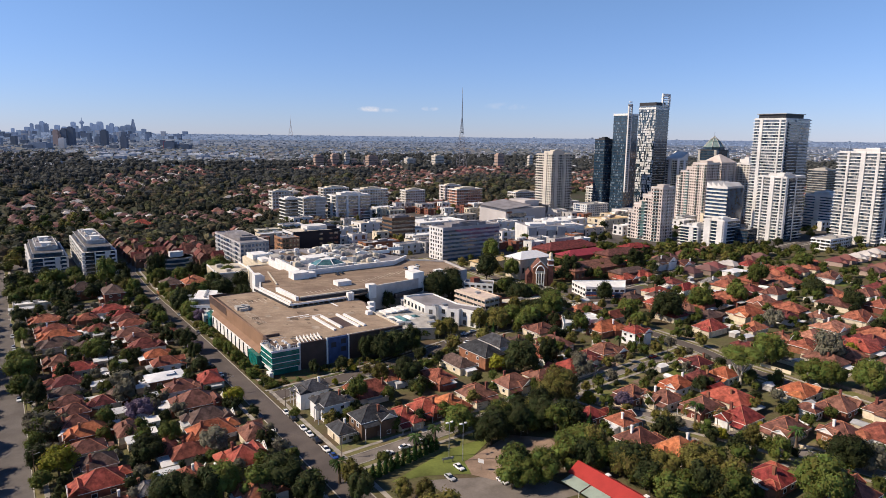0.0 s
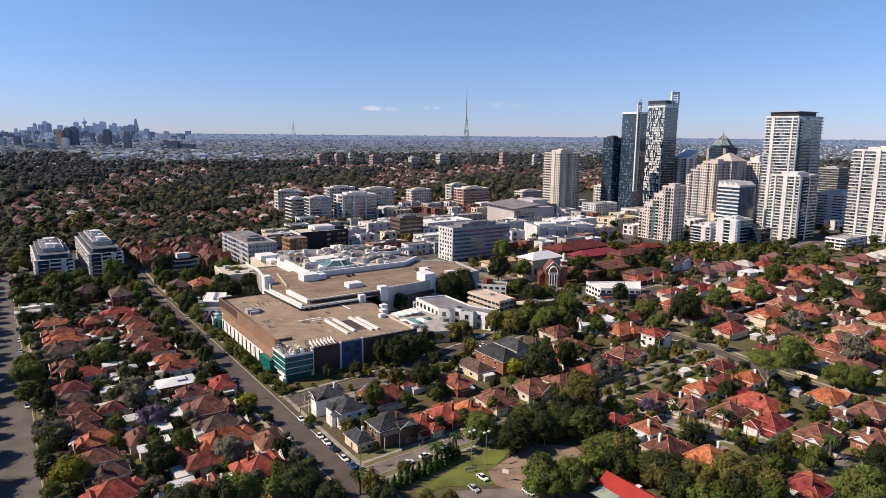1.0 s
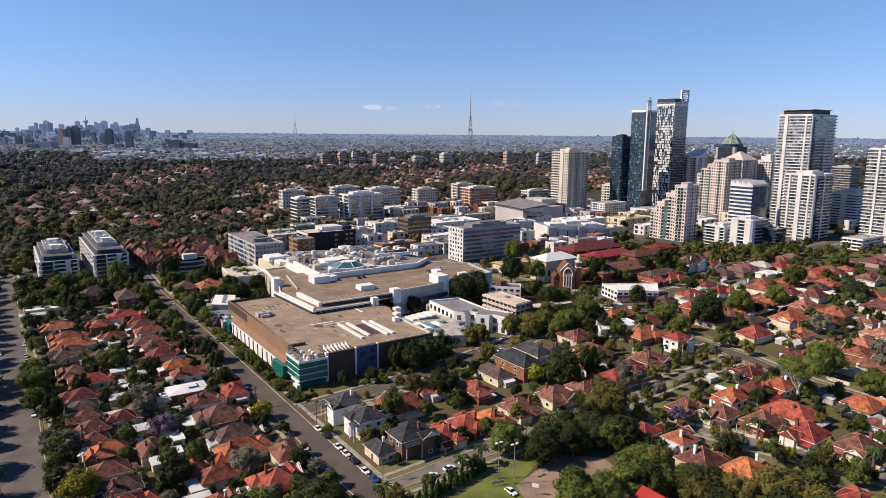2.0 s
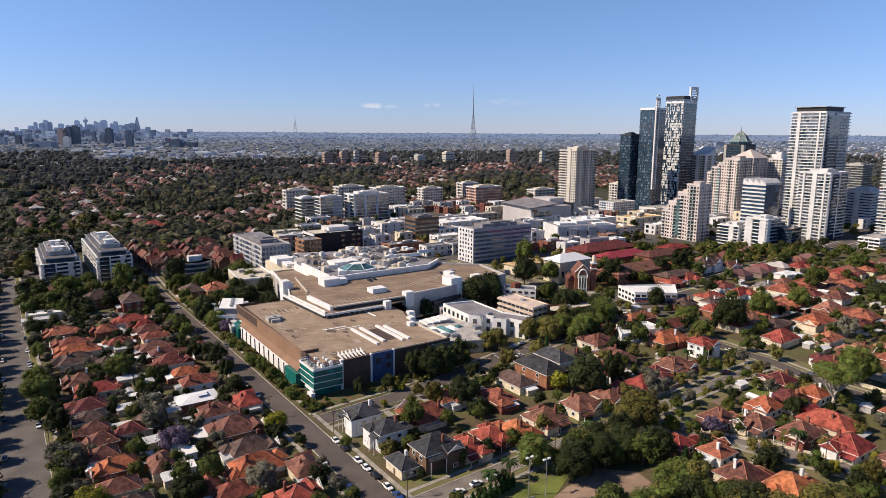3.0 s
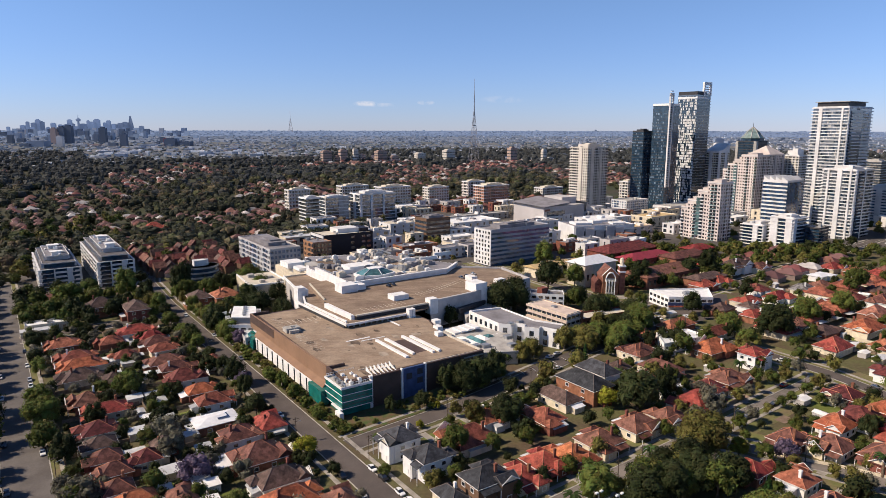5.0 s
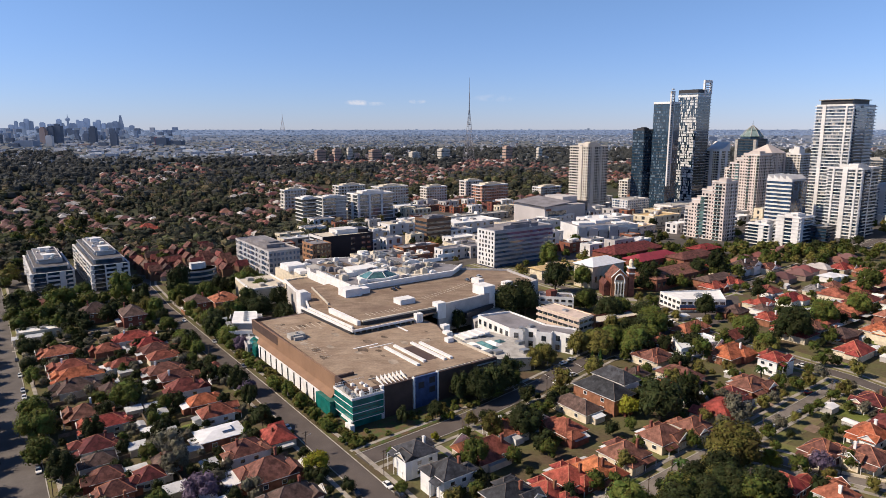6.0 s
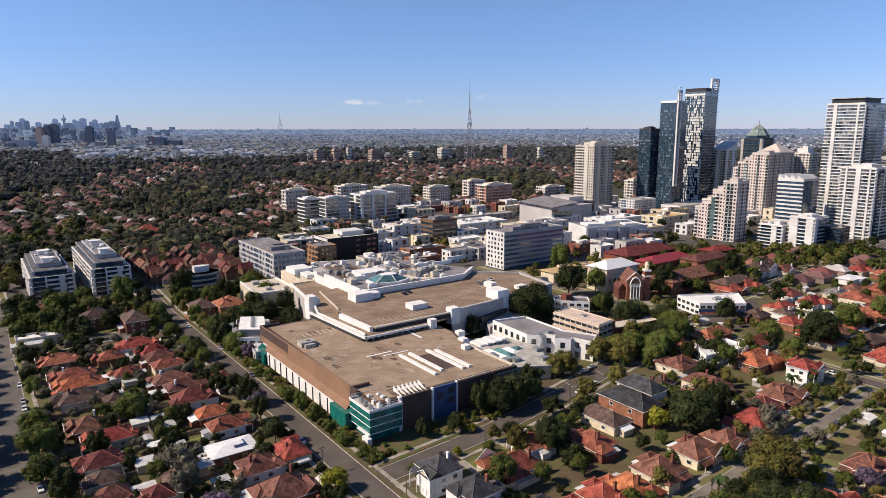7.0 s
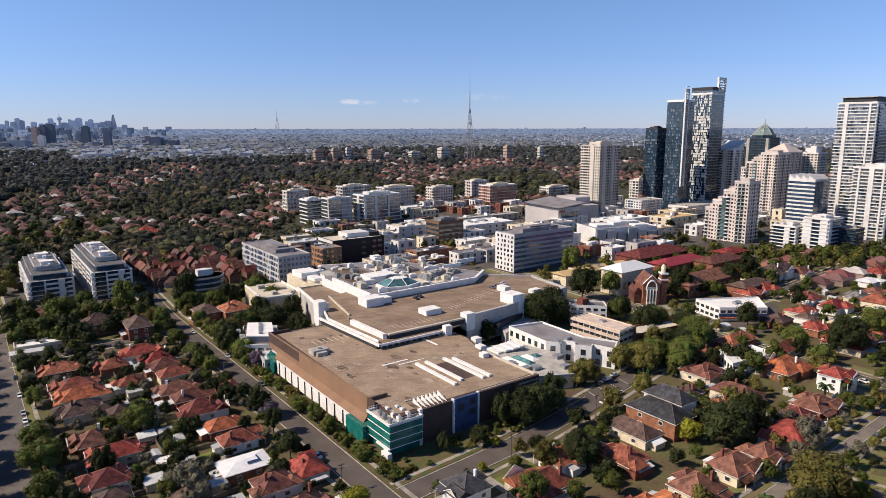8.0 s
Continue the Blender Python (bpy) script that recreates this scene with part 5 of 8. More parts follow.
def terraced_apartments(label, u0, u1, v0, v1, floors, seed):
    """A long block of flats: framed balconies bay by bay, two set-back storeys and a cluttered roof."""
    r = random.Random(seed)
    w, d, fh = u1 - u0, v1 - v0, 3.1
    cx, cy = xy((u0 + u1) / 2, (v0 + v1) / 2)
    BLOCKS.append((cx, cy, 30))
    b = thing("apartment_block", spot((u0 + u1) / 2, (v0 + v1) / 2), label, "apartments")
    h = floors * fh
    part("body", Geo().box(-w / 2, -d / 2, -5, w / 2, d / 2, h), DARKGLASS, b, "dark glazed walls behind the balconies")
    slab = Geo().ring(-w / 2 - 1.3, -d / 2 - 1.3, w / 2 + 1.3, d / 2 + 1.3, 0, 0.32, 1.6).mesh("balcony_slab", TOWERWHITE)
    for k in range(floors + 1):
        part("balcony_slab", slab, TOWERWHITE, b, at=pose(0, 0, k * fh - 0.32))
    for axis, L, D in (("y", d, w), ("x", w, d)):
        n = max(3, int(L / 6.4))
        step = L / n
        for i in range(n):
            a = -L / 2 + i * step
            for s in (-1, 1):
                solid = (i + (axis == "x")) % 3 == 0
                g, rail = Geo(), Geo()
                for k in range(floors):
                    q0, q1 = (a + 0.1, a + step * r.uniform(0.35, 0.6)) if solid else (a, a + 0.9)
                    o0, o1 = (D / 2 + 0.05, D / 2 + (1.35 if solid else 0.7))
                    z0, z1 = k * fh, k * fh + fh - 0.3
                    ra, rb = a + (0.2 if not solid else step * 0.62), a + step - 0.15
                    for dst, p0, p1, oo0, oo1, e0, e1 in ((g, q0, q1, o0, o1, z0, z1), (rail, ra, rb, D / 2 + 1.16, D / 2 + 1.28, z0, z0 + 1.05)):
                        lo, hi = sorted((s * oo0, s * oo1))
                        if axis == "x":
                            dst.box(p0, lo, e0, p1, hi, e1)
                        else:
                            dst.box(lo, p0, e0, hi, p1, e1)
                part("facade_frame" if solid else "blade_wall", g, TOWERWHITE, b, kind="stuff")
                part("balustrade", rail, TOWERWHITE if (i + (s > 0)) % 3 else GREYGLASS, b, kind="stuff")
    part("terrace", Geo().box(-w / 2, -d / 2, h, w / 2, d / 2, h + 0.15), TERRACE, b, "dark tiled roof terrace")
    z = h + 0.15
    for k, (ins, tall) in enumerate(((2.6, 3.0), (5.4, 2.8))):
        e = d * (0.0 if k == 0 else 0.12)
        x0, y0, x1, y1 = -w / 2 + ins, -d / 2 + ins + e, w / 2 - ins, d / 2 - ins - e
        part("set_back_storey", Geo().box(x0, y0, z, x1, y1, z + tall), DARKGLASS if k == 0 else GREYWALL, b, "set-back penthouse storey")
        part("roof_slab", Geo().box(x0 - 0.9, y0 - 0.9, z + tall, x1 + 0.9, y1 + 0.9, z + tall + 0.35), TERRACE if k == 0 else PLANTGREY, b)
        part("roof_edge", Geo().ring(x0 - 1.0, y0 - 1.0, x1 + 1.0, y1 + 1.0, z + tall, z + tall + 0.7, 0.3), GREYWALL if k == 0 else TOWERWHITE, b)
        for i in range(int((y1 - y0) / 5)):
            yy = y0 + 2.5 + i * 5
            part("party_wall", Geo().box(x0 - 1.6, yy - 0.15, z, x1 + 1.6, yy + 0.15, z + tall * r.uniform(0.6, 1.0)), TOWERWHITE, b)
        z += tall + 0.35
    for k in range(26):
        px, py, s1, s2 = r.uniform(-0.26, 0.14) * w, r.uniform(-0.36, 0.32) * d, r.uniform(0.8, 3.4), r.uniform(1.0, 5.5)
        part("roof_unit", Geo().box(px, py, z, px + s1, py + s2, z + r.uniform(0.4, 1.7)), (WHITE, WHITE, PLANTGREY, CONCRETE, STEEL)[k % 5], b)
    for y in (-0.3, 0.1):
        part("lift_room", Geo().box(-w * 0.14, y * d, z, w * 0.12, y * d + 6, z + 2.6).box(-w * 0.18, y * d - 0.5, z + 2.6, w * 0.16, y * d + 6.5, z + 2.9), WHITE, b, "white lift room")
    return b


terraced_apartments("white balconied apartment block with dark roof terraces", -82, -58, 322, 404, 5, 3)
terraced_apartments("white and grey apartment block with set-back roof storeys", -47, -25, 308, 412, 6, 8)
b = thing("office_block", pose(-210, 500, gz(-210, 500), 0, 0, 34.5), "dark rounded office with pale bands", "office")
o8 = [(13 * math.cos(i * math.pi / 8), 10 * math.sin(i * math.pi / 8)) for i in range(16)]
part("body", Geo().prism(o8, -2, 14), DARKGLASS, b)
for k in range(4):
    part("floor_band", Geo().prism([(x * 1.03, y * 1.03) for x, y in o8], 2.6 + k * 3.4, 3.8 + k * 3.4), CONCRETE, b)
part("plant_room", Geo().box(-4, -3, 14, 4, 3, 18).bar((5, 0, 14), (5, 0, 18), 1.5, n=8), TOWERWHITE, b)
# theatre, retail halls
THGREY = mat("theatre_grey", (0.52, 0.49, 0.48), 0.7, 0.08, 0.05, 1.0, 0.02)
b = thing("theatre", pose(84, 760, gz(84, 760), 0, 0, 34.5), "large grey theatre with sloping folded roofs", "theatre")
part("hall", Geo().box(-34, -24, -2, 26, 24, 20), THGREY, b)
part("sloping_roof", Geo().face((-36, -26, 20.2), (4, -26, 23.5), (4, 26, 26), (-36, 26, 22)).face((-36, -26, 19.2), (-36, 26, 21), (4, 26, 25), (4, -26, 22.5)).face((-36, -26, 19.2), (4, -26, 22.5), (4, -26, 23.5), (-36, -26, 20.2)), PLANTGREY, b)
part("fly_tower", Geo().box(6, -10, 20, 28, 18, 27), THGREY, b)
part("wedge", Geo().face((28, -24, 2), (52, -24, 2), (30, -24, 22)).face((28, 10, 2), (30, 10, 22), (52, 10, 2)).face((52, -24, 2), (52, 10, 2), (30, 10, 22), (30, -24, 22)), THGREY, b)
part("glazed_front", Geo().box(-30, -24.6, 2, -4, -24.1, 15), GREYGLASS, b)
part("red_sign", Geo().box(-33, -24.9, 15.5, -26, -24.3, 17.5), BRICK, b)
for x, y, w, d, t, m1, m2, lb in ((128, 706, 56, 26, 19, TOWERWHITE, WHITE, "long white-roofed retail hall in the town centre"), (72, 592, 22, 12, 13, BRICK, PLANTGREY, "small brick shop with grey roof in the town centre"), (186, 722, 44, 26, 19, CREAM, SANDROOF, "cream shopping hall with sand-coloured roof"), (205, 760, 40, 20, 20, CREAM, SANDROOF, "cream shopping hall with sand-coloured roof"), (150, 672, 30, 20, 15, PINK, SANDROOF, "low retail hall with sand roof"), (-10, 720, 60, 34, 14, TOWERWHITE, WHITE, "wide white-roofed shopping arcade"), (30, 650, 40, 22, 12, GREYWALL, PLANTGREY, "row of low grey-roofed shops"), (-75, 720, 50, 24, 12, TOWERWHITE, CREAMROOF, "row of low cream-roofed shops"), (-90, 560, 40, 14, 10, CREAM, PLANTGREY, "row of low grey-roofed shops"), (-60, 600, 36, 16, 9, BRICK, PLANTGREY, "brick shop row with grey roofs"), (-20, 610, 30, 16, 10, CREAM, PLANTGREY, "row of low cream shops"), (-110, 660, 44, 16, 11, TOWERWHITE, PLANTGREY, "row of low white shops"), (-165, 640, 40, 16, 10, CREAM, ZINC, "row of low cream shops"), (60, 700, 40, 20, 16, TOWERWHITE, PLANTGREY, "white retail hall with grey roof"), (0, 780, 90, 14, 12, CONCRETE, CONCRETE, "long concrete railway deck"), (-60, 560, 26, 12, 9, BRICK, CREAMROOF, "brick shop row with cream roof")):
    b, h, fh = block("retail_hall", lb, x, y, w, d, t, 2, m1, None, roof=m2, windows=GLASS, win=(2.6, 8.5), category="shops")
    r = random.Random(int(x + y))
    for _ in range(5):
        px, py = r.uniform(-w * 0.4, w * 0.3), r.uniform(-d * 0.4, d * 0.2)
        part("roof_unit", Geo().box(px, py, h, px + r.uniform(2, 7), py + r.uniform(2, 6), h + r.uniform(1, 3)), (WHITE, PLANTGREY)[_ % 2], b)
# apartments beyond the centre
for x, y, w, d, t, fl, m1, lb in ((30, 920, 44, 22, 34, 7, mat("salmon_brick", (0.45, 0.24, 0.17), 0.8, 0.1, 0.1, 1, 0.03), "salmon brick apartment block with balconies"), (-102, 905, 44, 20, 33, 8, BEIGE, "cream apartment block with stacked balconies"), (-45, 935, 32, 16, 30, 7, BEIGE, "cream apartment block with stacked balconies"), (-232, 925, 30, 15, 27, 6, BEIGE, "cream apartment block with white balconies"), (-160, 945, 40, 18, 31, 7, BEIGE, "cream apartment block with white balconies"), (10, 1010, 30, 16, 32, 6, PINK, "pink apartment block with white balconies"), (150, 900, 26, 14, 32, 6, PINK, "pink apartment block with white balconies"), (210, 905, 20, 14, 40, 8, BEIGE, "cream apartment block with white balconies"), (120, 1000, 40, 18, 24, 4, BEIGE, "cream apartment block with white balconies")):
    block("apartment_block", lb, x, y, w, d, t, fl, m1, TOWERWHITE, 0.7, 0.4, windows=GLASS, win=(2.2, 3.8), roof=CREAMROOF, crown=2.5, category="apartments")

b, h, fh = block("retail_hall", "large pale grey and white retail hall with stepped fronts", 106, 645, 60, 34, 21, 2, TOWERWHITE, None, roof=PLANTGREY, turn=-20, category="shops")
for i in range(6):
    part("front_panel", Geo().box(-29 + i * 10, -17.9 - 0.5 * (i % 2), -2, -20.6 + i * 10, -17.0, h - 1.5 * (i % 3)), (GREYWALL, PINK, CONCRETE)[i % 3], b, "tall rendered front panel")
    part("dark_slot", Geo().box(-20.5 + i * 10, -17.4, -2, -19.2 + i * 10, -17.0, h - 4), DARK, b)
for px, py, s1, s2, e in ((-24, -8, 16, 14, 2.2), (-4, -2, 9, 12, 3.0), (12, -10, 12, 9, 1.6), (8, 6, 18, 8, 2.4)):
    part("roof_block", Geo().box(px, py, h, px + s1, py + s2, h + e), WHITE, b, "white raised roof block")

fill_rnd = random.Random(90)
made = 0
for _ in range(2600):
    x, y = fill_rnd.uniform(-185, 440), fill_rnd.uniform(560, 925)
    if any(math.hypot(x - a, y - b) < c + (6 if made < 70 else 3) for a, b, c in BLOCKS) or x > 130 and y < 662 or made >= 130:
        continue
    made += 1
    m1, m2, lb = fill_rnd.choice(((TOWERWHITE, WHITE, "low white shop building with flat roof"), (CREAM, CREAMROOF, "low cream shop building with flat roof"), (BRICK, PLANTGREY, "low brick shop building with grey roof"), (GREYWALL, PLANTGREY, "low grey shop building with flat roof"), (TOWERWHITE, PLANTGREY, "low white shop building with grey roof")))
    block("shop_building", lb, x, y, fill_rnd.uniform(12, 28 if made < 70 else 17), fill_rnd.uniform(9, 19 if made < 70 else 13), gz(x, y) + fill_rnd.uniform(5, 12), 2, m1, None, roof=m2, windows=GLASS, win=(2.2, 5.6), category="shops")

g = Geo()
g.face(*[(*xy(u, v), gz(*xy(u, v)) + 0.04) for u, v in ((-98, 300), (-24, 292), (-22, 420), (-98, 420))])
tagged(new("town_pavement", g.mesh("town_pavement", TOWNPAVE)), "paved lanes round the apartment blocks", "pavement", kind="structure")

civic("retail_arcade", "long low arcade with sand-coloured roof", [(218, 132), (262, 125), (263, 132), (219, 139)], 6.5, CREAM, SANDROOF, 1, 2.4, 4.0)
patch("lawn", [(186, 66), (200, 52), (207, 57), (192, 73)], LAWN, 0.09, "green church garden lawn", "lawn")
patch("forecourt", [(194, 62), (208, 50), (214, 55), (200, 68)], PAVING, 0.1, "pale paved church forecourt", "paving")

# ---- church and hall ----
b = thing("church", spot(213, 66, -35) @ Matrix.Diagonal((0.53, 0.75, 0.95, 1)), "red brick church with white arched front and domed bell tower", "church")
part("nave", Geo().box(-14, -6, -2, 4, 15, 11), BRICK, b)
part("nave_roof", Geo().hip(-15, -6.5, 5, 15.5, 11, 0.7, 0.3, True), ROOFS["brown"], b, "brown tiled nave roof")
part("front_gable", Geo().prism([(-15, -7.5), (4, -7.5), (4, -6), (-15, -6)], -2, 13).face((-15, -7.6, 13), (4, -7.6, 13), (-5.5, -7.6, 18)).face((-15, -6, 13), (-5.5, -6, 18), (4, -6, 13)), BRICK, b)
part("gable_coping", Geo().bar((-15.3, -7.2, 13), (-5.5, -7.2, 18.4), 0.4, n=4).bar((4.3, -7.2, 13), (-5.5, -7.2, 18.4), 0.4, n=4), WHITE, b)
g = Geo()
for i in range(12):
    a0, a1 = math.pi * i / 12, math.pi * (i + 1) / 12
    g.bar((-5.5 + 6 * math.cos(a0), -7.8, 9 + 6 * math.sin(a0)), (-5.5 + 6 * math.cos(a1), -7.8, 9 + 6 * math.sin(a1)), 0.55, n=4)
part("arch", g, WHITE, b, "white stone arch")
part("arch_infill", Geo().prism([(-11, -7.75), (0, -7.75), (0, -7.5), (-11, -7.5)], 0, 11), CREAM, b)
for k in range(4):
    part("column", Geo().bar((-10.5 + k * 3.3, -8.4, 0), (-10.5 + k * 3.3, -8.4, 10), 0.45, 0.4, 8), WHITE, b, "white column")
for k in range(3):
    part("window", Geo().box(-9.7 + k * 3.3, -7.95, 2, -8.2 + k * 3.3, -7.7, 9), GLASS, b)
tw = part("bell_tower", Geo().box(5, -7, -2, 11.5, -0.5, 19), BRICK, b, "square red brick bell tower")
part("cornice", Geo().box(4.6, -7.4, 15, 11.9, -0.1, 15.8).box(4.5, -7.5, 18.6, 12, 0, 19.4), WHITE, tw)
part("belfry", Geo().prism([(8.2 + 2.4 * math.cos(i * math.pi / 4), -3.7 + 2.4 * math.sin(i * math.pi / 4)) for i in range(8)], 19.4, 22), CREAM, tw)
part("cupola", Geo().dome(8.2, -3.7, 22, 2.6, 2.6, 2.6, 10, 4), CREAM, tw, "small pale dome")
part("side_aisle", Geo().box(-22, -3, -2, -14.02, 12, 7).hip(-22.5, -3.5, -14.02, 12.5, 7.2, 0.7, 0.2, True), ROOFS["brown"], b)
b = thing("parish_hall", spot(224, 94), "cream hall with broad white metal roof behind the church", "hall")
part("wall", Geo().box(-15, -8, -2, 15, 8, 14.5), CREAM, b)
part("roof", Geo().hip(-16, -9, 16, 9, 14.7, 0.45, 0.2), ROOFS["white"], b, "white metal roof")
for i in range(6):
    part("window", Geo().box(-13 + i * 4.5, -8.12, 4, -11 + i * 4.5, -7.9, 8), GLASS, b)
    part("window", Geo().box(-15.12, -7 + i * 2.3, 5, -14.9, -5.6 + i * 2.3, 8), GLASS, b)
for u, v, w, d, h, rf, lb in ((262, 66, 56, 20, 7, "brown", "long brown-roofed school hall"), (314, 86, 40, 16, 8, "brown", "long brown-roofed school wing"), (290, 102, 46, 16, 8, "crimson", "crimson-roofed school wing"), (298, 129, 58, 22, 9, "maroon", "maroon-roofed school block"), (345, 96, 24, 14, 8, "red", "red-roofed school wing"), (272, 40, 30, 12, 6, "dbrown", "dark-roofed hall")):
    b = thing("school_hall", spot(u, v), lb + " beside the church", "hall")
    part("wall", Geo().box(-w / 2, -d / 2, -2, w / 2, d / 2, h), BRICK, b)
    part("roof", Geo().hip(-w / 2 - 0.8, -d / 2 - 0.8, w / 2 + 0.8, d / 2 + 0.8, h + 0.2, 0.4), ROOFS[rf], b)
    for i in range(int(w / 5)):
        part("window", Geo().box(-w / 2 + 1.5 + i * 5, -d / 2 - 0.1, 2, -w / 2 + 4 + i * 5, -d / 2 + 0.1, 5), GLASS, b)
b = thing("shed_hall", spot(235, 132), "long hall with a sand-coloured sheet roof", "hall")
part("wall", Geo().box(-32, -6, -2, 32, 6, 6), CREAM, b)
part("roof", Geo().hip(-33, -7, 33, 7, 6.2, 0.25, 0.2, True), SANDROOF, b, "sand-coloured sheet roof")
# ---- houses ----
def frame_mesh(w, h, t, d):
    """A closed rectangular frame in one skin."""
    g = Geo()
    for y in (-d, d):
        g.v += [(-w, y, 0), (w, y, 0), (w, y, h), (-w, y, h), (-w + t, y, t), (w - t, y, t), (w - t, y, h - t), (-w + t, y, h - t)]
    for i in range(4):
        k = (i + 1) % 4
        g.f += [(i, k, 4 + k, 4 + i), (8 + k, 8 + i, 12 + i, 12 + k), (k, i, 8 + i, 8 + k), (4 + i, 4 + k, 12 + k, 12 + i)]
    return g.mesh("window", WHITE)


WIN_FRAME = frame_mesh(0.85, 1.45, 0.12, 0.09)
WIN_PANE = Geo().box(-0.72, -0.04, 0.0, 0.72, 0.02, 1.32).mesh("pane", GLASS)
DOOR = Geo().box(-0.5, -0.06, 0, 0.5, 0.04, 2.1).mesh("door", TIMBER)
CHIMNEY = Geo().box(-0.45, -0.34, 0, 0.45, 0.34, 3.2).box(-0.54, -0.43, 2.7, 0.54, 0.43, 3.0).mesh("chimney", BRICK)
CHIMNEY_W = Geo().box(-0.4, -0.32, 0, 0.4, 0.32, 3.0).box(-0.5, -0.42, 2.6, 0.5, 0.42, 2.9).mesh("chimney", WHITE)
FOOT = []


def ridge_bars(x0, y0, x1, y1, z, pitch, gable=False):
    w, d = x1 - x0, y1 - y0
    h = pitch * min(w, d) / 2
    g = Geo()
    if w >= d:
        m, e = (y0 + y1) / 2, 0 if gable else d / 2
        a, b = (x0 + e, m, z + h), (x1 - e, m, z + h)
        cs = ((x0, y0, a), (x0, y1, a), (x1, y0, b), (x1, y1, b))
    else:
        m, e = (x0 + x1) / 2, 0 if gable else w / 2
        a, b = (m, y0 + e, z + h), (m, y1 - e, z + h)
        cs = ((x0, y0, a), (x1, y0, a), (x0, y1, b), (x1, y1, b))
    g.bar(a, b, 0.14, n=4)
    for x, y, t in cs:
        g.bar((x, y, z), t, 0.12, n=4)
    return g


def house(u, v, w, d, roof, front="A", storeys=1, wall=None, seed=0, simple=False, label="", wing=True, solar=False, name="house", lawn=False):
    """A suburban house; front A, C, B, D names the side of the street it faces: +u, -u, +v, -v."""
    r = random.Random(seed * 977 + int(u * 13 + v * 7))
    FOOT.append((u, v, max(w, d) * 0.62))
    turn = {"D": 0, "A": 90, "B": 180, "C": 270}[front]
    if front in "AC":
        w, d = d, w
    if wing:
        w, d = w * 0.92, d * 0.82
    wall = wall or r.choice((BRICK, BRICK, BRICK, CREAM, WHITE) if u < 0 else (BRICK, BRICK, CREAM, CREAM, WHITE))
    wn = {"red_brick": "red brick", "cream_render": "cream rendered", "white_paint": "white rendered"}.get(wall.name, "rendered")
    rn = {"terra": "terracotta", "dbrown": "dark brown", "pale": "pale terracotta", "slate": "dark slate", "white": "white metal", "orange": "bright orange"}.get(roof, roof)
    b = thing(name, spot(u, v, turn), label or f"{wn} suburban house with {rn} {'hipped' if roof != 'white' else 'low'} roof", "house", "suburban houses")
    h = 3.1 * storeys + 0.2
    rm = ROOFS[roof]
    p = 0.2 if roof == "white" else r.uniform(0.56, 0.74)
    o = 0.55
    part("wall", Geo().box(-w / 2, -d / 2, -1.5, w / 2, d / 2, h), wall, b)
    part("roof", Geo().hip(-w / 2 - o, -d / 2 - o, w / 2 + o, d / 2 + o, h + 0.15, p), rm, b)
    part("fascia", Geo().ring(-w / 2 - o - 0.06, -d / 2 - o - 0.06, w / 2 + o + 0.06, d / 2 + o + 0.06, h - 0.06, h + 0.12, 0.14), WHITE, b)
    cap = CAP["dark" if roof in ("slate", "grey", "dbrown", "white") else "warm"]
    if roof != "white":
        part("ridge_capping", ridge_bars(-w / 2 - o, -d / 2 - o, w / 2 + o, d / 2 + o, h + 0.15, p), cap, b)
    top = h + 0.15 + p * min(w + 2 * o, d + 2 * o) / 2
    if wing and min(w, d) > 6:
        ww, wd = w * r.uniform(0.42, 0.54), 1.6 + r.random() * 1.2
        sx = r.choice((-1, 1))
        x0 = -w / 2 + 0.2 if sx < 0 else w / 2 - ww - 0.2
        gable = r.random() < 0.68
        y0 = -d / 2 - wd
        part("wing_wall", Geo().box(x0, y0, -1.5, x0 + ww, -d / 2 - 0.02, h - 0.02), wall, b)
        run = ww / 2 + o
        g = Geo().hip(x0 - o, y0 - o, x0 + ww + o, -d / 2 + run * 0.96, h + 0.17, p, 0.16, gable)
        part("wing_roof", g, rm, b)
        if gable:
            part("gable_wall", Geo().face((x0 - o + 0.2, y0 - o + 0.25, h + 0.17), (x0 + ww + o - 0.2, y0 - o + 0.25, h + 0.17), (x0 + ww / 2, y0 - o + 0.25, h + p * (run - 0.15))), r.choice((WHITE, CREAM, WHITE)), b, "pale gable end")
            part("barge_board", Geo().bar((x0 - o, y0 - o, h + 0.12), (x0 + ww / 2, y0 - o, h + 0.15 + p * run), 0.13, n=4).bar((x0 + ww + o, y0 - o, h + 0.12), (x0 + ww / 2, y0 - o, h + 0.15 + p * run), 0.13, n=4), WHITE, b, "white barge boards")
        if roof != "white":
            part("wing_capping", ridge_bars(x0 - o, y0 - o, x0 + ww + o, -d / 2 + run * 0.9, h + 0.17, p, gable), cap, b)
        if not simple:
            vx0, vx1 = (x0 + ww + o, w / 2) if sx < 0 else (-w / 2, x0 - o)
            part("verandah_roof", Geo().face((vx0, -d / 2 - 2.6, h - 0.9), (vx1, -d / 2 - 2.6, h - 0.9), (vx1, -d / 2 - 0.4, h - 0.1), (vx0, -d / 2 - 0.4, h - 0.1)).face((vx0, -d / 2 - 2.6, h - 1.0), (vx0, -d / 2 - 0.4, h - 0.2), (vx1, -d / 2 - 0.4, h - 0.2), (vx1, -d / 2 - 2.6, h - 1.0)).box(vx0, -d / 2 - 2.65, h - 1.08, vx1, -d / 2 - 2.55, h - 0.88), rm, b)
            for x in (vx0 + 0.3, vx1 - 0.3):
                part("post", Geo().bar((x, -d / 2 - 2.5, -0.6), (x, -d / 2 - 2.5, h - 1.0), 0.12, n=6), WHITE, b)
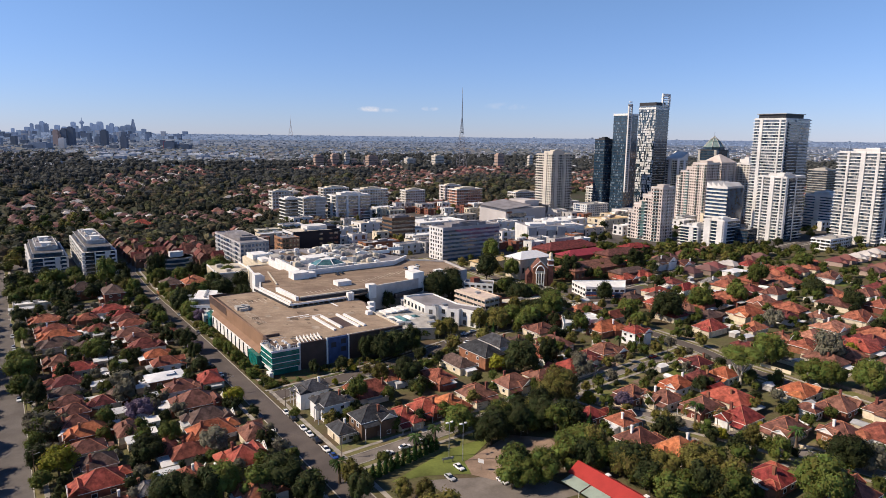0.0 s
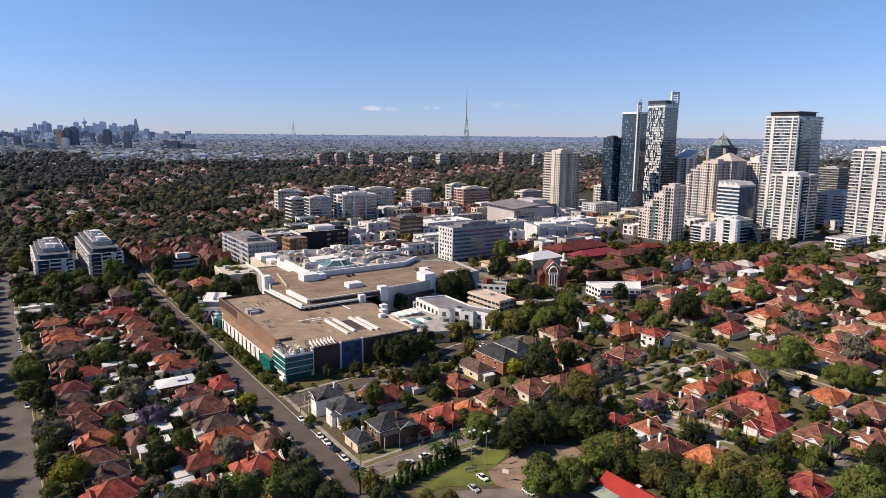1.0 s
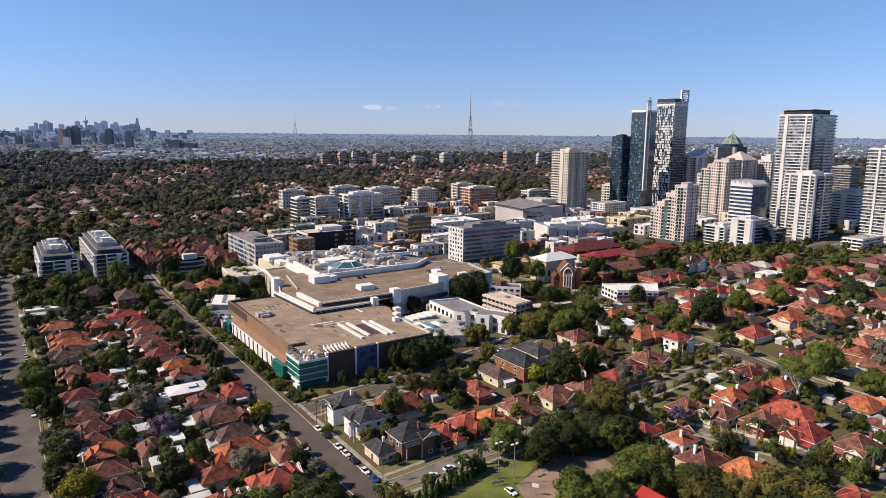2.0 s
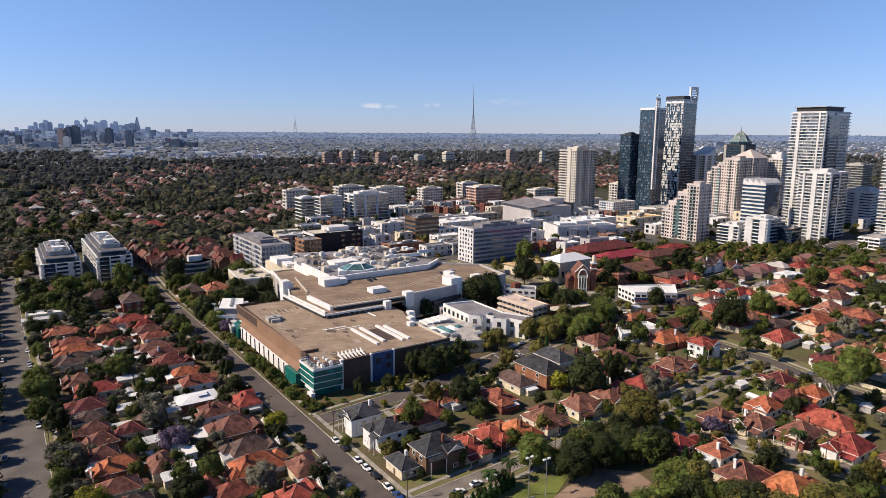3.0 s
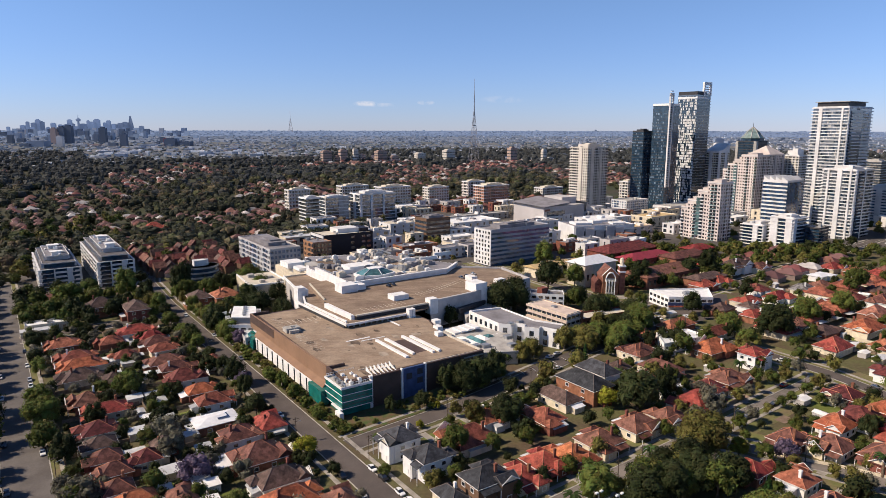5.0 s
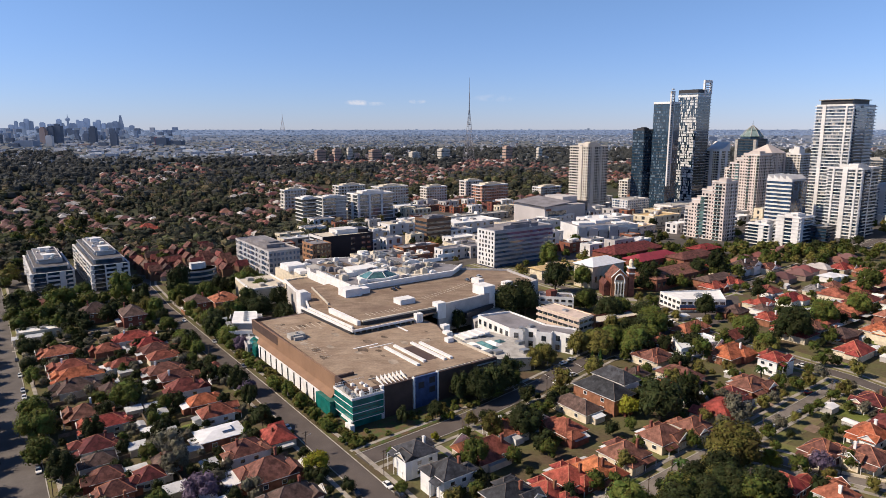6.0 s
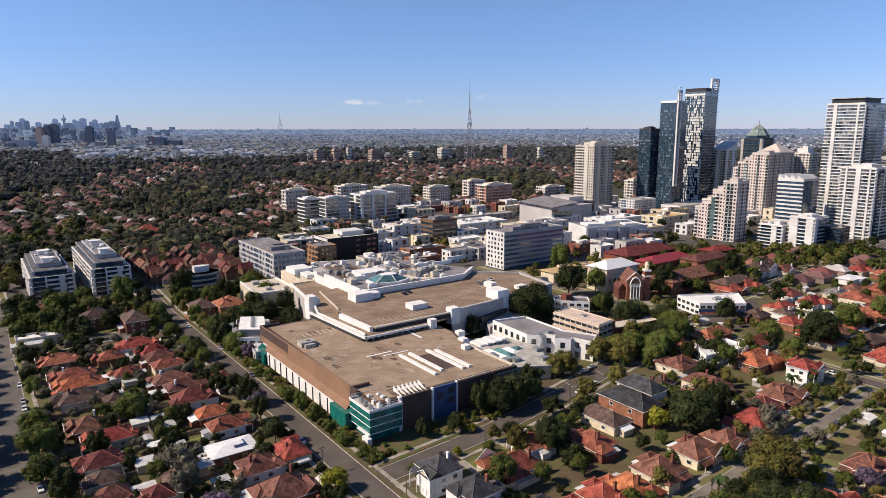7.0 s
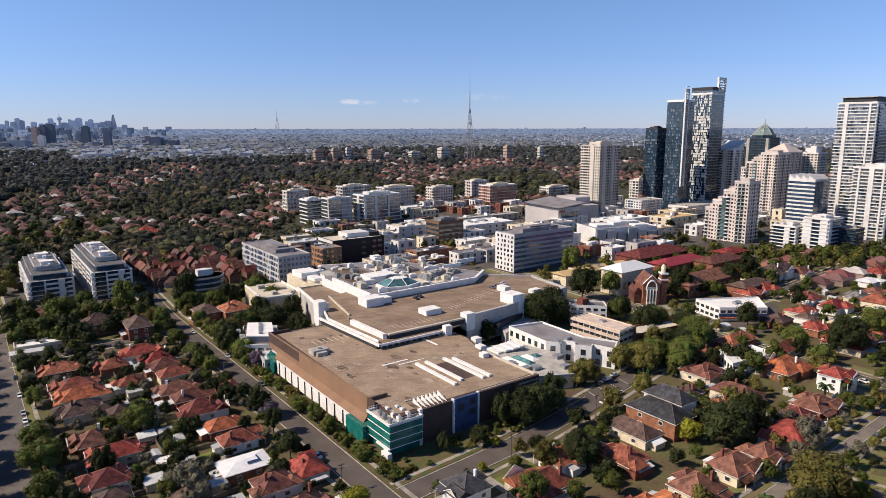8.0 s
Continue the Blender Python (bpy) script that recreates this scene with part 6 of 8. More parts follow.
            part("window", WIN_FRAME, WHITE, b, at=pose(x0 + ww / 2, y0 - 0.03, 0.9))
            part("pane", WIN_PANE, GLASS, b.children[-1], at=None)
    # rear hipped wing
    if wing and w > 8.5 and not roof == "white":
        q, qd = w * r.uniform(0.42, 0.55), r.uniform(1.4, 2.4)
        qx = r.choice((-w / 2 + 0.15, w / 2 - q - 0.15))
        part("rear_wall", Geo().box(qx, d / 2 + 0.02, -1.5, qx + q, d / 2 + qd, h - 0.03), wall, b)
        part("rear_roof", Geo().hip(qx - o, d / 2 - q * 0.45, qx + q + o, d / 2 + qd + o, h + 0.16, p, 0.16), rm, b)
        if not simple:
            part("rear_capping", ridge_bars(qx - o, d / 2 - q * 0.45, qx + q + o, d / 2 + qd + o, h + 0.16, p), cap, b)
    # rear lean-to
    if r.random() < 0.7:
        rw = w * r.uniform(0.35, 0.7)
        part("rear_room", Geo().box(-rw / 2, d / 2 + 0.02, -1.5, rw / 2, d / 2 + 2.6, 2.5), wall, b)
        part("rear_roof", Geo().face((-rw / 2 - 0.3, d / 2 + 0.4, 3.0), (rw / 2 + 0.3, d / 2 + 0.4, 3.0), (rw / 2 + 0.3, d / 2 + 3.0, 2.5), (-rw / 2 - 0.3, d / 2 + 3.0, 2.5)).face((-rw / 2 - 0.3, d / 2 + 0.4, 2.9), (-rw / 2 - 0.3, d / 2 + 3.0, 2.4), (rw / 2 + 0.3, d / 2 + 3.0, 2.4), (rw / 2 + 0.3, d / 2 + 0.4, 2.9)), r.choice((ZINC, ROOFS["white"], ZINC, rm)), b)
    if roof not in ("white",) and r.random() < 0.8:
        cx, cy = r.uniform(-0.3, 0.3) * w, r.choice((-0.25, 0.25)) * d
        part("chimney", CHIMNEY if r.random() < 0.65 else CHIMNEY_W, BRICK, b, at=pose(cx, cy, top - 2.2))
    if not simple:
        spots = []
        for s in range(storeys):
            z = 0.9 + 3.1 * s
            spots += [(w / 2 + 0.03, -d * 0.2, z, 90), (w / 2 + 0.03, d * 0.22, z, 90), (-w / 2 - 0.03, -d * 0.2, z, 270), (-w / 2 - 0.03, d * 0.22, z, 270)]
            if s:
                spots += [(-w * 0.25, -d / 2 - 0.03, z, 0), (w * 0.25, -d / 2 - 0.03, z, 0)]
        for x, y, z, a in spots:
            wf = part("window", WIN_FRAME, WHITE, b, at=pose(x, y, z, 0, 0, a))
            part("pane", WIN_PANE, GLASS, wf)
        part("door", DOOR, TIMBER, b, at=pose(0.3, -d / 2 - 0.05, 0))
    if lawn:
        du, dv = {"A": (1, 0), "C": (-1, 0), "B": (0, 1), "D": (0, -1)}[front]
        e = d / 2 + 4.5
        hw = w / 2 + 1.0
        cs = [(u + du * a - dv * c, v + dv * a + du * c) for a, c in ((e - 3, -hw), (e + 4.5, -hw), (e + 4.5, hw), (e - 3, hw))]
        q = [(*xy(*c), gz(*xy(*c)) + 0.05) for c in cs]
        tagged(new("lawn", Geo().face(*q).mesh("lawn", LAWN)), "green front lawn of a suburban house", "lawn", kind="structure")
        cs = [(u + du * a - dv * c, v + dv * a + du * c) for a, c in ((e - 3, hw - 3.2), (e + 6.5, hw - 3.2), (e + 6.5, hw - 0.6), (e - 3, hw - 0.6))]
        q = [(*xy(*c), gz(*xy(*c)) + 0.09) for c in cs]
        tagged(new("driveway", Geo().face(*q).mesh("driveway", PAVING)), "pale concrete driveway beside the lawn", "driveway", kind="structure")
    if solar:
        part("solar_panel", Geo().box(-w * 0.3, -d * 0.3, top - 0.4, w * 0.15, -d * 0.02, top - 0.3), SOLAR, b, "dark solar panels")
    return b


def row(items, front, seed, **k):
    for i, (u, v, w, d, roof) in enumerate(items):
        house(u, v, w, d, roof, front, seed=seed + i, **k)


# west side of the avenue, backing onto the wide street
row([(-48, 167, 20, 12, "red"), (-43, 139, 15, 11, "brown"), (-43, 126, 14, 9, "terra"), (-46, 107, 17, 11, "brown"), (-44, 95, 15, 9, "brown"), (-44, 80, 16, 11, "maroon"), (-42, 61, 13, 9, "orange"), (-41, 47, 14, 9, "terra")], "A", 1)
row([(-42, 12, 13, 11, "brown"), (-41, -7, 17, 13, "brown"), (-41, -25, 16, 10, "dbrown"), (-43, -38, 18, 11, "orange"), (-40, -64, 14, 13, "red"), (-58, -66, 9, 9, "terra"), (-50, -69, 6, 7, "grey"), (-42, -86, 13, 11, "terra")], "A", 30)
house(-45, 29, 15, 10, "white", "A", 1, BRICK, 3, label="brick house with solar panels on white metal roof", wing=False, solar=True)
row([(-82, 166, 17, 12, "terra"), (-79, 138, 18, 13, "terra"), (-78, 126, 20, 11, "orange"), (-80, 110, 17, 12, "dbrown"), (-81, 78, 12, 10, "brown"), (-76, 64, 17, 10, "red"), (-81, 47, 13, 11, "maroon"), (-82, 34, 11, 8, "dbrown")], "C", 50)
row([(-82, 22, 11, 8, "brown"), (-81, 11, 11, 8, "brown"), (-71, 14, 9, 8, "maroon"), (-82, -1, 10, 8, "brown"), (-79, -12, 14, 9, "orange"), (-81, -26, 13, 9, "brown"), (-79, -39, 12, 9, "dbrown"), (-80, -53, 15, 11, "red"), (-70, -66, 6, 8, "grey"), (-80, -72, 13, 10, "terra"), (-80, -90, 14, 11, "brown")], "C", 70)
# flats and houses further along the avenue
for u, v, w, d, roof, fr in ((-57, 226, 15, 13, "dbrown", "C"), (-41, 207, 12, 18, "dbrown", "A"), (-4.5, 208, 12, 14, "dbrown", "A"), (10, 202, 15, 15, "terra", "A")):
    house(u, v, w, d, roof, fr, 2, BRICK, 5, wing=False, label="red brick walk-up flats with " + ("dark" if roof == "dbrown" else "terracotta") + " hipped roof")
# the corner block below the centre
house(-1, -29, 12, 11, "slate", "C", 2, WHITE, 1, label="white two-storey townhouse with dark slate roof")
house(0, -45, 12, 11, "slate", "C", 2, WHITE, 2, label="white two-storey townhouse with dark slate roof")
house(6, -66, 14, 12, "slate", "D", 2, BRICKBROWN, 9, label="dark brick two-storey house with slate roof")
house(-5, -64, 6, 10, "slate", "C", 1, CREAM, 3, wing=False, label="small slate-roofed side wing house")
row([(18, -68, 10, 12, "red"), (29, -66, 11, 12, "red"), (39, -68, 11, 13, "orange"), (53, -67, 13, 13, "brown"), (72, -67, 14, 12, "brown"), (86, -69, 11, 10, "brown"), (121, -62, 9, 10, "maroon"), (134, -62, 15, 12, "brown")], "D", 100, lawn=True)
row([(20, -38, 18, 13, "terra"), (35, -31, 11, 11, "terra"), (51, -43, 11, 14, "terra"), (132, -19, 15, 12, "brown"), (109, -27, 9, 9, "dbrown"), (161, -38, 20, 13, "orange"), (152, -8, 10, 8, "terra")], "B", 120, lawn=True)
house(161, -57, 11, 10, "red", "D", 2, WHITE, 4, label="white two-storey house with red tiled roof")
house(68, -33, 9, 17, "dbrown", "B", 1, CREAM, 6, wing=False, label="cream rendered flats with dark brown hipped roof")
house(81, -34, 11, 20, "slate", "B", 2, BRICK, 7, wing=False, label="red brick two-storey flats with slate roof")
house(94, -29, 9, 16, "slate", "B", 2, WHITE, 8, wing=False, label="white two-storey flats with slate roof")
# between the diagonal street and the cross road
row([(125, -108, 11, 10, "orange"), (153, -98, 12, 11, "maroon"), (150, -113, 10, 10, "orange"), (109, -114, 11, 11, "brown"), (102, -104, 12, 10, "brown"), (114, -127, 13, 11, "brown"), (117, -141, 14, 11, "red"), (121, -155, 15, 11, "brown"), (133, -168, 12, 11, "brown")], "C", 140, lawn=True)
row([(157, -141, 13, 12, "orange"), (155, -157, 13, 11, "brown"), (163, -169, 12, 11, "brown"), (143, -152, 7, 8, "brown"), (160, -186, 13, 11, "terra"), (140, -190, 12, 11, "brown")], "A", 160, lawn=True)
row([(75, -107, 10, 9, "red"), (80, -118, 10, 9, "terra"), (73, -131, 14, 12, "brown"), (78, -143, 14, 12, "orange"), (86, -170, 12, 11, "red"), (96, -188, 12, 11, "terra")], "A", 180, lawn=True)
# eastern blocks
row([(205, -70, 17, 12, "red"), (245, -66, 22, 14, "orange"), (274, -59, 18, 12, "pale"), (302, -51, 16, 12, "brown"), (269, -94, 11, 10, "brown"), (222, -84, 12, 10, "terra")], "C", 200, simple=True, lawn=True)
row([(215, -100, 13, 10, "pale"), (215, -114, 13, 11, "terra"), (231, -109, 14, 11, "pale"), (254, -108, 18, 13, "pale"), (284, -108, 18, 13, "terra"), (319, -104, 15, 12, "terra"), (342, -87, 18, 13, "brown"), (374, -50, 18, 13, "brown")], "D", 220, simple=True, lawn=True)
row([(247, -4, 16, 11, "red"), (224, -21, 14, 10, "red"), (268, -10, 17, 11, "red"), (261, 34, 15, 12, "red"), (369, 7, 16, 12, "red"), (368, -8, 14, 11, "terra"), (314, -12, 14, 11, "brown"), (297, -10, 14, 11, "grey"), (342, 1, 18, 11, "white"), (237, -10, 9, 9, "dbrown")], "D", 240, simple=True, lawn=True)
house(178, -6, 20, 9, "terra", "D", 1, BRICK, 31, wing=False, simple=True, label="low brick shop row with terracotta roof", name="shop_row")
house(182, -26, 18, 8, "terra", "D", 1, CREAM, 32, wing=False, simple=True, label="low cream shop row with terracotta roof", name="shop_row")
house(278, 34, 14, 11, "red", "D", 1, CREAM, 33, simple=True)
house(336, 40, 18, 11, "brown", "D", 1, CREAM, 34, simple=True)
house(319, 48, 20, 13, "dbrown", "D", 2, WHITE, 11, label="white two-storey house with dark roof and balconies")

# repeating houses of the streets beyond, by template
T_ROOFS = ("terra", "brown", "red", "terra", "dbrown", "terra", "brown", "maroon")


def plain_house(k, roof):
    r = random.Random(k)
    w, d = r.uniform(10, 13), r.uniform(12, 17)
    b = thing("house", pose(0, -400, -60), f"suburban house with {'terracotta' if roof == 'terra' else 'dark brown' if roof == 'dbrown' else roof} tiled roof among trees", "house", "suburban houses")
    wall = (BRICK, CREAM, CREAM, WHITE)[k % 4]
    part("wall", Geo().box(-w / 2, -d / 2, -1.5, w / 2, d / 2, 3.3).box(-w / 2, -d / 2 - 3, -1.5, 0, -d / 2, 3.28), wall, b)
    part("roof", Geo().hip(-w / 2 - 0.5, -d / 2 - 0.5, w / 2 + 0.5, d / 2 + 0.5, 3.4, 0.56), ROOFS[roof], b)
    part("wing_roof", Geo().hip(-w / 2 - 0.5, -d / 2 - 3.5, 0.5, -d / 2 + w / 4, 3.42, 0.56, 0.16, k % 2 == 0), ROOFS[roof], b)
    part("chimney", CHIMNEY, BRICK, b, at=pose(w * 0.2, d * 0.1, 4.2))
    part("rear_roof", Geo().box(-w / 3, d / 2, 2.2, w / 4, d / 2 + 3.5, 2.5), ZINC, b)
    return b


TEMPLATES = [plain_house(k, T_ROOFS[k]) for k in range(8)]
rnd = random.Random(21)
used = [False] * 8
PUT, EXTRA = [0], []


def put_house(u, v, turn):
    k = rnd.randrange(8)
    m = spot(u, v, turn)
    FOOT.append((u, v, 9))
    PUT[0] += 1
    if PUT[0] > 110:
        EXTRA.append((*xy(u, v), 34.5 + turn))
        return
    if not used[k]:
        used[k] = True
        TEMPLATES[k].matrix_world = m
    else:
        copy_thing(TEMPLATES[k], m)


def free(u, v, gap=0.0):
    return all(math.hypot(u - a, v - b) > c + gap for a, b, c in FOOT)


# rows of houses along parallel streets
for u0, fr, v0, v1 in ((-128, 90, -120, 330), (-160, -90, -60, 520), (-182, 90, 20, 620)):
    v = v0
    while v < v1:
        v += rnd.uniform(13, 17)
        if free(u0, v, 5) and not (-190 < u0 < -60 and 300 < v < 390):
            put_house(u0 + rnd.uniform(-2, 2), v, fr)
for v0, fr, u0, u1 in ((-40, 180, 195, 330), (-84, 0, 290, 400), (-22, 0, 280, 400), (-130, 180, 186, 330), (62, 0, 290, 420), (-150, 0, 205, 520), (-178, 180, 190, 520), (-202, 0, 180, 500), (-120, 180, 350, 560), (-28, 0, 390, 560), (18, 180, 300, 400), (-85, 0, 400, 560), (-60, 180, 400, 560)):
    u = u0
    while u < u1:
        u += rnd.uniform(13, 17)
        if free(u, v0, 3.5):
            put_house(u, v0 + rnd.uniform(-2, 2), fr)

for u0, fr, v0, v1 in ((-45, 90, 265, 640), (-82, -90, 265, 640), (2, -90, 300, 640), (35, 90, 320, 560), (60, -90, 370, 560)):
    v = v0
    while v < v1:
        v += rnd.uniform(13, 18)
        x, y = xy(u0, v)
        if free(u0, v, 5) and not (x > -190 and y > 500) and not (-390 < x < -250 and 470 < y < 640) and not (-200 < x < -130 and 500 < y < 580):
            put_house(u0 + rnd.uniform(-2, 2), v, fr)
for u0, fr, v0, v1 in ((-214, -90, 60, 640), (-238, 90, 120, 640), (-270, -90, 160, 640)):
    v = v0
    while v < v1:
        v += rnd.uniform(13, 17)
        if free(u0, v, 5):
            put_house(u0 + rnd.uniform(-2, 2), v, fr)
# brick townhouses in tight rows beyond the apartments
close = random.Random(19)
for i in range(6):
    for j in range(9):
        u, v = -6 + i * 11.5 + close.uniform(-1.5, 1.5), 316 + j * 13.5 + close.uniform(-2, 2) - i * 5
        if close.random() < 0.12 or math.hypot(u - 12, v - 268) < 22 or math.hypot(u - 74, v - 303) < 24:
            continue
        w, d, e = close.uniform(3.4, 4.4), close.uniform(3.6, 5.0), close.uniform(5.4, 7.2)
        b = thing("townhouse", spot(u, v, close.choice((0, 90)) + close.uniform(-8, 8)), "brown brick townhouse with steep dark gable roof", "house", "townhouses")
        part("wall", Geo().box(-w, -d, -1, w, d, e).box(-w - 1.6, -d * 0.4, -1, -w, d * 0.5, e - 2.4), BRICKBROWN, b)
        part("roof", Geo().hip(-w - 0.3, -d - 0.3, w + 0.3, d + 0.3, e + 0.1, 0.95, 0.15, True), ROOFS[("brown", "maroon", "dbrown", "brown")[(i + j) % 4]], b)
        part("side_roof", Geo().hip(-w - 2.2, -d * 0.45, -w * 0.4, d * 0.55, e - 2.2, 0.9, 0.12, True), ROOFS[("brown", "maroon", "dbrown", "brown")[(i + j) % 4]], b)
        part("chimney", CHIMNEY, BRICK, b, at=pose(w * 0.4, 0, e + 0.4))
        FOOT.append((u, v, 4.5))
house(*uv_of(-350, 748), 26, 18, "red", "A", 2, BRICK, 61, simple=True, label="brick hall with bright red hipped roof")
# paling fences and paved yards of the western block
yard = random.Random(12)
for v in list(range(-92, 180, 16)):
    u0 = -92 + yard.uniform(0, 3)
    for k in range(2):
        a, e = (u0, -64) if k == 0 else (-62, -30)
        strip("fence", [(a, v + yard.uniform(-2, 2)), (e, v + yard.uniform(-2, 2))], 0.12, TIMBER, 1.6, "", "weathered grey timber paling fence", "fence", 1.7)
strip("fence", [(-63, -98), (-63, 40), (-62.5, 182)], 0.12, TIMBER, 1.7, "", "weathered grey timber paling fence", "fence", 1.8)
for i in range(34):
    u, v = yard.uniform(-70, -52), yard.uniform(-95, 175)
    w, d = yard.uniform(3, 8), yard.uniform(3, 7)
    if not free(u, v, -3):
        continue
    m, lb, nm, hh = ((LAWN, "small green back lawn", "lawn", 0.05), (PAVING, "pale paved backyard terrace", "terrace", 0.08))[i % 2]
    patch(nm, [(u, v), (u + w, v), (u + w, v + d), (u, v + d)], m, hh + 0.002 * i, lb + " between houses", nm)
# garden sheds, garages and carports with pale sheet roofs
for u, v, w, d, h, m in ((-68, 130, 6, 4, 2.6, WHITE), (-60, 118, 7, 4, 2.6, ZINC), (-57, 96, 8, 5, 2.8, WHITE), (-62, 86, 7, 3, 2.4, CREAM), (-67, 108, 6, 5, 2.6, ZINC), (-65, 72, 7, 5, 2.6, ZINC), (-58, 62, 7, 5, 2.8, ZINC), (-64, 48, 7, 5, 2.6, WHITE), (-58, 44, 5, 4, 2.4, CREAM), (-70, 38, 7, 6, 2.8, ZINC), (-55, 24, 6, 4, 2.6, ZINC), (-66, 2, 8, 6, 2.6, ZINC), (-60, -8, 6, 4, 2.5, WHITE), (-62, -24, 8, 5, 2.8, WHITE), (-67, -28, 5, 6, 2.8, ZINC), (-58, -14, 5, 5, 2.6, WHITE), (-62, -58, 9, 4, 2.6, ZINC), (-52, -4, 5, 9, 3.0, WHITE), (-54, 10, 6, 6, 2.8, ZINC), (-92, 205, 18, 6, 3.2, WHITE), (-80, 212, 12, 5, 3.4, ZINC)):
    w, d, m = w * 0.8, d * 0.85, ZINC if m is WHITE and int(v) % 2 else m
    s = thing("garden_shed", spot(u, v), "small garden shed or carport with pale sheet roof", "shed", "backyard sheds")
    part("wall", Geo().box(-w / 2, -d / 2, -1, w / 2, d / 2, h), m if m is not ZINC else CREAM, s)
    part("roof", Geo().face((-w / 2 - 0.3, -d / 2 - 0.3, h + 0.05), (w / 2 + 0.3, -d / 2 - 0.3, h + 0.05), (w / 2 + 0.3, d / 2 + 0.3, h + 0.45), (-w / 2 - 0.3, d / 2 + 0.3, h + 0.45)).box(-w / 2 - 0.3, -d / 2 - 0.3, h - 0.12, w / 2 + 0.3, d / 2 + 0.3, h + 0.03), WHITE if m is WHITE else ZINC, s)
    FOOT.append((u, v, 4))
# park pavilion with long red roof
b = thing("park_pavilion", spot(42, -146), "park pavilion with long red metal roof and green awnings", "pavilion")
part("wall", Geo().box(-5, -14, -1, 5, 12, 3.2), BRICK, b)
part("roof", Geo().hip(-4.2, -15, 4.2, 13, 3.6, 0.6, 0.2, True), mat("red_metal_roof", (0.36, 0.035, 0.03), 0.5, 0.08, 0.3, 2.0, 0.03), b, "red metal gable roof")
AWN = mat("green_awning", (0.30, 0.36, 0.30), 0.6, 0.08, 0.4, 2.0, 0.02)
for v in (-10, 0, 8):
    part("awning", Geo().face((-8.5, v - 4, 2.6), (-8.5, v + 3.5, 2.6), (-4.2, v + 3.5, 3.5), (-4.2, v - 4, 3.5)).face((-8.5, v - 4, 2.5), (-4.2, v - 4, 3.4), (-4.2, v + 3.5, 3.4), (-8.5, v + 3.5, 2.5)), AWN, b, "pale green awning")
    part("post", Geo().bar((-8.2, v - 3.5, -0.5), (-8.2, v - 3.5, 2.6), 0.1), WHITE, b)
for v in (-12, 2):
    part("skylight", Geo().box(1.4, v, 5.3, 2.6, v + 1.4, 5.55), WHITE, b)
FOOT.append((42, -146, 13))
# ---- trees ----
def leaf_cloud(g, r, cx, cy, cz, rx, ry, rz, n, size):
    """Leaf sprays scattered over the shell of a clump, most of them facing outwards."""
    for _ in range(2 * n):
        a, s = r.uniform(0, 2 * math.pi), r.uniform(-0.7, 1)
        c = math.sqrt(1 - s * s)
        k = r.uniform(0.74, 1.12)
        p = Vector((cx + rx * k * c * math.cos(a), cy + ry * k * c * math.sin(a), cz + rz * k * s))
        nrm = Vector((c * math.cos(a) + r.uniform(-0.5, 0.5), c * math.sin(a) + r.uniform(-0.5, 0.5), s + r.uniform(-0.2, 0.6))).normalized()
        t = nrm.orthogonal().normalized()
        t.rotate(Matrix.Rotation(r.uniform(0, 6.28), 3, nrm))
        q = nrm.cross(t)
        w, h = size * r.uniform(0.45, 0.85), size * r.uniform(0.4, 0.75)
        g.face(p - t * w * 0.55 - q * h * 0.35, p + t * w * 0.6 - q * h * 0.2, p + q * h * 0.65)


def crown_mesh(name, seed, rx, rz, z, clumps, leaves, size, material, flat=0.0, tight=0.0):
    r = random.Random(seed)
    g = Geo()
    for i in range(clumps):
        a = 2.4 * i + r.uniform(-0.4, 0.4)
        s = r.uniform(-0.55, 0.95)
        c = math.sqrt(max(0.0, 1 - s * s)) * r.uniform(0.5, 0.8) * (1 - 0.28 * tight)
        k = r.uniform(0.30, 0.46) * (1 + 0.32 * tight)
        x, y, zz = rx * c * math.cos(a), rx * c * math.sin(a), z + rz * 0.66 * s * (1 - flat * 0.4)
        g.dome(x, y, zz, rx * k * 0.7, rx * k * 0.7, rz * k * 0.7, 6, 3, 0.25, r)
        leaf_cloud(g, r, x, y, zz, rx * k, rx * k, rz * k * 1.05, leaves, size)
    return g.mesh(name, material)


def trunk_mesh(seed, h, r0, rx, material):
    r = random.Random(seed)
    g = Geo().bar((0, 0, -0.6), (0.1, 0.1, h * 0.55), r0, r0 * 0.7, 6)
    for i in range(4):
        a = i * 1.6 + r.random()
        g.bar((0.1, 0.1, h * (0.4 + 0.05 * i)), (rx * 0.55 * math.cos(a), rx * 0.55 * math.sin(a), h * r.uniform(0.85, 1.15)), r0 * 0.5, r0 * 0.15, 5)
    return g.mesh("trunk", material)


# kind, form: crown radius 1 and trunk scaled with it
TREES = {}
NAMES = {"B": "leafy mid-green street tree", "D": "dense dark green tree", "G": "grey-green feathery tree", "E": "tall olive-green gum tree", "Y": "yellow-green sunlit tree", "J": "jacaranda in lilac blossom"}
for kind in "BDGEYJ":
    TREES[kind] = []
    for s in range(4 if kind in "BD" else 2):
        tall = {"E": 1.35, "D": 1.2}.get(kind, 1.0) * (1 + 0.15 * s)
        cm = crown_mesh("crown", ord(kind) * 10 + s, 5.0, 4.4 * tall, 4.5 * tall, 19, 44, 0.95, LEAF[kind])
        tm = trunk_mesh(ord(kind) + s, 4.6 * tall + 1.0, 0.32, 5.0, PALEBARK if kind == "E" else BARK)
        TREES[kind].append((cm, tm))
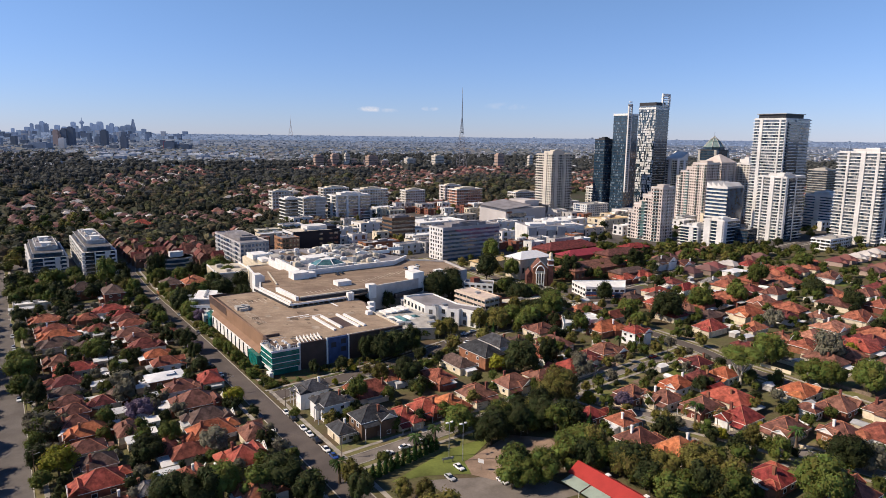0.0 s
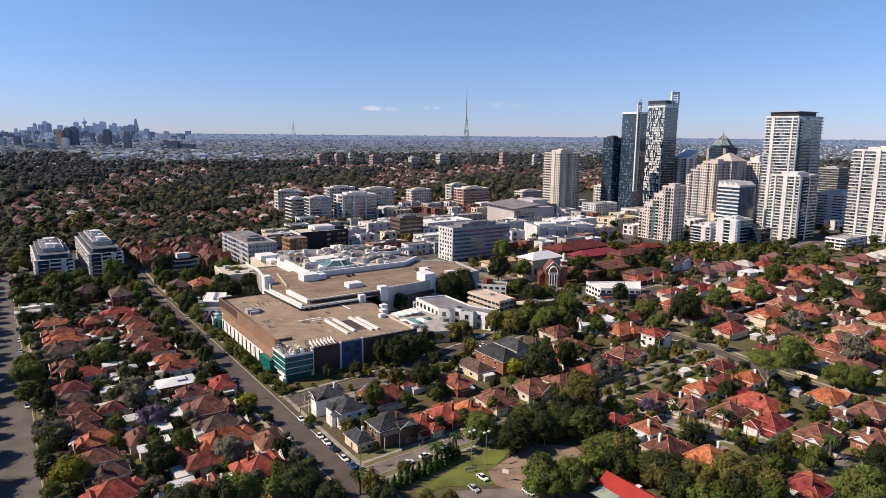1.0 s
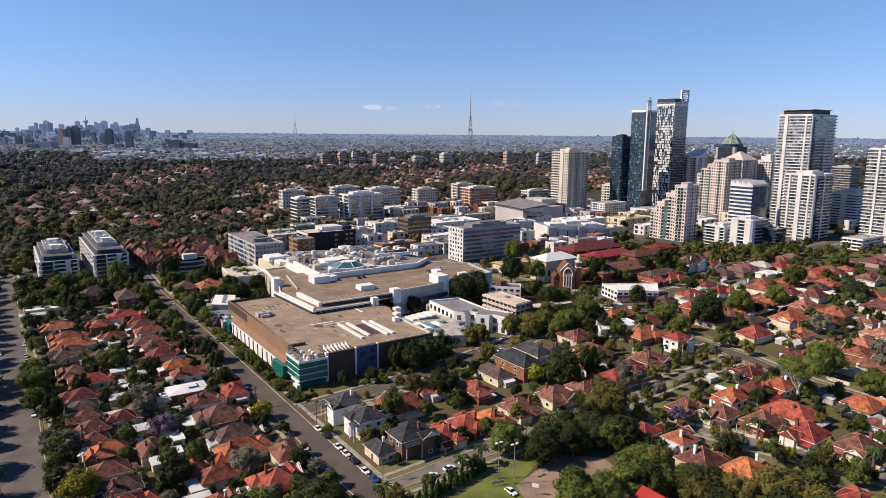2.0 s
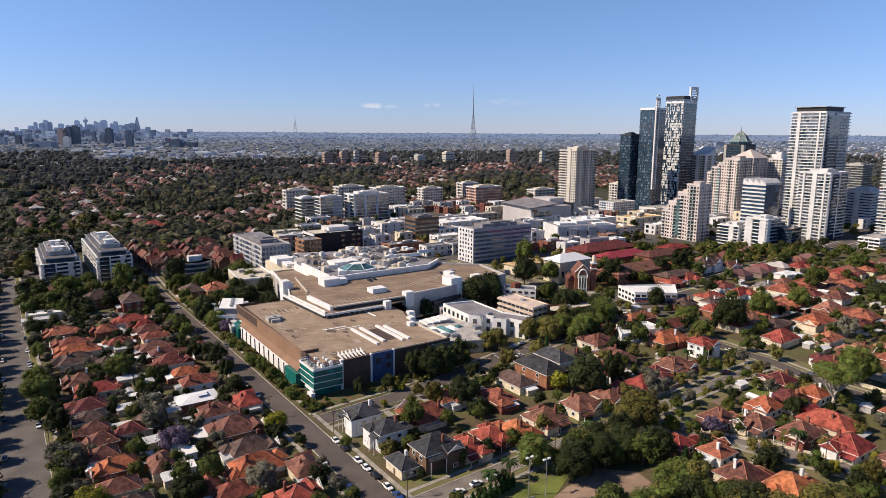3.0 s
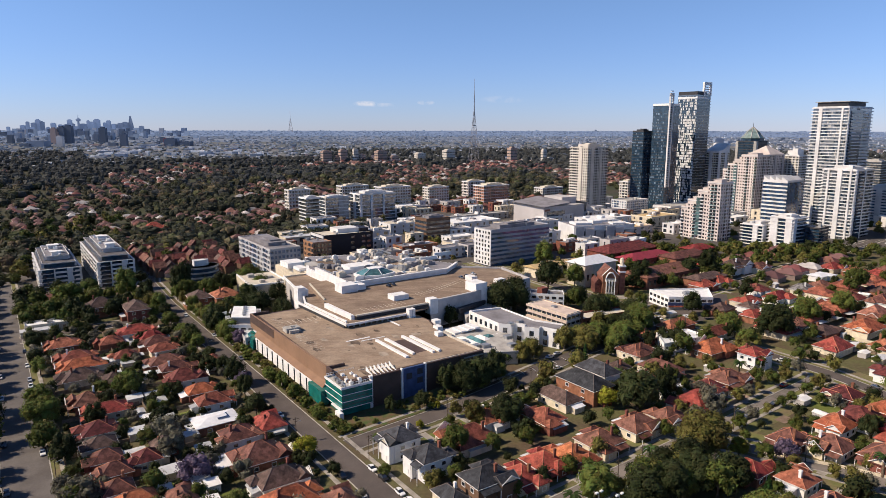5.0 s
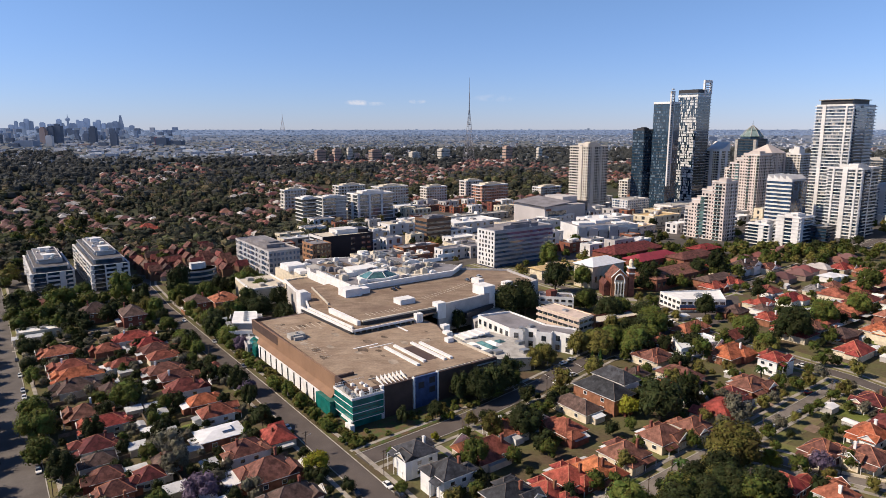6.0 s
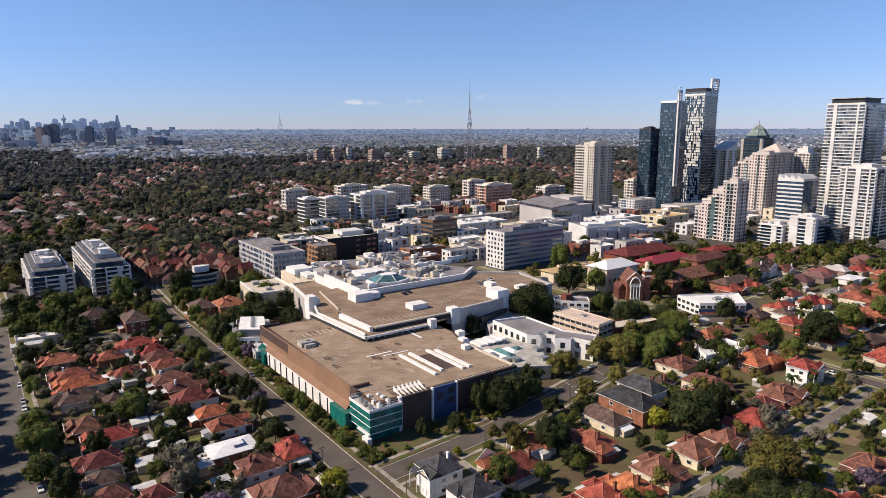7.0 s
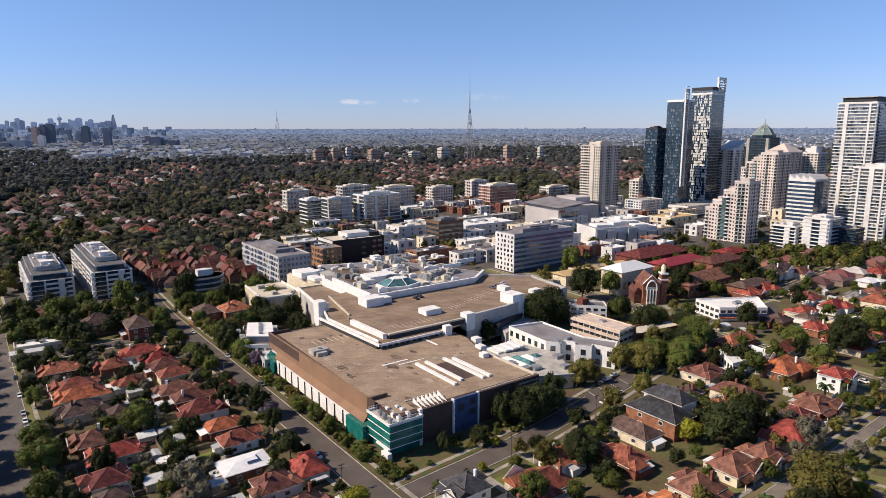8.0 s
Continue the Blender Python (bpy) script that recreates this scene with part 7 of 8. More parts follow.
DENSE = {k: [(crown_mesh("crown", ord(k) * 7 + s, 5.0, 4.4 * (1 + 0.12 * s), 4.6, 34, 58, 0.62, LEAF[k]), trunk_mesh(ord(k) + 9 + s, 4.6, 0.3, 5.0, PALEBARK if k == "E" else BARK)) for s in range(2)] for k in "BDE"}
tree_rnd = random.Random(8)


LIGHT = {k: [crown_mesh("canopy", ord(k) + 500 + s, 5.0, 4.6, 5.4, 8, 27, 1.2, LEAF[k], 0.0, 1.0) for s in range(3)] for k in "BDGEYJ"}
SPARSE = {k: [crown_mesh("canopy", ord(k) + 700 + s, 5.0, 4.6, 5.4, 6, 14, 2.0, LEAF[k], 0.0, 1.0) for s in range(3)] for k in "BDGEYJ"}
LIGHT_DATA = {k: [(np.array([v.co for v in m.vertices]), [tuple(p.vertices) for p in m.polygons]) for m in ms] for k, ms in LIGHT.items()}
SPARSE_DATA = {k: [(np.array([v.co for v in m.vertices]), [tuple(p.vertices) for p in m.polygons]) for m in ms] for k, ms in SPARSE.items()}
CANOPY = {k: Geo() for k in LIGHT}
PLANTED = [0]


def canopy(x, y, radius, kind):
    """A further tree, joined into the uncounted canopy."""
    vs, fs = tree_rnd.choice((SPARSE_DATA if y > 470 else LIGHT_DATA)[kind])
    a, k = tree_rnd.uniform(0, 6.28), radius / 5.0
    c, s = math.cos(a) * k, math.sin(a) * k
    g = CANOPY[kind]
    n = len(g.v)
    z = gz(x, y)
    g.v += [(x + p[0] * c - p[1] * s, y + p[0] * s + p[1] * c, z + p[2] * k) for p in vs.tolist()]
    g.f += [tuple(n + i for i in f) for f in fs]


def tree(u, v, radius, kind, h=0.0, label=""):
    x, y = xy(u, v)
    k = radius / 5.0
    PLANTED[0] += 1
    if PLANTED[0] > 295:
        canopy(x, y, radius, kind)
        SHADE.append((u, v, radius))
        return
    cm, tm = tree_rnd.choice(DENSE[kind] if kind in DENSE and radius > 5.4 and y < 420 else TREES[kind])
    m = pose(x, y, gz(x, y) + h, 0, 0, tree_rnd.uniform(0, 360)) @ Matrix.Diagonal((k, k, k * tree_rnd.uniform(0.9, 1.15), 1))
    t = thing("tree", m, label or NAMES[kind] + " in a garden", "tree", "garden trees")
    part("trunk", tm, BARK, t)
    part("crown", cm, LEAF[kind], t)
    SHADE.append((u, v, radius))


SHADE = []
FOOT += [(-50, 193, 15), (-88, 206, 13), (-58, 204, 10), (-40, 194, 10)]
for kind, items in (
    ("Y", [(-90, -36, 6), (-27, -12, 4.4), (85, -97, 3.4), (101, -144, 2.2), (222, -131, 3.6), (80, -47, 4.2), (28, -8, 1.8), (14, -18, 1.6)]),
    ("G", [(-91, 0, 6), (-94, -24, 4), (-62, 28, 5.8), (-45, -49, 5.2), (86, -148, 2.8), (119, -183, 6), (241, -84, 5.5), (206, -129, 7.2), (106, -73, 4.8), (-63, 15, 4.4)]),
    ("J", [(-61, -6, 5.4), (92, -108, 3.6), (-24, 62, 4.0), (-8, 118, 4.2)]),
    ("E", [(-17, -97, 3.8), (-4, -118, 3.2), (76, -90, 8.6), (66, -92, 6), (70, -156, 6.6), (66, -166, 5.8), (102, -154, 3.2), (120, 2, 7.2), (112, 8, 5), (30, -30, 4)]),
    ("D", [(-27, 103, 3.6), (-27, 81, 3.8), (-26.5, 66, 4.2), (-27.5, 49, 3.4), (-30, 28, 4.0), (-27, 139, 3.6), (-93, 30, 4), (-65, -44, 5.5), (-36, 20, 2.8), (-65, -77, 6), (-58, -84, 5.4), (-35, -86, 6.6), (-31, -98, 4.8), (-20, -108, 4), (40, -35, 6.6), (34, -100, 6), (46, -99, 6.4), (56, -101, 6), (26, -122, 5), (113, -179, 6.4), (129, -117, 3.8), (205, -43, 9), (318, -67, 7.5), (308, -94, 6.4), (162, 32, 8.2), (175, 21, 6.4)]),
    ("D", [(208, 5, 5), (239, 65, 7), (282, 60, 6.5), (299, 57, 6.5), (86, -56, 8.2), (103, -55, 4.8), (46, -2, 6.6), (24, -4, 3.6), (12, 0, 2.4), (18, 164, 8), (28, 152, 5.5), (33, 172, 6), (25, 140, 4.5), (92, 74, 4.6), (129, 76, 9.8), (187, 97, 9), (-7, 243, 8), (-32, 86, 4), (-27, 133, 4), (-81, 57, 4), (40, 2, 4.4), (138, 72, 8), (146, 82, 8), (52, 2, 4.5), (58, -3, 5)]),
    ("B", [(-57, -36, 4), (-51, -80, 5.8), (-43, -86, 5), (12, -43, 4.4), (-12, -38, 2.2), (30, -87, 6), (52, -123, 6.2), (49, -132, 5.6), (54, -138, 4.8), (32, -128, 5.6), (55, -145, 4.6), (57, -151, 4), (52, -159, 4.8), (60, -160, 5), (101, -164, 3.6), (87, -184, 7.2), (181, -115, 8), (175, -136, 5.6), (178, -143, 5.6), (184, -155, 6.8)]),
    ("B", [(239, -41, 7.6), (270, -45, 6.6), (317, -31, 7), (395, -20, 8), (139, -3, 6), (150, 0, 6.5), (160, 2, 7), (168, 10, 7), (126, 10, 5.5), (133, 6, 6), (193, -26, 6), (183, -42, 4.6), (233, 149, 8), (206, 92, 6), (-13, 60, 3.2), (-12, 48, 3), (-12, 36, 2.8), (-12, 23, 2.6), (-12, 12, 2.4), (-10, 130, 6), (-66, 80, 6), (-97, 69, 6.5), (-38, 259, 8), (-72, 257, 9), (35, 208, 5.6), (129, -9, 5.6), (-97, 90, 5), (-98, 50, 5)]),
):
    for u, v, rad in items:
        tree(u, v, rad, kind)

# trees along the front of the centre, the school and the avenue
front = random.Random(6)
for u, v, su, sv, n, r0, r1 in ((58, 1, 14, 4, 9, 3.2, 5.6), (90, 12, 16, 5, 7, 2.6, 4.4), (-9, 150, 4, 30, 9, 3.5, 6), (4, 165, 8, 16, 8, 3.5, 6.5), (20, 180, 5, 8, 4, 4, 6), (-9, 172, 2, 18, 5, 2.6, 4), (10, 235, 22, 14, 12, 3.5, 6.5), (36, 236, 14, 12, 8, 4, 7), (-30, 235, 5, 40, 9, 3, 5.5), (172, 50, 10, 16, 8, 4, 7), (150, 8, 14, 6, 7, 3.5, 6)):
    for _ in range(n):
        tree(u + front.uniform(-su, su), v + front.uniform(-sv, sv), front.uniform(r0, r1), front.choice("BBDDE"))

# the dense stand between the court, the pavilion and the street
stand = random.Random(3)
for u, v, n in ((62, -95, 7), (44, -97, 5), (50, -128, 8), (57, -147, 7), (66, -106, 4), (62, -165, 6), (28, -124, 3)):
    for _ in range(n):
        tree(u + stand.uniform(-8, 8), v + stand.uniform(-5, 5), stand.uniform(3.6, 6.2), stand.choice("BBDDE"))

# trees that fill gardens and verges
fill = random.Random(77)


# belt of tall street trees at the foot of the apartment towers
belt = random.Random(61)
for k in range(120):
    along, off = belt.uniform(0, 0.86), belt.uniform(-8, 16)
    u, v = 322 + along * 128 + off * 0.69, 112 - along * 120 + off * 0.72
    x, y = xy(u, v)
    rad = belt.uniform(3.2, 6.4)
    if any(math.hypot(x - a, y - c) < e * 0.85 + rad * 0.5 for a, c, e in BLOCKS) or any(math.hypot(u - a, v - c) < e * 0.7 + rad * 0.5 for a, c, e in FOOT) or any(math.hypot(u - a, v - c) < (rad + e) * 0.55 for a, c, e in SHADE):
        continue
    canopy(x, y, rad, belt.choice("BBDE"))
    SHADE.append((u, v, rad))

def near_road(u, v):
    for pts, wd in ((ROAD_A, 6.5), (ROAD_C, 8.6), (ROAD_B, 6), (ROAD_D, 5), (ROAD_J, 4), (ROAD_E, 4.5), (ROAD_F, 6), (ROAD_G, 5), (ROAD_H, 5)):
        for (a, b), (c, d) in zip(pts, pts[1:]):
            L2 = (c - a) ** 2 + (d - b) ** 2
            t = max(0, min(1, ((u - a) * (c - a) + (v - b) * (d - b)) / L2))
            if math.hypot(u - a - t * (c - a), v - b - t * (d - b)) < wd:
                return True
    return False


def in_built(u, v):
    """Footprints of the large buildings and open ground."""
    if -8 < u < 72 and 4 < v < 120 or 24 < u < 195 and 60 < v < 216 or 10 < u < 60 and 150 < v < 216 or 64 < u < 165 and 8 < v < 66:
        return True
    if 0 < u < 56 and -124 < v < -92 or 2 < u < 36 and -165 < v < -118 or 46 < u < 122 and -14 < v < 10 or 200 < u < 256 and 0 < v < 44 or 186 < u < 226 and 56 < v < 106:
        return True
    x, y = xy(u, v)
    return any(abs(x - a) < c and abs(y - b) < d for a, b, c, d in ((-300, 520, 50, 50), (-340, 580, 34, 44), (-165, 560, 50, 60), (0, 620, 130, 90), (60, 730, 180, 90), (-40, 820, 180, 60), (300, 700, 130, 170), (170, 650, 70, 60), (-210, 500, 20, 20)))


def scatter(n, u0, u1, v0, v1, r0, r1, kinds, gap=0.35):
    for _ in range(n * 6):
        if n <= 0:
            return
        u, v, rad = fill.uniform(u0, u1), fill.uniform(v0, v1), fill.uniform(r0, r1)
        if near_road(u, v) or in_built(u, v) or not free(u, v, rad * gap - 2.2):
            continue
        if any(math.hypot(u - a, v - b) < (rad + c) * 0.62 for a, b, c in SHADE):
            continue
        tree(u, v, rad, fill.choice(kinds))
        n -= 1


# infill houses, sheds, fences and paved yards of the gardens
infill = random.Random(29)
for k in range(130):
    u, v = infill.choice((infill.uniform(-72, -52), infill.uniform(-90, -28))), infill.uniform(-95, 172)
    if near_road(u, v) or in_built(u, v) or not free(u, v, 3.2 if k < 80 else -0.4):
        continue
    if k < 80:
        copy_thing(TEMPLATES[infill.randrange(8)], spot(u, v, infill.choice((0, 90, 180, 270))) @ Matrix.Diagonal((0.72, 0.72, 0.9, 1)))
        FOOT.append((u, v, 6))
    else:
        a, e = infill.uniform(1.8, 3.4), infill.uniform(1.6, 2.6)
        b = thing("garden_shed", spot(u, v, infill.choice((0, 90))), "small garden shed with pale sheet roof", "shed", "backyard sheds")
        part("wall", Geo().box(-a, -e, -1, a, e, 2.3), CREAM if k % 2 else GREYWALL, b)
        part("roof", Geo().hip(-a - 0.25, -e - 0.25, a + 0.25, e + 0.25, 2.35, 0.25, 0.1, True), ZINC if k % 3 else WHITE, b)
        FOOT.append((u, v, 3))
for k in range(900):
    u, v = infill.uniform(100, 330), infill.uniform(-215, 24)
    if k > 260 or near_road(u, v) or near_road(u + 8, v) or near_road(u - 8, v) or near_road(u, v + 8) or near_road(u, v - 8) or in_built(u, v) or not free(u, v, 5.2) or v < -100 and u < 128:
        continue
    ob = copy_thing(TEMPLATES[infill.randrange(8)], spot(u, v, infill.choice((0, 90, 180, 270)) + infill.uniform(-6, 6)))
    FOOT.append((u, v, 9))
for k in range(260):
    u, v = infill.uniform(105, 320), infill.uniform(-212, 20)
    if near_road(u, v) or in_built(u, v) or not free(u, v, -1.5) or v < -100 and u < 128:
        continue
    a, e = infill.uniform(1.8, 3.4), infill.uniform(1.6, 2.6)
    if k % 3 == 0:
        b = thing("garden_shed", spot(u, v, infill.choice((0, 90)) + infill.uniform(-6, 6)), "small garden shed with pale sheet roof", "shed", "backyard sheds")
        part("wall", Geo().box(-a, -e, -1, a, e, 2.3), CREAM if k % 2 else GREYWALL, b)
        part("roof", Geo().hip(-a - 0.25, -e - 0.25, a + 0.25, e + 0.25, 2.35, 0.3, 0.1, True), ZINC if k % 4 else WHITE, b)
        FOOT.append((u, v, 3.5))
    elif k % 3 == 1:
        patch("terrace", [(u - a, v - e), (u + a, v - e), (u + a, v + e), (u - a, v + e)], PAVING if k % 2 else DIRT, 0.075 + 0.0004 * k, "pale paved backyard terrace between houses", "terrace")
    else:
        q = (u + infill.uniform(9, 16), v) if k % 2 else (u, v + infill.uniform(9, 16))
        if free(*q, -3) and not near_road(*q):
            strip("fence", [(u, v), q], 0.14, TIMBER if k % 4 else CREAM, 1.6, "", "weathered timber paling fence between gardens", "fence", 1.7)

avenue = random.Random(41)
for k in range(22):
    if avenue.random() < 0.8:
        tree(-94.8 + avenue.uniform(-0.8, 0.8), -96 + k * 13.5 + avenue.uniform(-4, 4), avenue.uniform(2.4, 4.2), avenue.choice("BDDG"))
for k in range(11):
    for s in (-8.5, 8.5):
        tree(-20 + s + avenue.uniform(-1, 1), 122 + k * 12 + avenue.uniform(-4, 4), avenue.uniform(2.8, 4.6), avenue.choice("BBDE"))
for k in range(9):
    for s in (-6.2, 6.2):
        tree(95 + k * 8.6 + avenue.uniform(-2, 2), -80.6 + s, avenue.uniform(2.2, 3.8), avenue.choice("BDEG"))
for k in range(8):
    for s in (-6.5, 6.5):
        if avenue.random() < 0.75:
            tree(97 + k * 4.2 + s, -110 - k * 14 + avenue.uniform(-3, 3), avenue.uniform(1.8, 3.2), avenue.choice("BDEY"))
for k in range(12):
    for s in (-7, 7):
        if avenue.random() < 0.8:
            tree(174 + k * 1.2 + s, -78 + k * 10 + avenue.uniform(-3, 3), avenue.uniform(2.2, 4.2), avenue.choice("BDEB"))
for k in range(38):
    v = -118 + k * 11.5 + avenue.uniform(-4, 4)
    tree(-114.5 + avenue.uniform(-1.0, 1.2), v, avenue.uniform(4.4, 6.4), avenue.choice("BDDD"))
scatter(95, -102, -22, -100, 200, 1.8, 4.2, "BBDDG", 0.2)
scatter(60, -10, 110, -95, -15, 1.6, 3.6, "BBDDE", 0.2)
scatter(40, 90, 175, -200, -20, 1.8, 3.8, "BBDGE", 0.2)
scatter(24, -60, 40, -190, -95, 3.5, 6, "BDE")
scatter(20, 45, 100, -220, -110, 3, 5, "BD")
scatter(150, -102, -22, -100, 200, 1.6, 3.2, "DDDG", 0.0)
scatter(60, 60, 180, -220, 0, 1.6, 3.4, "BBDE", 0.1)
scatter(24, 58, 182, -46, -4, 3.2, 6, "BDDE", 0.3)
scatter(60, -100, -22, 195, 330, 3.5, 7, "BDD")
scatter(40, -100, -26, 176, 262, 2.6, 5.0, "BDD", 0.1)
scatter(120, 175, 420, -240, 30, 2.0, 4.4, "BBBDEB", 0.3)
scatter(80, 175, 400, -200, 40, 1.5, 3.0, "BBBDE", 0.05)
scatter(24, 175, 400, -200, 40, 3.0, 5.0, "BBDDE", 0.3)
scatter(130, 190, 460, 20, 220, 2.6, 5.4, "BBDBE", 0.3)
scatter(190, -330, -112, -110, 360, 3.2, 8, "BBDDG", 0.3)
scatter(260, -360, 20, 330, 680, 3.5, 8, "BBDDE", 0.3)
town = random.Random(17)
for _ in range(420):
    x, y = town.uniform(-200, 470), town.uniform(540, 940)
    if all(math.hypot(x - a, y - b) > c + 1 for a, b, c in BLOCKS):
        canopy(x, y, town.uniform(2.5, 5.5), town.choice("BBDE"))
for x0, x1, y0, y1, n in ((150, 420, 520, 575, 60), (100, 260, 505, 560, 40)):
    for _ in range(n):
        x, y = town.uniform(x0, x1), town.uniform(y0, y1)
        if all(math.hypot(x - a, y - b) > c * 0.9 for a, b, c in BLOCKS):
            canopy(x, y, town.uniform(2.8, 5.4), town.choice("BBDE"))
for k, g in CANOPY.items():
    if g.v:
        tagged(new("tree_canopy", g.mesh("tree_canopy", LEAF[k])), "leafy garden and street trees too many to count", "trees", kind="stuff")

# tall tree with bare pale limbs under a broad crown
x, y = xy(151, -120)
t = thing("tree", pose(x, y, gz(x, y)), "broad spreading tree with bare pale limbs", "tree", "garden trees")
r = random.Random(14)
g = Geo().bar((0, 0, -0.6), (0.3, 0.1, 3.4), 0.75, 0.6, 8)
for i in range(7):
    a = i * 0.9 + r.uniform(-0.2, 0.2)
    m = Vector((2.2 * math.cos(a), 2.2 * math.sin(a), r.uniform(6, 7.5)))
    e = Vector((5.5 * math.cos(a + 0.2), 5.5 * math.sin(a + 0.2), r.uniform(11, 13.5)))
    g.bar((0.3, 0.1, 3.0), m, 0.38, 0.28, 6).bar(m, e, 0.28, 0.1, 6)
    g.bar(m, e + Vector((r.uniform(-3, 3), r.uniform(-3, 3), 0.5)), 0.2, 0.07, 5)
part("trunk", g, PALEBARK, t, "pale bare trunk and limbs")
part("crown", crown_mesh("crown", 915, 8.6, 4.4, 13.2, 34, 70, 0.75, LEAF["B"], 0.5), LEAF["B"], t)

# palms
def palm_mesh(seed):
    r = random.Random(seed)
    g = Geo()
    for i in range(34):
        a, up = r.uniform(0, 6.28), r.uniform(0.1, 1.1)
        L = r.uniform(2.6, 3.4)
        pts = []
        for j in range(6):
            t = j / 5
            pts.append(Vector((math.cos(a) * L * t * (1 - 0.12 * t), math.sin(a) * L * t * (1 - 0.12 * t), up * 2.2 * t - 2.4 * t * t)))
        side = Vector((-math.sin(a), math.cos(a), 0))
        for j in range(5):
            w0, w1 = 0.34 * math.sin(math.pi * (j / 5 * 0.8 + 0.15)), 0.34 * math.sin(math.pi * ((j + 1) / 5 * 0.8 + 0.15))
            dn = Vector((0, 0, -0.22))
            for s in (-1, 1):
                g.face(pts[j], pts[j + 1], pts[j + 1] + side * w1 * s + dn, pts[j] + side * w0 * s + dn)
    return g.mesh("fronds", LEAF["P"])


PALM_F = [palm_mesh(s) for s in (1, 2)]
PALM_T = Geo().bar((0, 0, -0.5), (0, 0, 6.2), 0.42, 0.34, 8).bar((0, 0, 5.6), (0, 0, 6.5), 0.34, 0.6, 8).mesh("trunk", BARK)
for i, (u, v, s) in enumerate(((-19, -92, 1.15), (10, -90, 1.0), (19, -88, 1.0), (106, -130, 1.1), (113, -163, 1.2), (57, -84, 1.0), (146, -60, 1.0), (101, -33, 0.9))):
    x, y = xy(u, v)
    t = thing("palm_tree", pose(x, y, gz(x, y), 0, 0, i * 47) @ Matrix.Scale(s, 4), "stout date palm with arching green fronds", "palm tree", "palms")
    part("trunk", PALM_T, BARK, t)
    part("fronds", PALM_F[i % 2], LEAF["P"], t, at=pose(0, 0, 6.4))


# cypresses and clipped columns
def cone_mesh(seed, h, rad, n=260, size=0.55):
    r = random.Random(seed)
    g = Geo()
    for j in range(6):
        z = h * (0.08 + 0.14 * j)
        g.dome(0, 0, z, rad * (1 - z / h) * 0.8 + 0.08, rad * (1 - z / h) * 0.8 + 0.08, h * 0.13, 7, 3, 0.15, r)
    for _ in range(n):
        z = h * r.random() ** 1.2
        a = r.uniform(0, 6.28)
        q = rad * min(1.0, 0.4 + 2 * z / h) * (1 - (z / h) ** 1.6) * r.uniform(0.85, 1.1)
        leaf_cloud(g, r, q * math.cos(a), q * math.sin(a), z, 0.15, 0.15, 0.15, 1, size)
    return g.mesh("crown", LEAF["C"])


CONE = cone_mesh(5, 11.0, 2.1, 420, 0.7)
COL = cone_mesh(6, 3.6, 0.85, 150, 0.4)
CTRUNK = Geo().bar((0, 0, -0.5), (0, 0, 2.5), 0.16, 0.1, 6).mesh("trunk", BARK)
for i, (u, v, s) in enumerate(((62, -119, 1.0), (112, -50, 0.95), (118, -44, 0.7), (108, -9, 0.8), (105, -7, 0.75), (132, -2, 0.7))):
    x, y = xy(u, v)
    t = thing("cypress", pose(x, y, gz(x, y), 0, 0, i * 60) @ Matrix.Scale(s, 4), "tall narrow dark green cypress", "tree", "cypresses")
    part("trunk", CTRUNK, BARK, t)
    part("crown", CONE, LEAF["C"], t)
for i in range(13):
    x, y = xy(-12 + i * 2.45, -96.5 + i * 0.42)
    t = thing("clipped_conifer", pose(x, y, gz(x, y), 0, 0, i * 77) @ Matrix.Scale(1.3 + 0.15 * (i % 3), 4), "clipped column conifer beside the street", "shrub", "conifer row")
    part("trunk", CTRUNK, BARK, t, at=Matrix.Scale(0.5, 4))
    part("crown", COL, LEAF["C"], t)

# shrubs round the centre and hedges
scatter(150, 90, 330, -214, 24, 1.5, 3.0, "BDDEB", 0.5)
scatter(60, 120, 330, -214, 24, 3.4, 5.4, "DBDE", 0.5)

SHRUB = [crown_mesh("crown", 300 + s, 1.6, 1.2, 0.8, 7, 26, 0.55, LEAF["B" if s % 2 else "E"]) for s in range(4)]
sh = random.Random(9)
for i in range(150):
    if i < 46 or i > 109:
        u, v = sh.uniform(-12, -7.5), sh.uniform(-6, 116)
    elif i < 70:
        u, v = sh.uniform(-6, 46), sh.uniform(-5, 4.5)
    else:
        u, v = sh.uniform(-100, 170), sh.uniform(-100, 190)
        if near_road(u, v) or in_built(u, v) or not free(u, v, -2):
            continue
    x, y = xy(u, v)
    ob = new("shrub", SHRUB[i % 4])
    ob.matrix_world = pose(x, y, gz(x, y), 0, 0, i * 40) @ Matrix.Scale(sh.uniform(0.6, 1.3) * (1.35 if i < 46 or i > 109 else 1.0), 4)
    tagged(ob, "rounded green garden shrub in a bed", "shrub", "garden shrubs")


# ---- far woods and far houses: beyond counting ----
# haze is put into the far leaf colours, most strongly in H
FARLEAF = {"B": leafy("far_green", (0.108, 0.112, 0.054)), "D": leafy("far_dark_green", (0.066, 0.07, 0.046)), "E": leafy("far_olive", (0.125, 0.1, 0.062)), "H": leafy("hazed_canopy", (0.118, 0.125, 0.118))}


def cluster(x, y):
    """Positive where the far suburb is built up, negative where woods close over it."""
    return noise.noise(Vector((x / 170 + 5, y / 260, 1))) + 0.3 * noise.noise(Vector((x / 60, y / 90, 4)))


def far_stuff():
    r = random.Random(31)
    woods = {k: Geo() for k in "BDEH"}
    roofs = {k: Geo() for k in ("terra", "brown", "white")}
    walls = Geo()
    def add_house(x, y, z, t, w, dd, h):
        c, s = math.cos(t), math.sin(t)
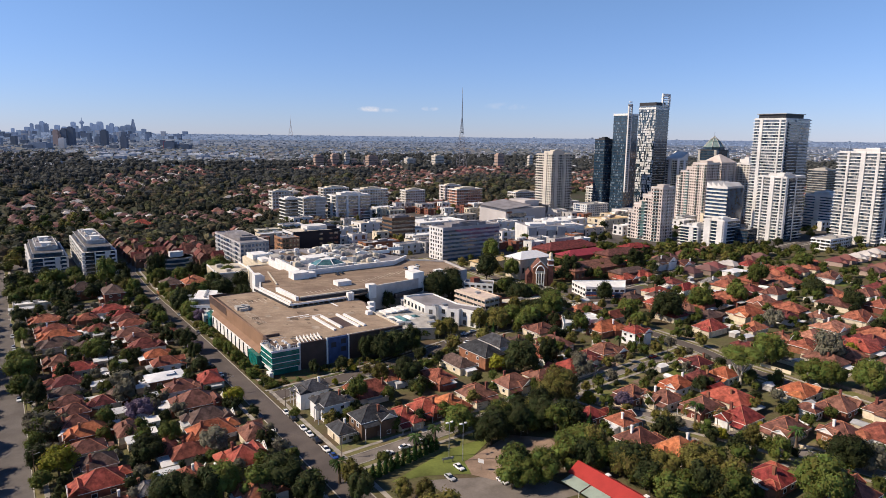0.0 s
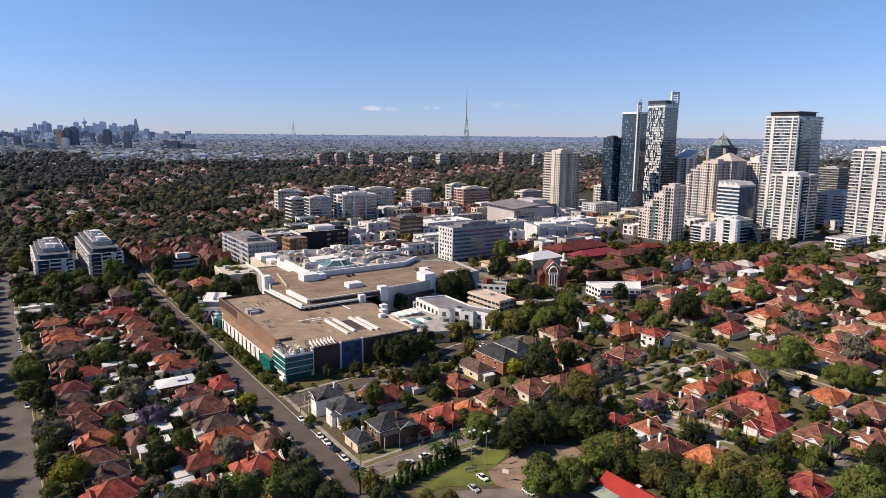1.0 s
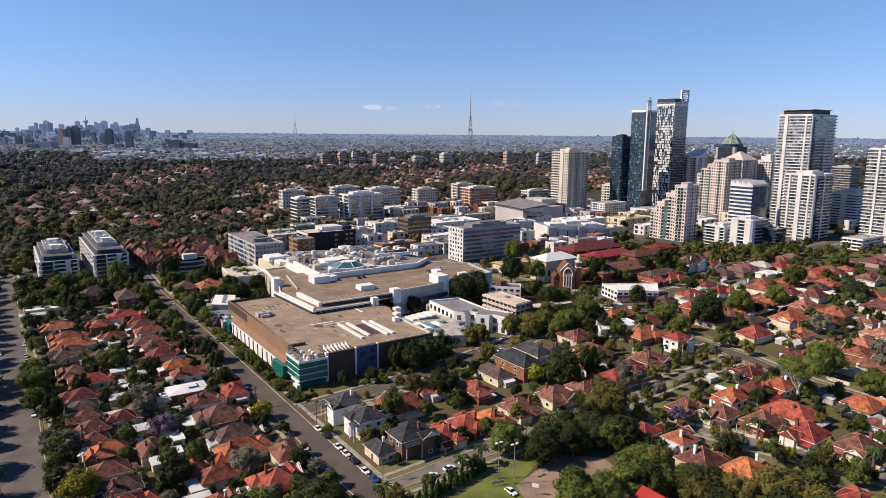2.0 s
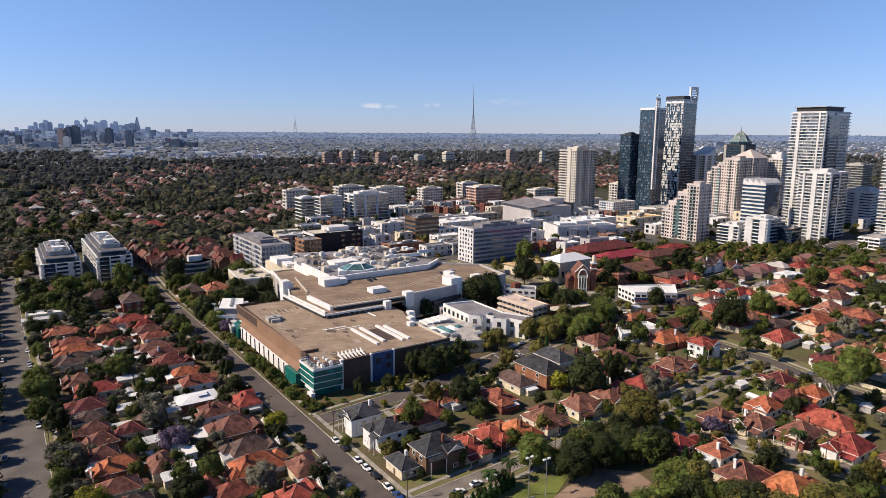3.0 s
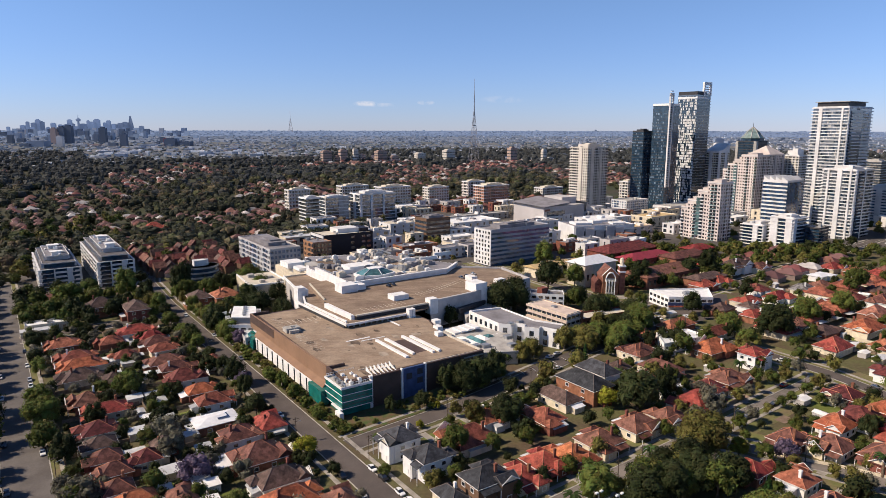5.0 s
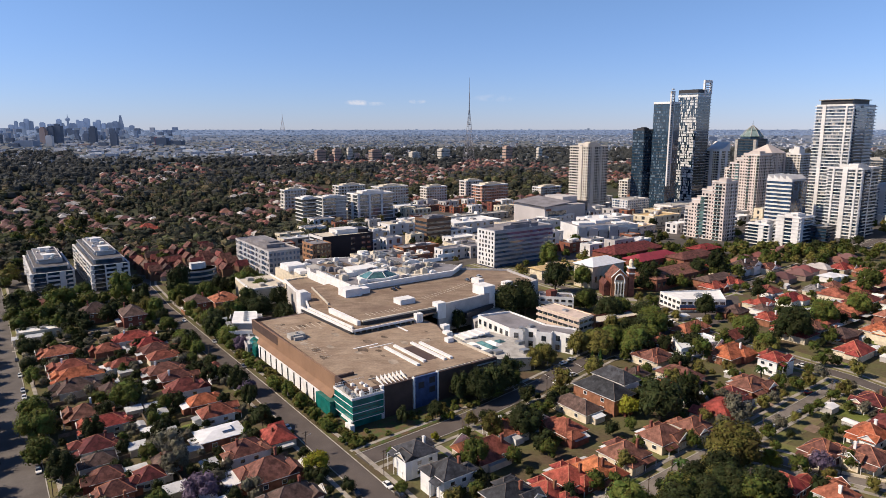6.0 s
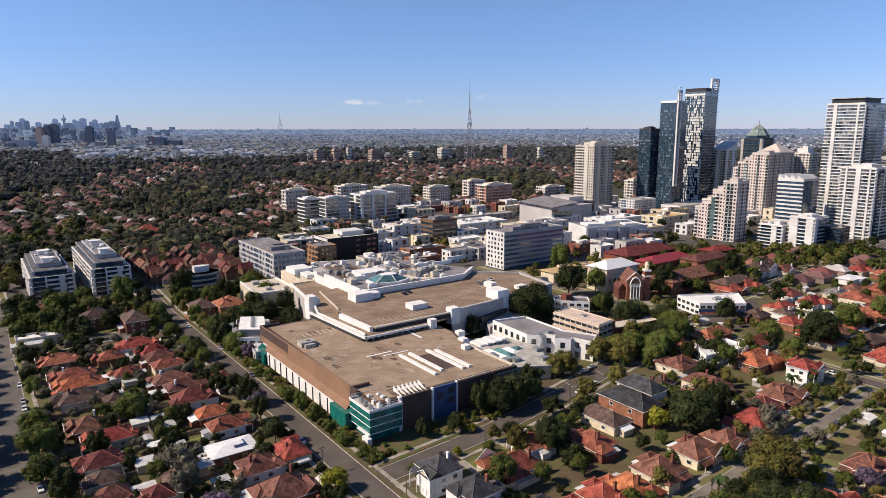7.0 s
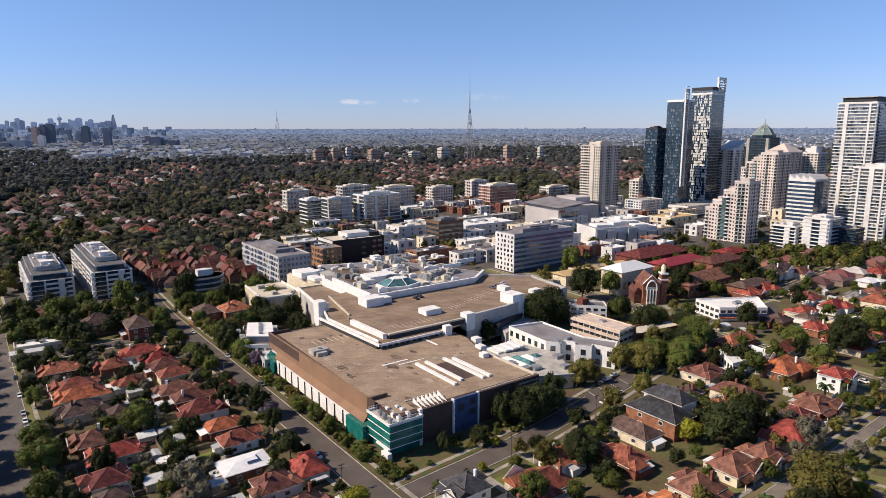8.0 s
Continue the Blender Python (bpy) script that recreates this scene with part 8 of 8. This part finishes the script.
        for g, q in ((walls, Geo().box(-w / 2 + 0.5, -dd / 2 + 0.5, -2, w / 2 - 0.5, dd / 2 - 0.5, h)), (roofs[r.choice(("terra", "brown", "terra", "brown", "brown", "brown", "white"))], Geo().hip(-w / 2, -dd / 2, w / 2, dd / 2, h, 0.6, 0.1).hip(-w / 2, -dd / 2 - 3, 0, -dd / 2 + w / 4, h, 0.6, 0.1))):
            n = len(g.v)
            g.v += [(x + p[0] * c - p[1] * s, y + p[0] * s + p[1] * c, z + p[2]) for p in q.v]
            g.f += [tuple(n + j for j in f) for f in q.f]

    taken = set()
    for iu in range(-34, 40):
        for iv in range(10, 110):
            u, v = iu * 30 + 7 * (iu % 2) + r.uniform(-5, 5), iv * 16.5 + r.uniform(-5, 5)
            x, y = xy(u, v)
            d = math.hypot(x, y)
            if not 600 < d < 1750 or abs(x / y) > 0.85 or x > 150 and d < 1150 or in_built(u, v) or d < 700 and x > -330:
                continue
            if cluster(x, y) < ((0.0 if d < 1000 else 0.16) if x < -150 else -0.12 if d < 1000 else -0.06) or r.random() < 0.24:
                continue
            taken.add((int(x // 6), int(y // 6)))
            add_house(x, y, gz(x, y), radians(34.5 + r.choice((0, 90)) + r.uniform(-4, 4)), r.uniform(9, 13), r.uniform(11, 17), r.uniform(2.6, 3.6))
    for i in range(14800):
        a = r.uniform(-0.66, 0.66) + (0.0 if i % 8 else r.uniform(-0.5, 0.5))
        d = 560 * (2300 / 560) ** (r.random() ** 0.85)
        x, y = d * math.sin(a), d * math.cos(a)
        u, v = uv_of(x, y)
        if x > 150 and d < 1100 or in_built(u, v) or d < 660 and x > -330:
            continue
        if d > 1880 and -0.55 < x / y < -0.19:
            continue
        if 0.5 + 0.5 * noise.noise(Vector((x / 140, y / 140, 0))) < (0.1 if x < 0 else 0.3):
            continue
        z = gz(x, y)
        k = r.uniform(4.5, 8.5)
        if d < 1750 and cluster(x, y) > 0.0:
            if (int(x // 6), int(y // 6)) in taken or r.random() < 0.1:
                continue
            k = r.uniform(2.4, 5.2)
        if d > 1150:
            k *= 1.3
            # haze-coloured leaves take over gradually with distance
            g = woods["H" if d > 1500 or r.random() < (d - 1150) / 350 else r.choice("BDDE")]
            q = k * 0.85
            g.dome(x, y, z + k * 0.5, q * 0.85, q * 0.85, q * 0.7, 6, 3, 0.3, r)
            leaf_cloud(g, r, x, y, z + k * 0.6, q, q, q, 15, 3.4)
            continue
        g = woods[r.choice("BDDDDE")]
        for _ in range(3):
            ox, oy = r.uniform(-0.5, 0.5) * k, r.uniform(-0.5, 0.5) * k
            q = k * r.uniform(0.5, 0.75)
            zz = z + k * r.uniform(0.5, 1.0)
            g.dome(x + ox, y + oy, zz - 0.3, q * 0.85, q * 0.85, q * 0.8, 6, 3, 0.3, r)
            leaf_cloud(g, r, x + ox, y + oy, zz, q * 1.05, q * 1.05, q, 9, 2.4)
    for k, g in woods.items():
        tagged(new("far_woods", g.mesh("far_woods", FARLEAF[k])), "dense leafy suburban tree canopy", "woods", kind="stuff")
    for x, y, t in EXTRA:
        add_house(x, y, gz(x, y), radians(t), 11.5, 14.5, 3.4)
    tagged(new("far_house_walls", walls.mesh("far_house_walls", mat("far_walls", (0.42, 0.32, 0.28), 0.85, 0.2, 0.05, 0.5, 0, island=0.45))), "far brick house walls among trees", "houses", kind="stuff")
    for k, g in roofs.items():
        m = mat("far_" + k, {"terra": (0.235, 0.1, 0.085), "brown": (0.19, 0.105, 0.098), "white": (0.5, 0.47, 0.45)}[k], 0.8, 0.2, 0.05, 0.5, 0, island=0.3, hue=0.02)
        tagged(new("far_houses", g.mesh("far_houses", m)), "far suburban houses with tiled roofs among trees", "houses", kind="stuff")


far_stuff()
# ---- distance: suburbs, skyline, masts, with haze painted into their colours ----
# airlight imitated by a bluish base colour and emission of that colour
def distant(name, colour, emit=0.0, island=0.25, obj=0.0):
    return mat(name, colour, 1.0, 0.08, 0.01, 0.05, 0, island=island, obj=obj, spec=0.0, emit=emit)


# haze painted in: woods and houses turn bluer and emit more farther out
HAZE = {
    "city": distant("skyline_haze_blue", (0.17, 0.22, 0.325), 0.4, 0.0, 0.22),
    "ridge": distant("hazed_ridge", (0.14, 0.185, 0.285), 0.7, 0.0),
    "far": distant("hazed_grey_blue", (0.2, 0.245, 0.33), 0.06),
    "mid": distant("hazed_slate", (0.15, 0.18, 0.235), 0.06),
    "pale": distant("hazed_pale", (0.46, 0.47, 0.51), 0.06, 0.3),
    "brown": distant("hazed_brown", (0.34, 0.27, 0.26), 0.05),
    "red": distant("hazed_red", (0.27, 0.08, 0.1), 0.04),
    "white": distant("hazed_white", (0.72, 0.72, 0.74), 0.05, 0.3),
    "dusk": distant("hazed_dark_glass", (0.11, 0.135, 0.185), 0.06),
    "wood_near": distant("hazed_near_woods", (0.12, 0.135, 0.145), 0.0, 0.35),
    "wood_mid": distant("hazed_middle_woods", (0.105, 0.135, 0.19), 0.3, 0.3),
    "wood_far": distant("hazed_distant_woods", (0.115, 0.155, 0.24), 0.6, 0.15),
    "house_mid": distant("hazed_middle_houses", (0.36, 0.38, 0.43), 0.1, 0.5),
    "house_far": distant("hazed_distant_houses", (0.17, 0.21, 0.285), 0.5, 0.3),
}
CX, CY = -26.0, 31.0


def far_at(px, dist):
    """Ground point at a bearing, given as offset over focal length."""
    a = math.atan(px)
    return CX + dist * math.sin(a), CY + dist * math.cos(a)


def bearing(px):
    return (px - 784) / 1150


def far_plain():
    r = random.Random(55)
    gs = {k: Geo() for k in HAZE}
    for i in range(11500):
        a = r.uniform(-0.68, 0.68)
        d = 1760 * (4860 / 1760) ** r.random()
        x, y = d * math.sin(a), d * math.cos(a)
        z = gz(x, y)
        k, grove = r.random(), noise.noise(Vector((x / 260, y / 420, 7)))
        # distance picks how much painted haze the material carries
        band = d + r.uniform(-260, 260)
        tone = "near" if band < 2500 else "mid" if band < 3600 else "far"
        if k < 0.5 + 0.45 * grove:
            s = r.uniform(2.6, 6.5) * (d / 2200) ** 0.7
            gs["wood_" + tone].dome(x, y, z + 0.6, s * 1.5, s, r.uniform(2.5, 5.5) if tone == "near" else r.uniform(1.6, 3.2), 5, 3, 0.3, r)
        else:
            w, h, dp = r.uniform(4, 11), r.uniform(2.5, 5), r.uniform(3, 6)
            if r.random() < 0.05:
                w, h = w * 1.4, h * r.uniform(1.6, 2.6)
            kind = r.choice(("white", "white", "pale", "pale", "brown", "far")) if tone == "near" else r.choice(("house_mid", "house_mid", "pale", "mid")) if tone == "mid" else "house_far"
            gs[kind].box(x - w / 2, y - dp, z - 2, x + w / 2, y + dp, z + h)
    for i in range(70):
        x, y = far_at(bearing(r.uniform(190, 430) if i % 3 else r.uniform(120, 620)), r.uniform(1950, 2500))
        w, dp = r.uniform(9, 36), r.uniform(4, 9)
        gs[r.choice(("white", "pale", "pale", "far"))].box(x - w / 2, y - dp, gz(x, y) - 2, x + w / 2, y + dp, gz(x, y) + r.uniform(5, 8))
    for i in range(110):
        px = r.choice((r.uniform(-20, 380), r.gauss(180, 70)))
        x, y = far_at(bearing(px), r.uniform(2900, 4300))
        w, h = r.uniform(9, 30), r.uniform(9, 34)
        gs[r.choice(("far", "mid", "house_far", "pale"))].box(x - w / 2, y - 8, gz(x, y) - 2, x + w / 2, y + 8, gz(x, y) + h)
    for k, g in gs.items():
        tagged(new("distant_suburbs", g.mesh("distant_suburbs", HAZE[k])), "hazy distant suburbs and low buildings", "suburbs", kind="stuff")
    # the ridge glows blue to imitate haze along the horizon
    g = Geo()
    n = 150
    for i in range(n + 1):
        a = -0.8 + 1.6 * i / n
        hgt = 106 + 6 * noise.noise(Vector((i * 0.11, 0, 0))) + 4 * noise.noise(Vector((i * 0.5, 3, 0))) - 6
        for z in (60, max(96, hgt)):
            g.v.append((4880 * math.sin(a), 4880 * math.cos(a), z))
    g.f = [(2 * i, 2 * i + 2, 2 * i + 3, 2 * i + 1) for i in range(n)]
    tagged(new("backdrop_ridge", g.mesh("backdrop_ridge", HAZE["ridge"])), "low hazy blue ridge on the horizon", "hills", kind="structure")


far_plain()


FARBRICK = mat("apartment_brick", (0.5, 0.37, 0.31), 0.85, 0.1, 0.05, 0.5, 0, obj=0.2)


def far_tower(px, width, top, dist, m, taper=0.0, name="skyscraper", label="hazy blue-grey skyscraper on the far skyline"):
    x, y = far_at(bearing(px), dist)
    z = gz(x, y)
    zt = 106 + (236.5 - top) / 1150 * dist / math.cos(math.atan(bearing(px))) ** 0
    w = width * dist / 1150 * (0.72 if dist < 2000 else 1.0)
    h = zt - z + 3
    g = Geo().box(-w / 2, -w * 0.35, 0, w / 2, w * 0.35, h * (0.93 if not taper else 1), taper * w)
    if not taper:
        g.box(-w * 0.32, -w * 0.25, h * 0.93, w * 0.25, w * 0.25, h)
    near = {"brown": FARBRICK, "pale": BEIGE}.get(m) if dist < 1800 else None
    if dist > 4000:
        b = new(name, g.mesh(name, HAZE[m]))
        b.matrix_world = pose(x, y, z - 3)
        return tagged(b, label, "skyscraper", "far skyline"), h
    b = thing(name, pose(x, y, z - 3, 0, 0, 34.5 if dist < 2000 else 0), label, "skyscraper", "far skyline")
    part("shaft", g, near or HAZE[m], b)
    me = Geo().ring(-w / 2 - 0.3, -w * 0.35 - 0.3, w / 2 + 0.3, w * 0.35 + 0.3, 0, 1.5, 1.0).mesh("floor_band", GREYGLASS)
    if not taper and dist < 2000:
        for k in range(1, 5):
            part("floor_band", me, HAZE["mid"], b, at=pose(0, 0, h * 0.93 * k / 5))
    return b, h


# skyline haze is put into the towers' blue colour and emission
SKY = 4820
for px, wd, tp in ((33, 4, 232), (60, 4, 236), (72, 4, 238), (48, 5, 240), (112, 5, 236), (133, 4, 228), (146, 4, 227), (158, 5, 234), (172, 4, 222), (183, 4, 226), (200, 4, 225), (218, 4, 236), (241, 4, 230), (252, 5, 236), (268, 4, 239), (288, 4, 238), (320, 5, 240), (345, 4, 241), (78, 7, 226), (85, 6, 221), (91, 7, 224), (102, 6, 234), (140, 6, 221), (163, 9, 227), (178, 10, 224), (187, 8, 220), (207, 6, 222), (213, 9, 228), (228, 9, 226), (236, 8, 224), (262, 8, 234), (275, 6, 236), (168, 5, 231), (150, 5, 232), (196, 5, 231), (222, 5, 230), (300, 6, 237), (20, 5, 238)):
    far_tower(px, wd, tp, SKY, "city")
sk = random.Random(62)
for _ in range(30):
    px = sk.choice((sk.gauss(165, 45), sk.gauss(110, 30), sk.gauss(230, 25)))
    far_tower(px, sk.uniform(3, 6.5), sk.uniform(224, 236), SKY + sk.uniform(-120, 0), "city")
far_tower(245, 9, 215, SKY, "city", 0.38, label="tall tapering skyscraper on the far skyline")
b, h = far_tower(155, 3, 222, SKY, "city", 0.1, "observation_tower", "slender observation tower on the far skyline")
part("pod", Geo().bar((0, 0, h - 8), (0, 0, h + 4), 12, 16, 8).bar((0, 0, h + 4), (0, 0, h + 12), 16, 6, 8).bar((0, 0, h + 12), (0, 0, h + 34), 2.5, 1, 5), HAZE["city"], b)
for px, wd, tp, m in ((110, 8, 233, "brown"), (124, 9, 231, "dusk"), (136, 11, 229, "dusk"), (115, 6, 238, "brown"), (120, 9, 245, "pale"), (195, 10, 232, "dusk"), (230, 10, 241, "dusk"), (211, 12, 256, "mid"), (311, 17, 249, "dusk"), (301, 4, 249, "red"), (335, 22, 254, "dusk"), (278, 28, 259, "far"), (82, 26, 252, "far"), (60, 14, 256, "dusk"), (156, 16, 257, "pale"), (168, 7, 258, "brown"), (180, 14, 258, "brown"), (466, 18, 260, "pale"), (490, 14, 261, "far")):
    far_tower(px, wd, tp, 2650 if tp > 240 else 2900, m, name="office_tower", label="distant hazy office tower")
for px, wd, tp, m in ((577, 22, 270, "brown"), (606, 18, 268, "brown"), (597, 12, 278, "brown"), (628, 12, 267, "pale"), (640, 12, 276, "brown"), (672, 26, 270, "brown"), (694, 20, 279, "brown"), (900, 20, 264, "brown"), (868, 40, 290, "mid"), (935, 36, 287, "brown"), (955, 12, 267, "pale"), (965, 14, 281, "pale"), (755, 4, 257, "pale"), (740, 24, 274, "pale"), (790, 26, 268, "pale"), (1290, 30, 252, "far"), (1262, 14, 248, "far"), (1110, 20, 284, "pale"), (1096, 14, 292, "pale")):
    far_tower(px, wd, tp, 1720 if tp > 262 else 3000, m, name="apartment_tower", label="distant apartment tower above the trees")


def mast(px, top, dist, half, name, label, m):
    x, y = far_at(bearing(px), dist)
    z = gz(x, y)
    zt = 106 + (236.5 - top) / 1150 * dist
    b = thing(name, pose(x, y, z, 0, 0, 20), label, "mast")
    h = zt - z
    for sx in (-1, 1):
        for sy in (-1, 1):
            part("leg", Geo().bar((sx * half, sy * half, 0), (sx * 1.0, sy * 1.0, h * 0.62), 0.55, 0.4, 4), m, b)
    for k in range(9):
        t = k / 9
        e, e2 = half + (1 - half) * t, half + (1 - half) * (t + 1 / 9)
        z0, z1 = h * 0.62 * t, h * 0.62 * (t + 1 / 9)
        g = Geo()
        for s in (-1, 1):
            g.bar((-e, s * e, z0), (e2, s * e2, z1), 0.22, n=4).bar((e, s * e, z0), (-e2, s * e2, z1), 0.22, n=4).bar((s * e, -e, z0), (s * e2, e2, z1), 0.22, n=4)
        part("bracing", g, m, b)
    part("platform", Geo().box(-3.5, -3.5, h * 0.45, 3.5, 3.5, h * 0.45 + 2), m, b)
    part("antenna", Geo().bar((0, 0, h * 0.6), (0, 0, h * 0.82), 1.3, 0.9, 6).bar((0, 0, h * 0.82), (0, 0, h), 0.6, 0.2, 5), m, b)


MASTGREY = mat("mast_steel", (0.28, 0.27, 0.29), 0.6, 0.1, 0.3, 2.0, 0, spec=0.2)
mast(833, 150, 1650, 11, "broadcast_mast", "tall steel lattice broadcast mast above the suburbs", MASTGREY)
mast(521, 205, 4600, 14, "broadcast_mast", "far lattice broadcast mast on the plain", HAZE["brown"])

# ---- cars ----
CARPAINT = [("white", (0.8, 0.8, 0.8)), ("silver", (0.45, 0.46, 0.48)), ("black", (0.02, 0.02, 0.022)), ("blue", (0.03, 0.07, 0.25)), ("red", (0.35, 0.02, 0.02)), ("grey", (0.12, 0.12, 0.13))]
RUBBER = mat("tyre_rubber", (0.02, 0.02, 0.02), 0.9, 0.1, 2, 8, 0)


def loft(g, secs):
    n = len(secs[0])
    k = len(g.v)
    for s in secs:
        g.v += s
    for j in range(len(secs) - 1):
        for i in range(n - 1):
            a = k + j * n + i
            g.f.append((a, a + 1, a + n + 1, a + n))
    g.f.append(tuple(k + i for i in reversed(range(n))))
    g.f.append(tuple(k + (len(secs) - 1) * n + i for i in range(n)))


def make_car(colour, paint):
    c = thing("car", pose(0, -420, -70), f"parked {colour} car with dark windows", "car", "parked cars")
    g = Geo()
    secs = []
    for y, zb, zt, w in ((-2.2, 0.4, 0.62, 0.72), (-2.05, 0.28, 0.74, 0.84), (-1.2, 0.25, 0.86, 0.89), (0.9, 0.25, 0.92, 0.9), (1.9, 0.28, 0.9, 0.86), (2.2, 0.4, 0.78, 0.78)):
        secs.append([(-w, y, zb), (-w * 1.02, y, (zb + zt) / 2), (-w * 0.93, y, zt), (w * 0.93, y, zt), (w * 1.02, y, (zb + zt) / 2), (w, y, zb), (-w, y, zb)])
    loft(g, secs)
    part("body", g, paint, c)
    g = Geo()
    secs = []
    for y, zt, w in ((-1.05, 0.88, 0.8), (-0.35, 1.38, 0.66), (0.9, 1.42, 0.66), (1.75, 0.92, 0.78)):
        secs.append([(-0.82, y, 0.84), (-w, y, zt), (w, y, zt), (0.82, y, 0.84), (-0.82, y, 0.84)])
    loft(g, secs)
    part("cabin_glass", g, GLASS, c, "dark cabin windows")
    part("roof", Geo().box(-0.64, -0.3, 1.39, 0.64, 0.95, 1.46, 0.05), paint, c)
    for sx in (-1, 1):
        for sy in (-1.35, 1.35):
            part("wheel", Geo().bar((sx * 0.72, sy, 0.32), (sx * 0.93, sy, 0.32), 0.32, n=10), RUBBER, c)
    return c


CARS = []
for nm, col in CARPAINT:
    m = mat(nm + "_car_paint", col, 0.25, 0.03, 1, 4, 0)
    m.node_tree.nodes["Principled BSDF"].inputs["Coat Weight"].default_value = 0.6
    CARS.append([make_car(nm, m), False])


def car(u, v, along, k, h=0.1):
    t, was = CARS[k]
    m = spot(u, v, 0 if along == "v" else 90, h)
    if was:
        copy_thing(t, m)
    else:
        t.matrix_world = m
        CARS[k][1] = True


for u, v, k in ((-13.6, -33, 0), (-13.5, -40, 2), (-13.6, -50, 0), (-13.6, -56, 0), (-13.5, -62, 2), (-13.6, -70, 0), (-13.5, -76, 3), (-23.2, -31, 2), (-23.2, -44, 0), (-23.3, -57, 2), (-23.2, -64, 3), (-22.6, 23, 0), (-23.3, 40, 2), (-23.2, 88, 0), (-24, 110, 5), (-25, 150, 0), (-25, 170, 1), (-17, 190, 0), (-22, 215, 2), (-14.5, 95, 5), (-14.5, 140, 1)):
    car(u, v, "v", k)
for u, v, k in ((-98.6, 45, 0), (-98.6, 72, 5), (-98.6, 95, 0), (-98.6, 103, 0), (-98.6, 111, 1), (-98.6, 119, 0), (-98.6, 128, 1), (-109.4, 60, 2), (-109.4, 22, 5), (-109.4, -20, 4), (-109.6, 0, 2), (-98.6, 150, 0), (-109.4, 110, 1), (-109.4, 140, 0), (-98.6, 175, 2), (-109.4, -48, 5), (-98.6, 210, 0), (-109.4, 190, 0)):
    car(u, v, "v", k)
for u, v, k in ((2, -85, 0), (9, -84.5, 0), (15, -84.5, 1), (82, -9, 0), (88, -8, 2), (93, -7.2, 0), (130, -84, 2), (150, -77, 4), (112, -84, 5), (106, 6, 1), (100, 5, 0), (94, 4, 5), (140, -1, 0)):
    car(u, v, "u", k, 0.22 if 70 < u < 110 and v > -9.5 else 0.14)
for u, v, k in ((104, -146, 5), (113, -172, 0), (117, -190, 1), (176, -62, 0), (181, -40, 5), (188, 12, 0), (176, -100, 5), (16, -106.5, 0), (22, -121, 0), (10, -110, 1), (182, 22, 1), (205, 60, 2), (197, 40, 0)):
    car(u, v, "v", k, 0.13)
for u, v, k in ((80, 118, 2), (84, 120, 2), (128, 112, 5), (133, 113, 2), (140, 116, 1)):
    t, was = CARS[k]
    x, y = xy(u, v)
    copy_thing(t, pose(x, y, gz(*xy(0, 0)) + Z2 + 0.02, 0, 0, 34.5))

# ---- street furniture ----
for u, v, hh, kind in ((20, -103, 13.0, "flood"), (18, -98, 12.0, "flood"), (60, -104, 12, "pole"), (-11.5, -27, 9, "pole"), (-11.5, -78, 9, "pole"), (-25.5, 0, 9, "pole"), (-25.5, 60, 9, "pole"), (-96.4, -30, 9, "pole"), (-96.4, 20, 9, "pole"), (-97, 70, 9, "pole"), (97, -112, 9, "pole"), (104, -140, 9, "pole"), (52, -85, 9, "pole"), (100, -86, 9, "pole"), (40, -86, 9, "pole"), (148, -86, 9, "pole"), (26, -18, 9, "pole"), (70, -15, 9, "pole"), (180, -10, 9, "pole"), (-25.5, 110, 9, "pole"), (190, 30, 9, "pole")):
    x, y = xy(u, v)
    p = thing("floodlight_pole" if kind == "flood" else "power_pole", pose(x, y, gz(x, y), 0, 0, 34.5), "tall grey floodlight pole beside the court" if kind == "flood" else "timber power pole with crossarm beside the street", "pole", "poles")
    part("pole", Geo().bar((0, 0, -0.5), (0, 0, hh), 0.16, 0.1, 6), STEEL if kind == "flood" else BARK, p)
    if kind == "flood":
        for s in (-1, 1):
            part("lamp", Geo().box(s * 0.9 - 0.45, -0.3, hh - 0.1, s * 0.9 + 0.45, 0.3, hh + 0.25), WHITE, p, "pale floodlight head")
        part("arm", Geo().bar((-1, 0, hh), (1, 0, hh), 0.07), STEEL, p)
    else:
        part("crossarm", Geo().box(-1.1, -0.08, hh - 0.7, 1.1, 0.08, hh - 0.5).box(-0.7, -0.08, hh - 1.6, 0.7, 0.08, hh - 1.45), BARK, p)
        part("lamp_arm", Geo().bar((0, 0, hh - 2), (1.6, 0, hh - 1.6), 0.05).box(1.4, -0.12, hh - 1.68, 2.0, 0.12, hh - 1.52), STEEL, p)
# basketball hoops on the court
for u, v, a in ((21, -111.5, 30), (46, -102, 200)):
    x, y = xy(u, v)
    p = thing("basketball_hoop", pose(x, y, gz(x, y), 0, 0, 34.5 + a), "basketball hoop with white backboard on the court", "basketball hoop")
    part("post", Geo().bar((0, 0, -0.3), (0, 0, 3.0), 0.1), STEEL, p)
    part("backboard", Geo().box(-0.1, -1.0, 2.6, 0.0, 1.0, 3.9), WHITE, p)
    part("ring", Geo().box(0.0, -0.25, 3.0, 0.5, 0.25, 3.04), ROOFS["orange"], p)
x, y = xy(15.5, -101)
p = thing("park_sign", pose(x, y, gz(x, y), 0, 0, 20), "low grey park sign board on posts", "sign")
part("board", Geo().box(-2, -0.06, 1.0, 2, 0.06, 1.8), CONCRETE, p)
for s in (-1.6, 1.6):
    part("post", Geo().box(s - 0.06, -0.06, -0.3, s + 0.06, 0.06, 1.0), TIMBER, p)
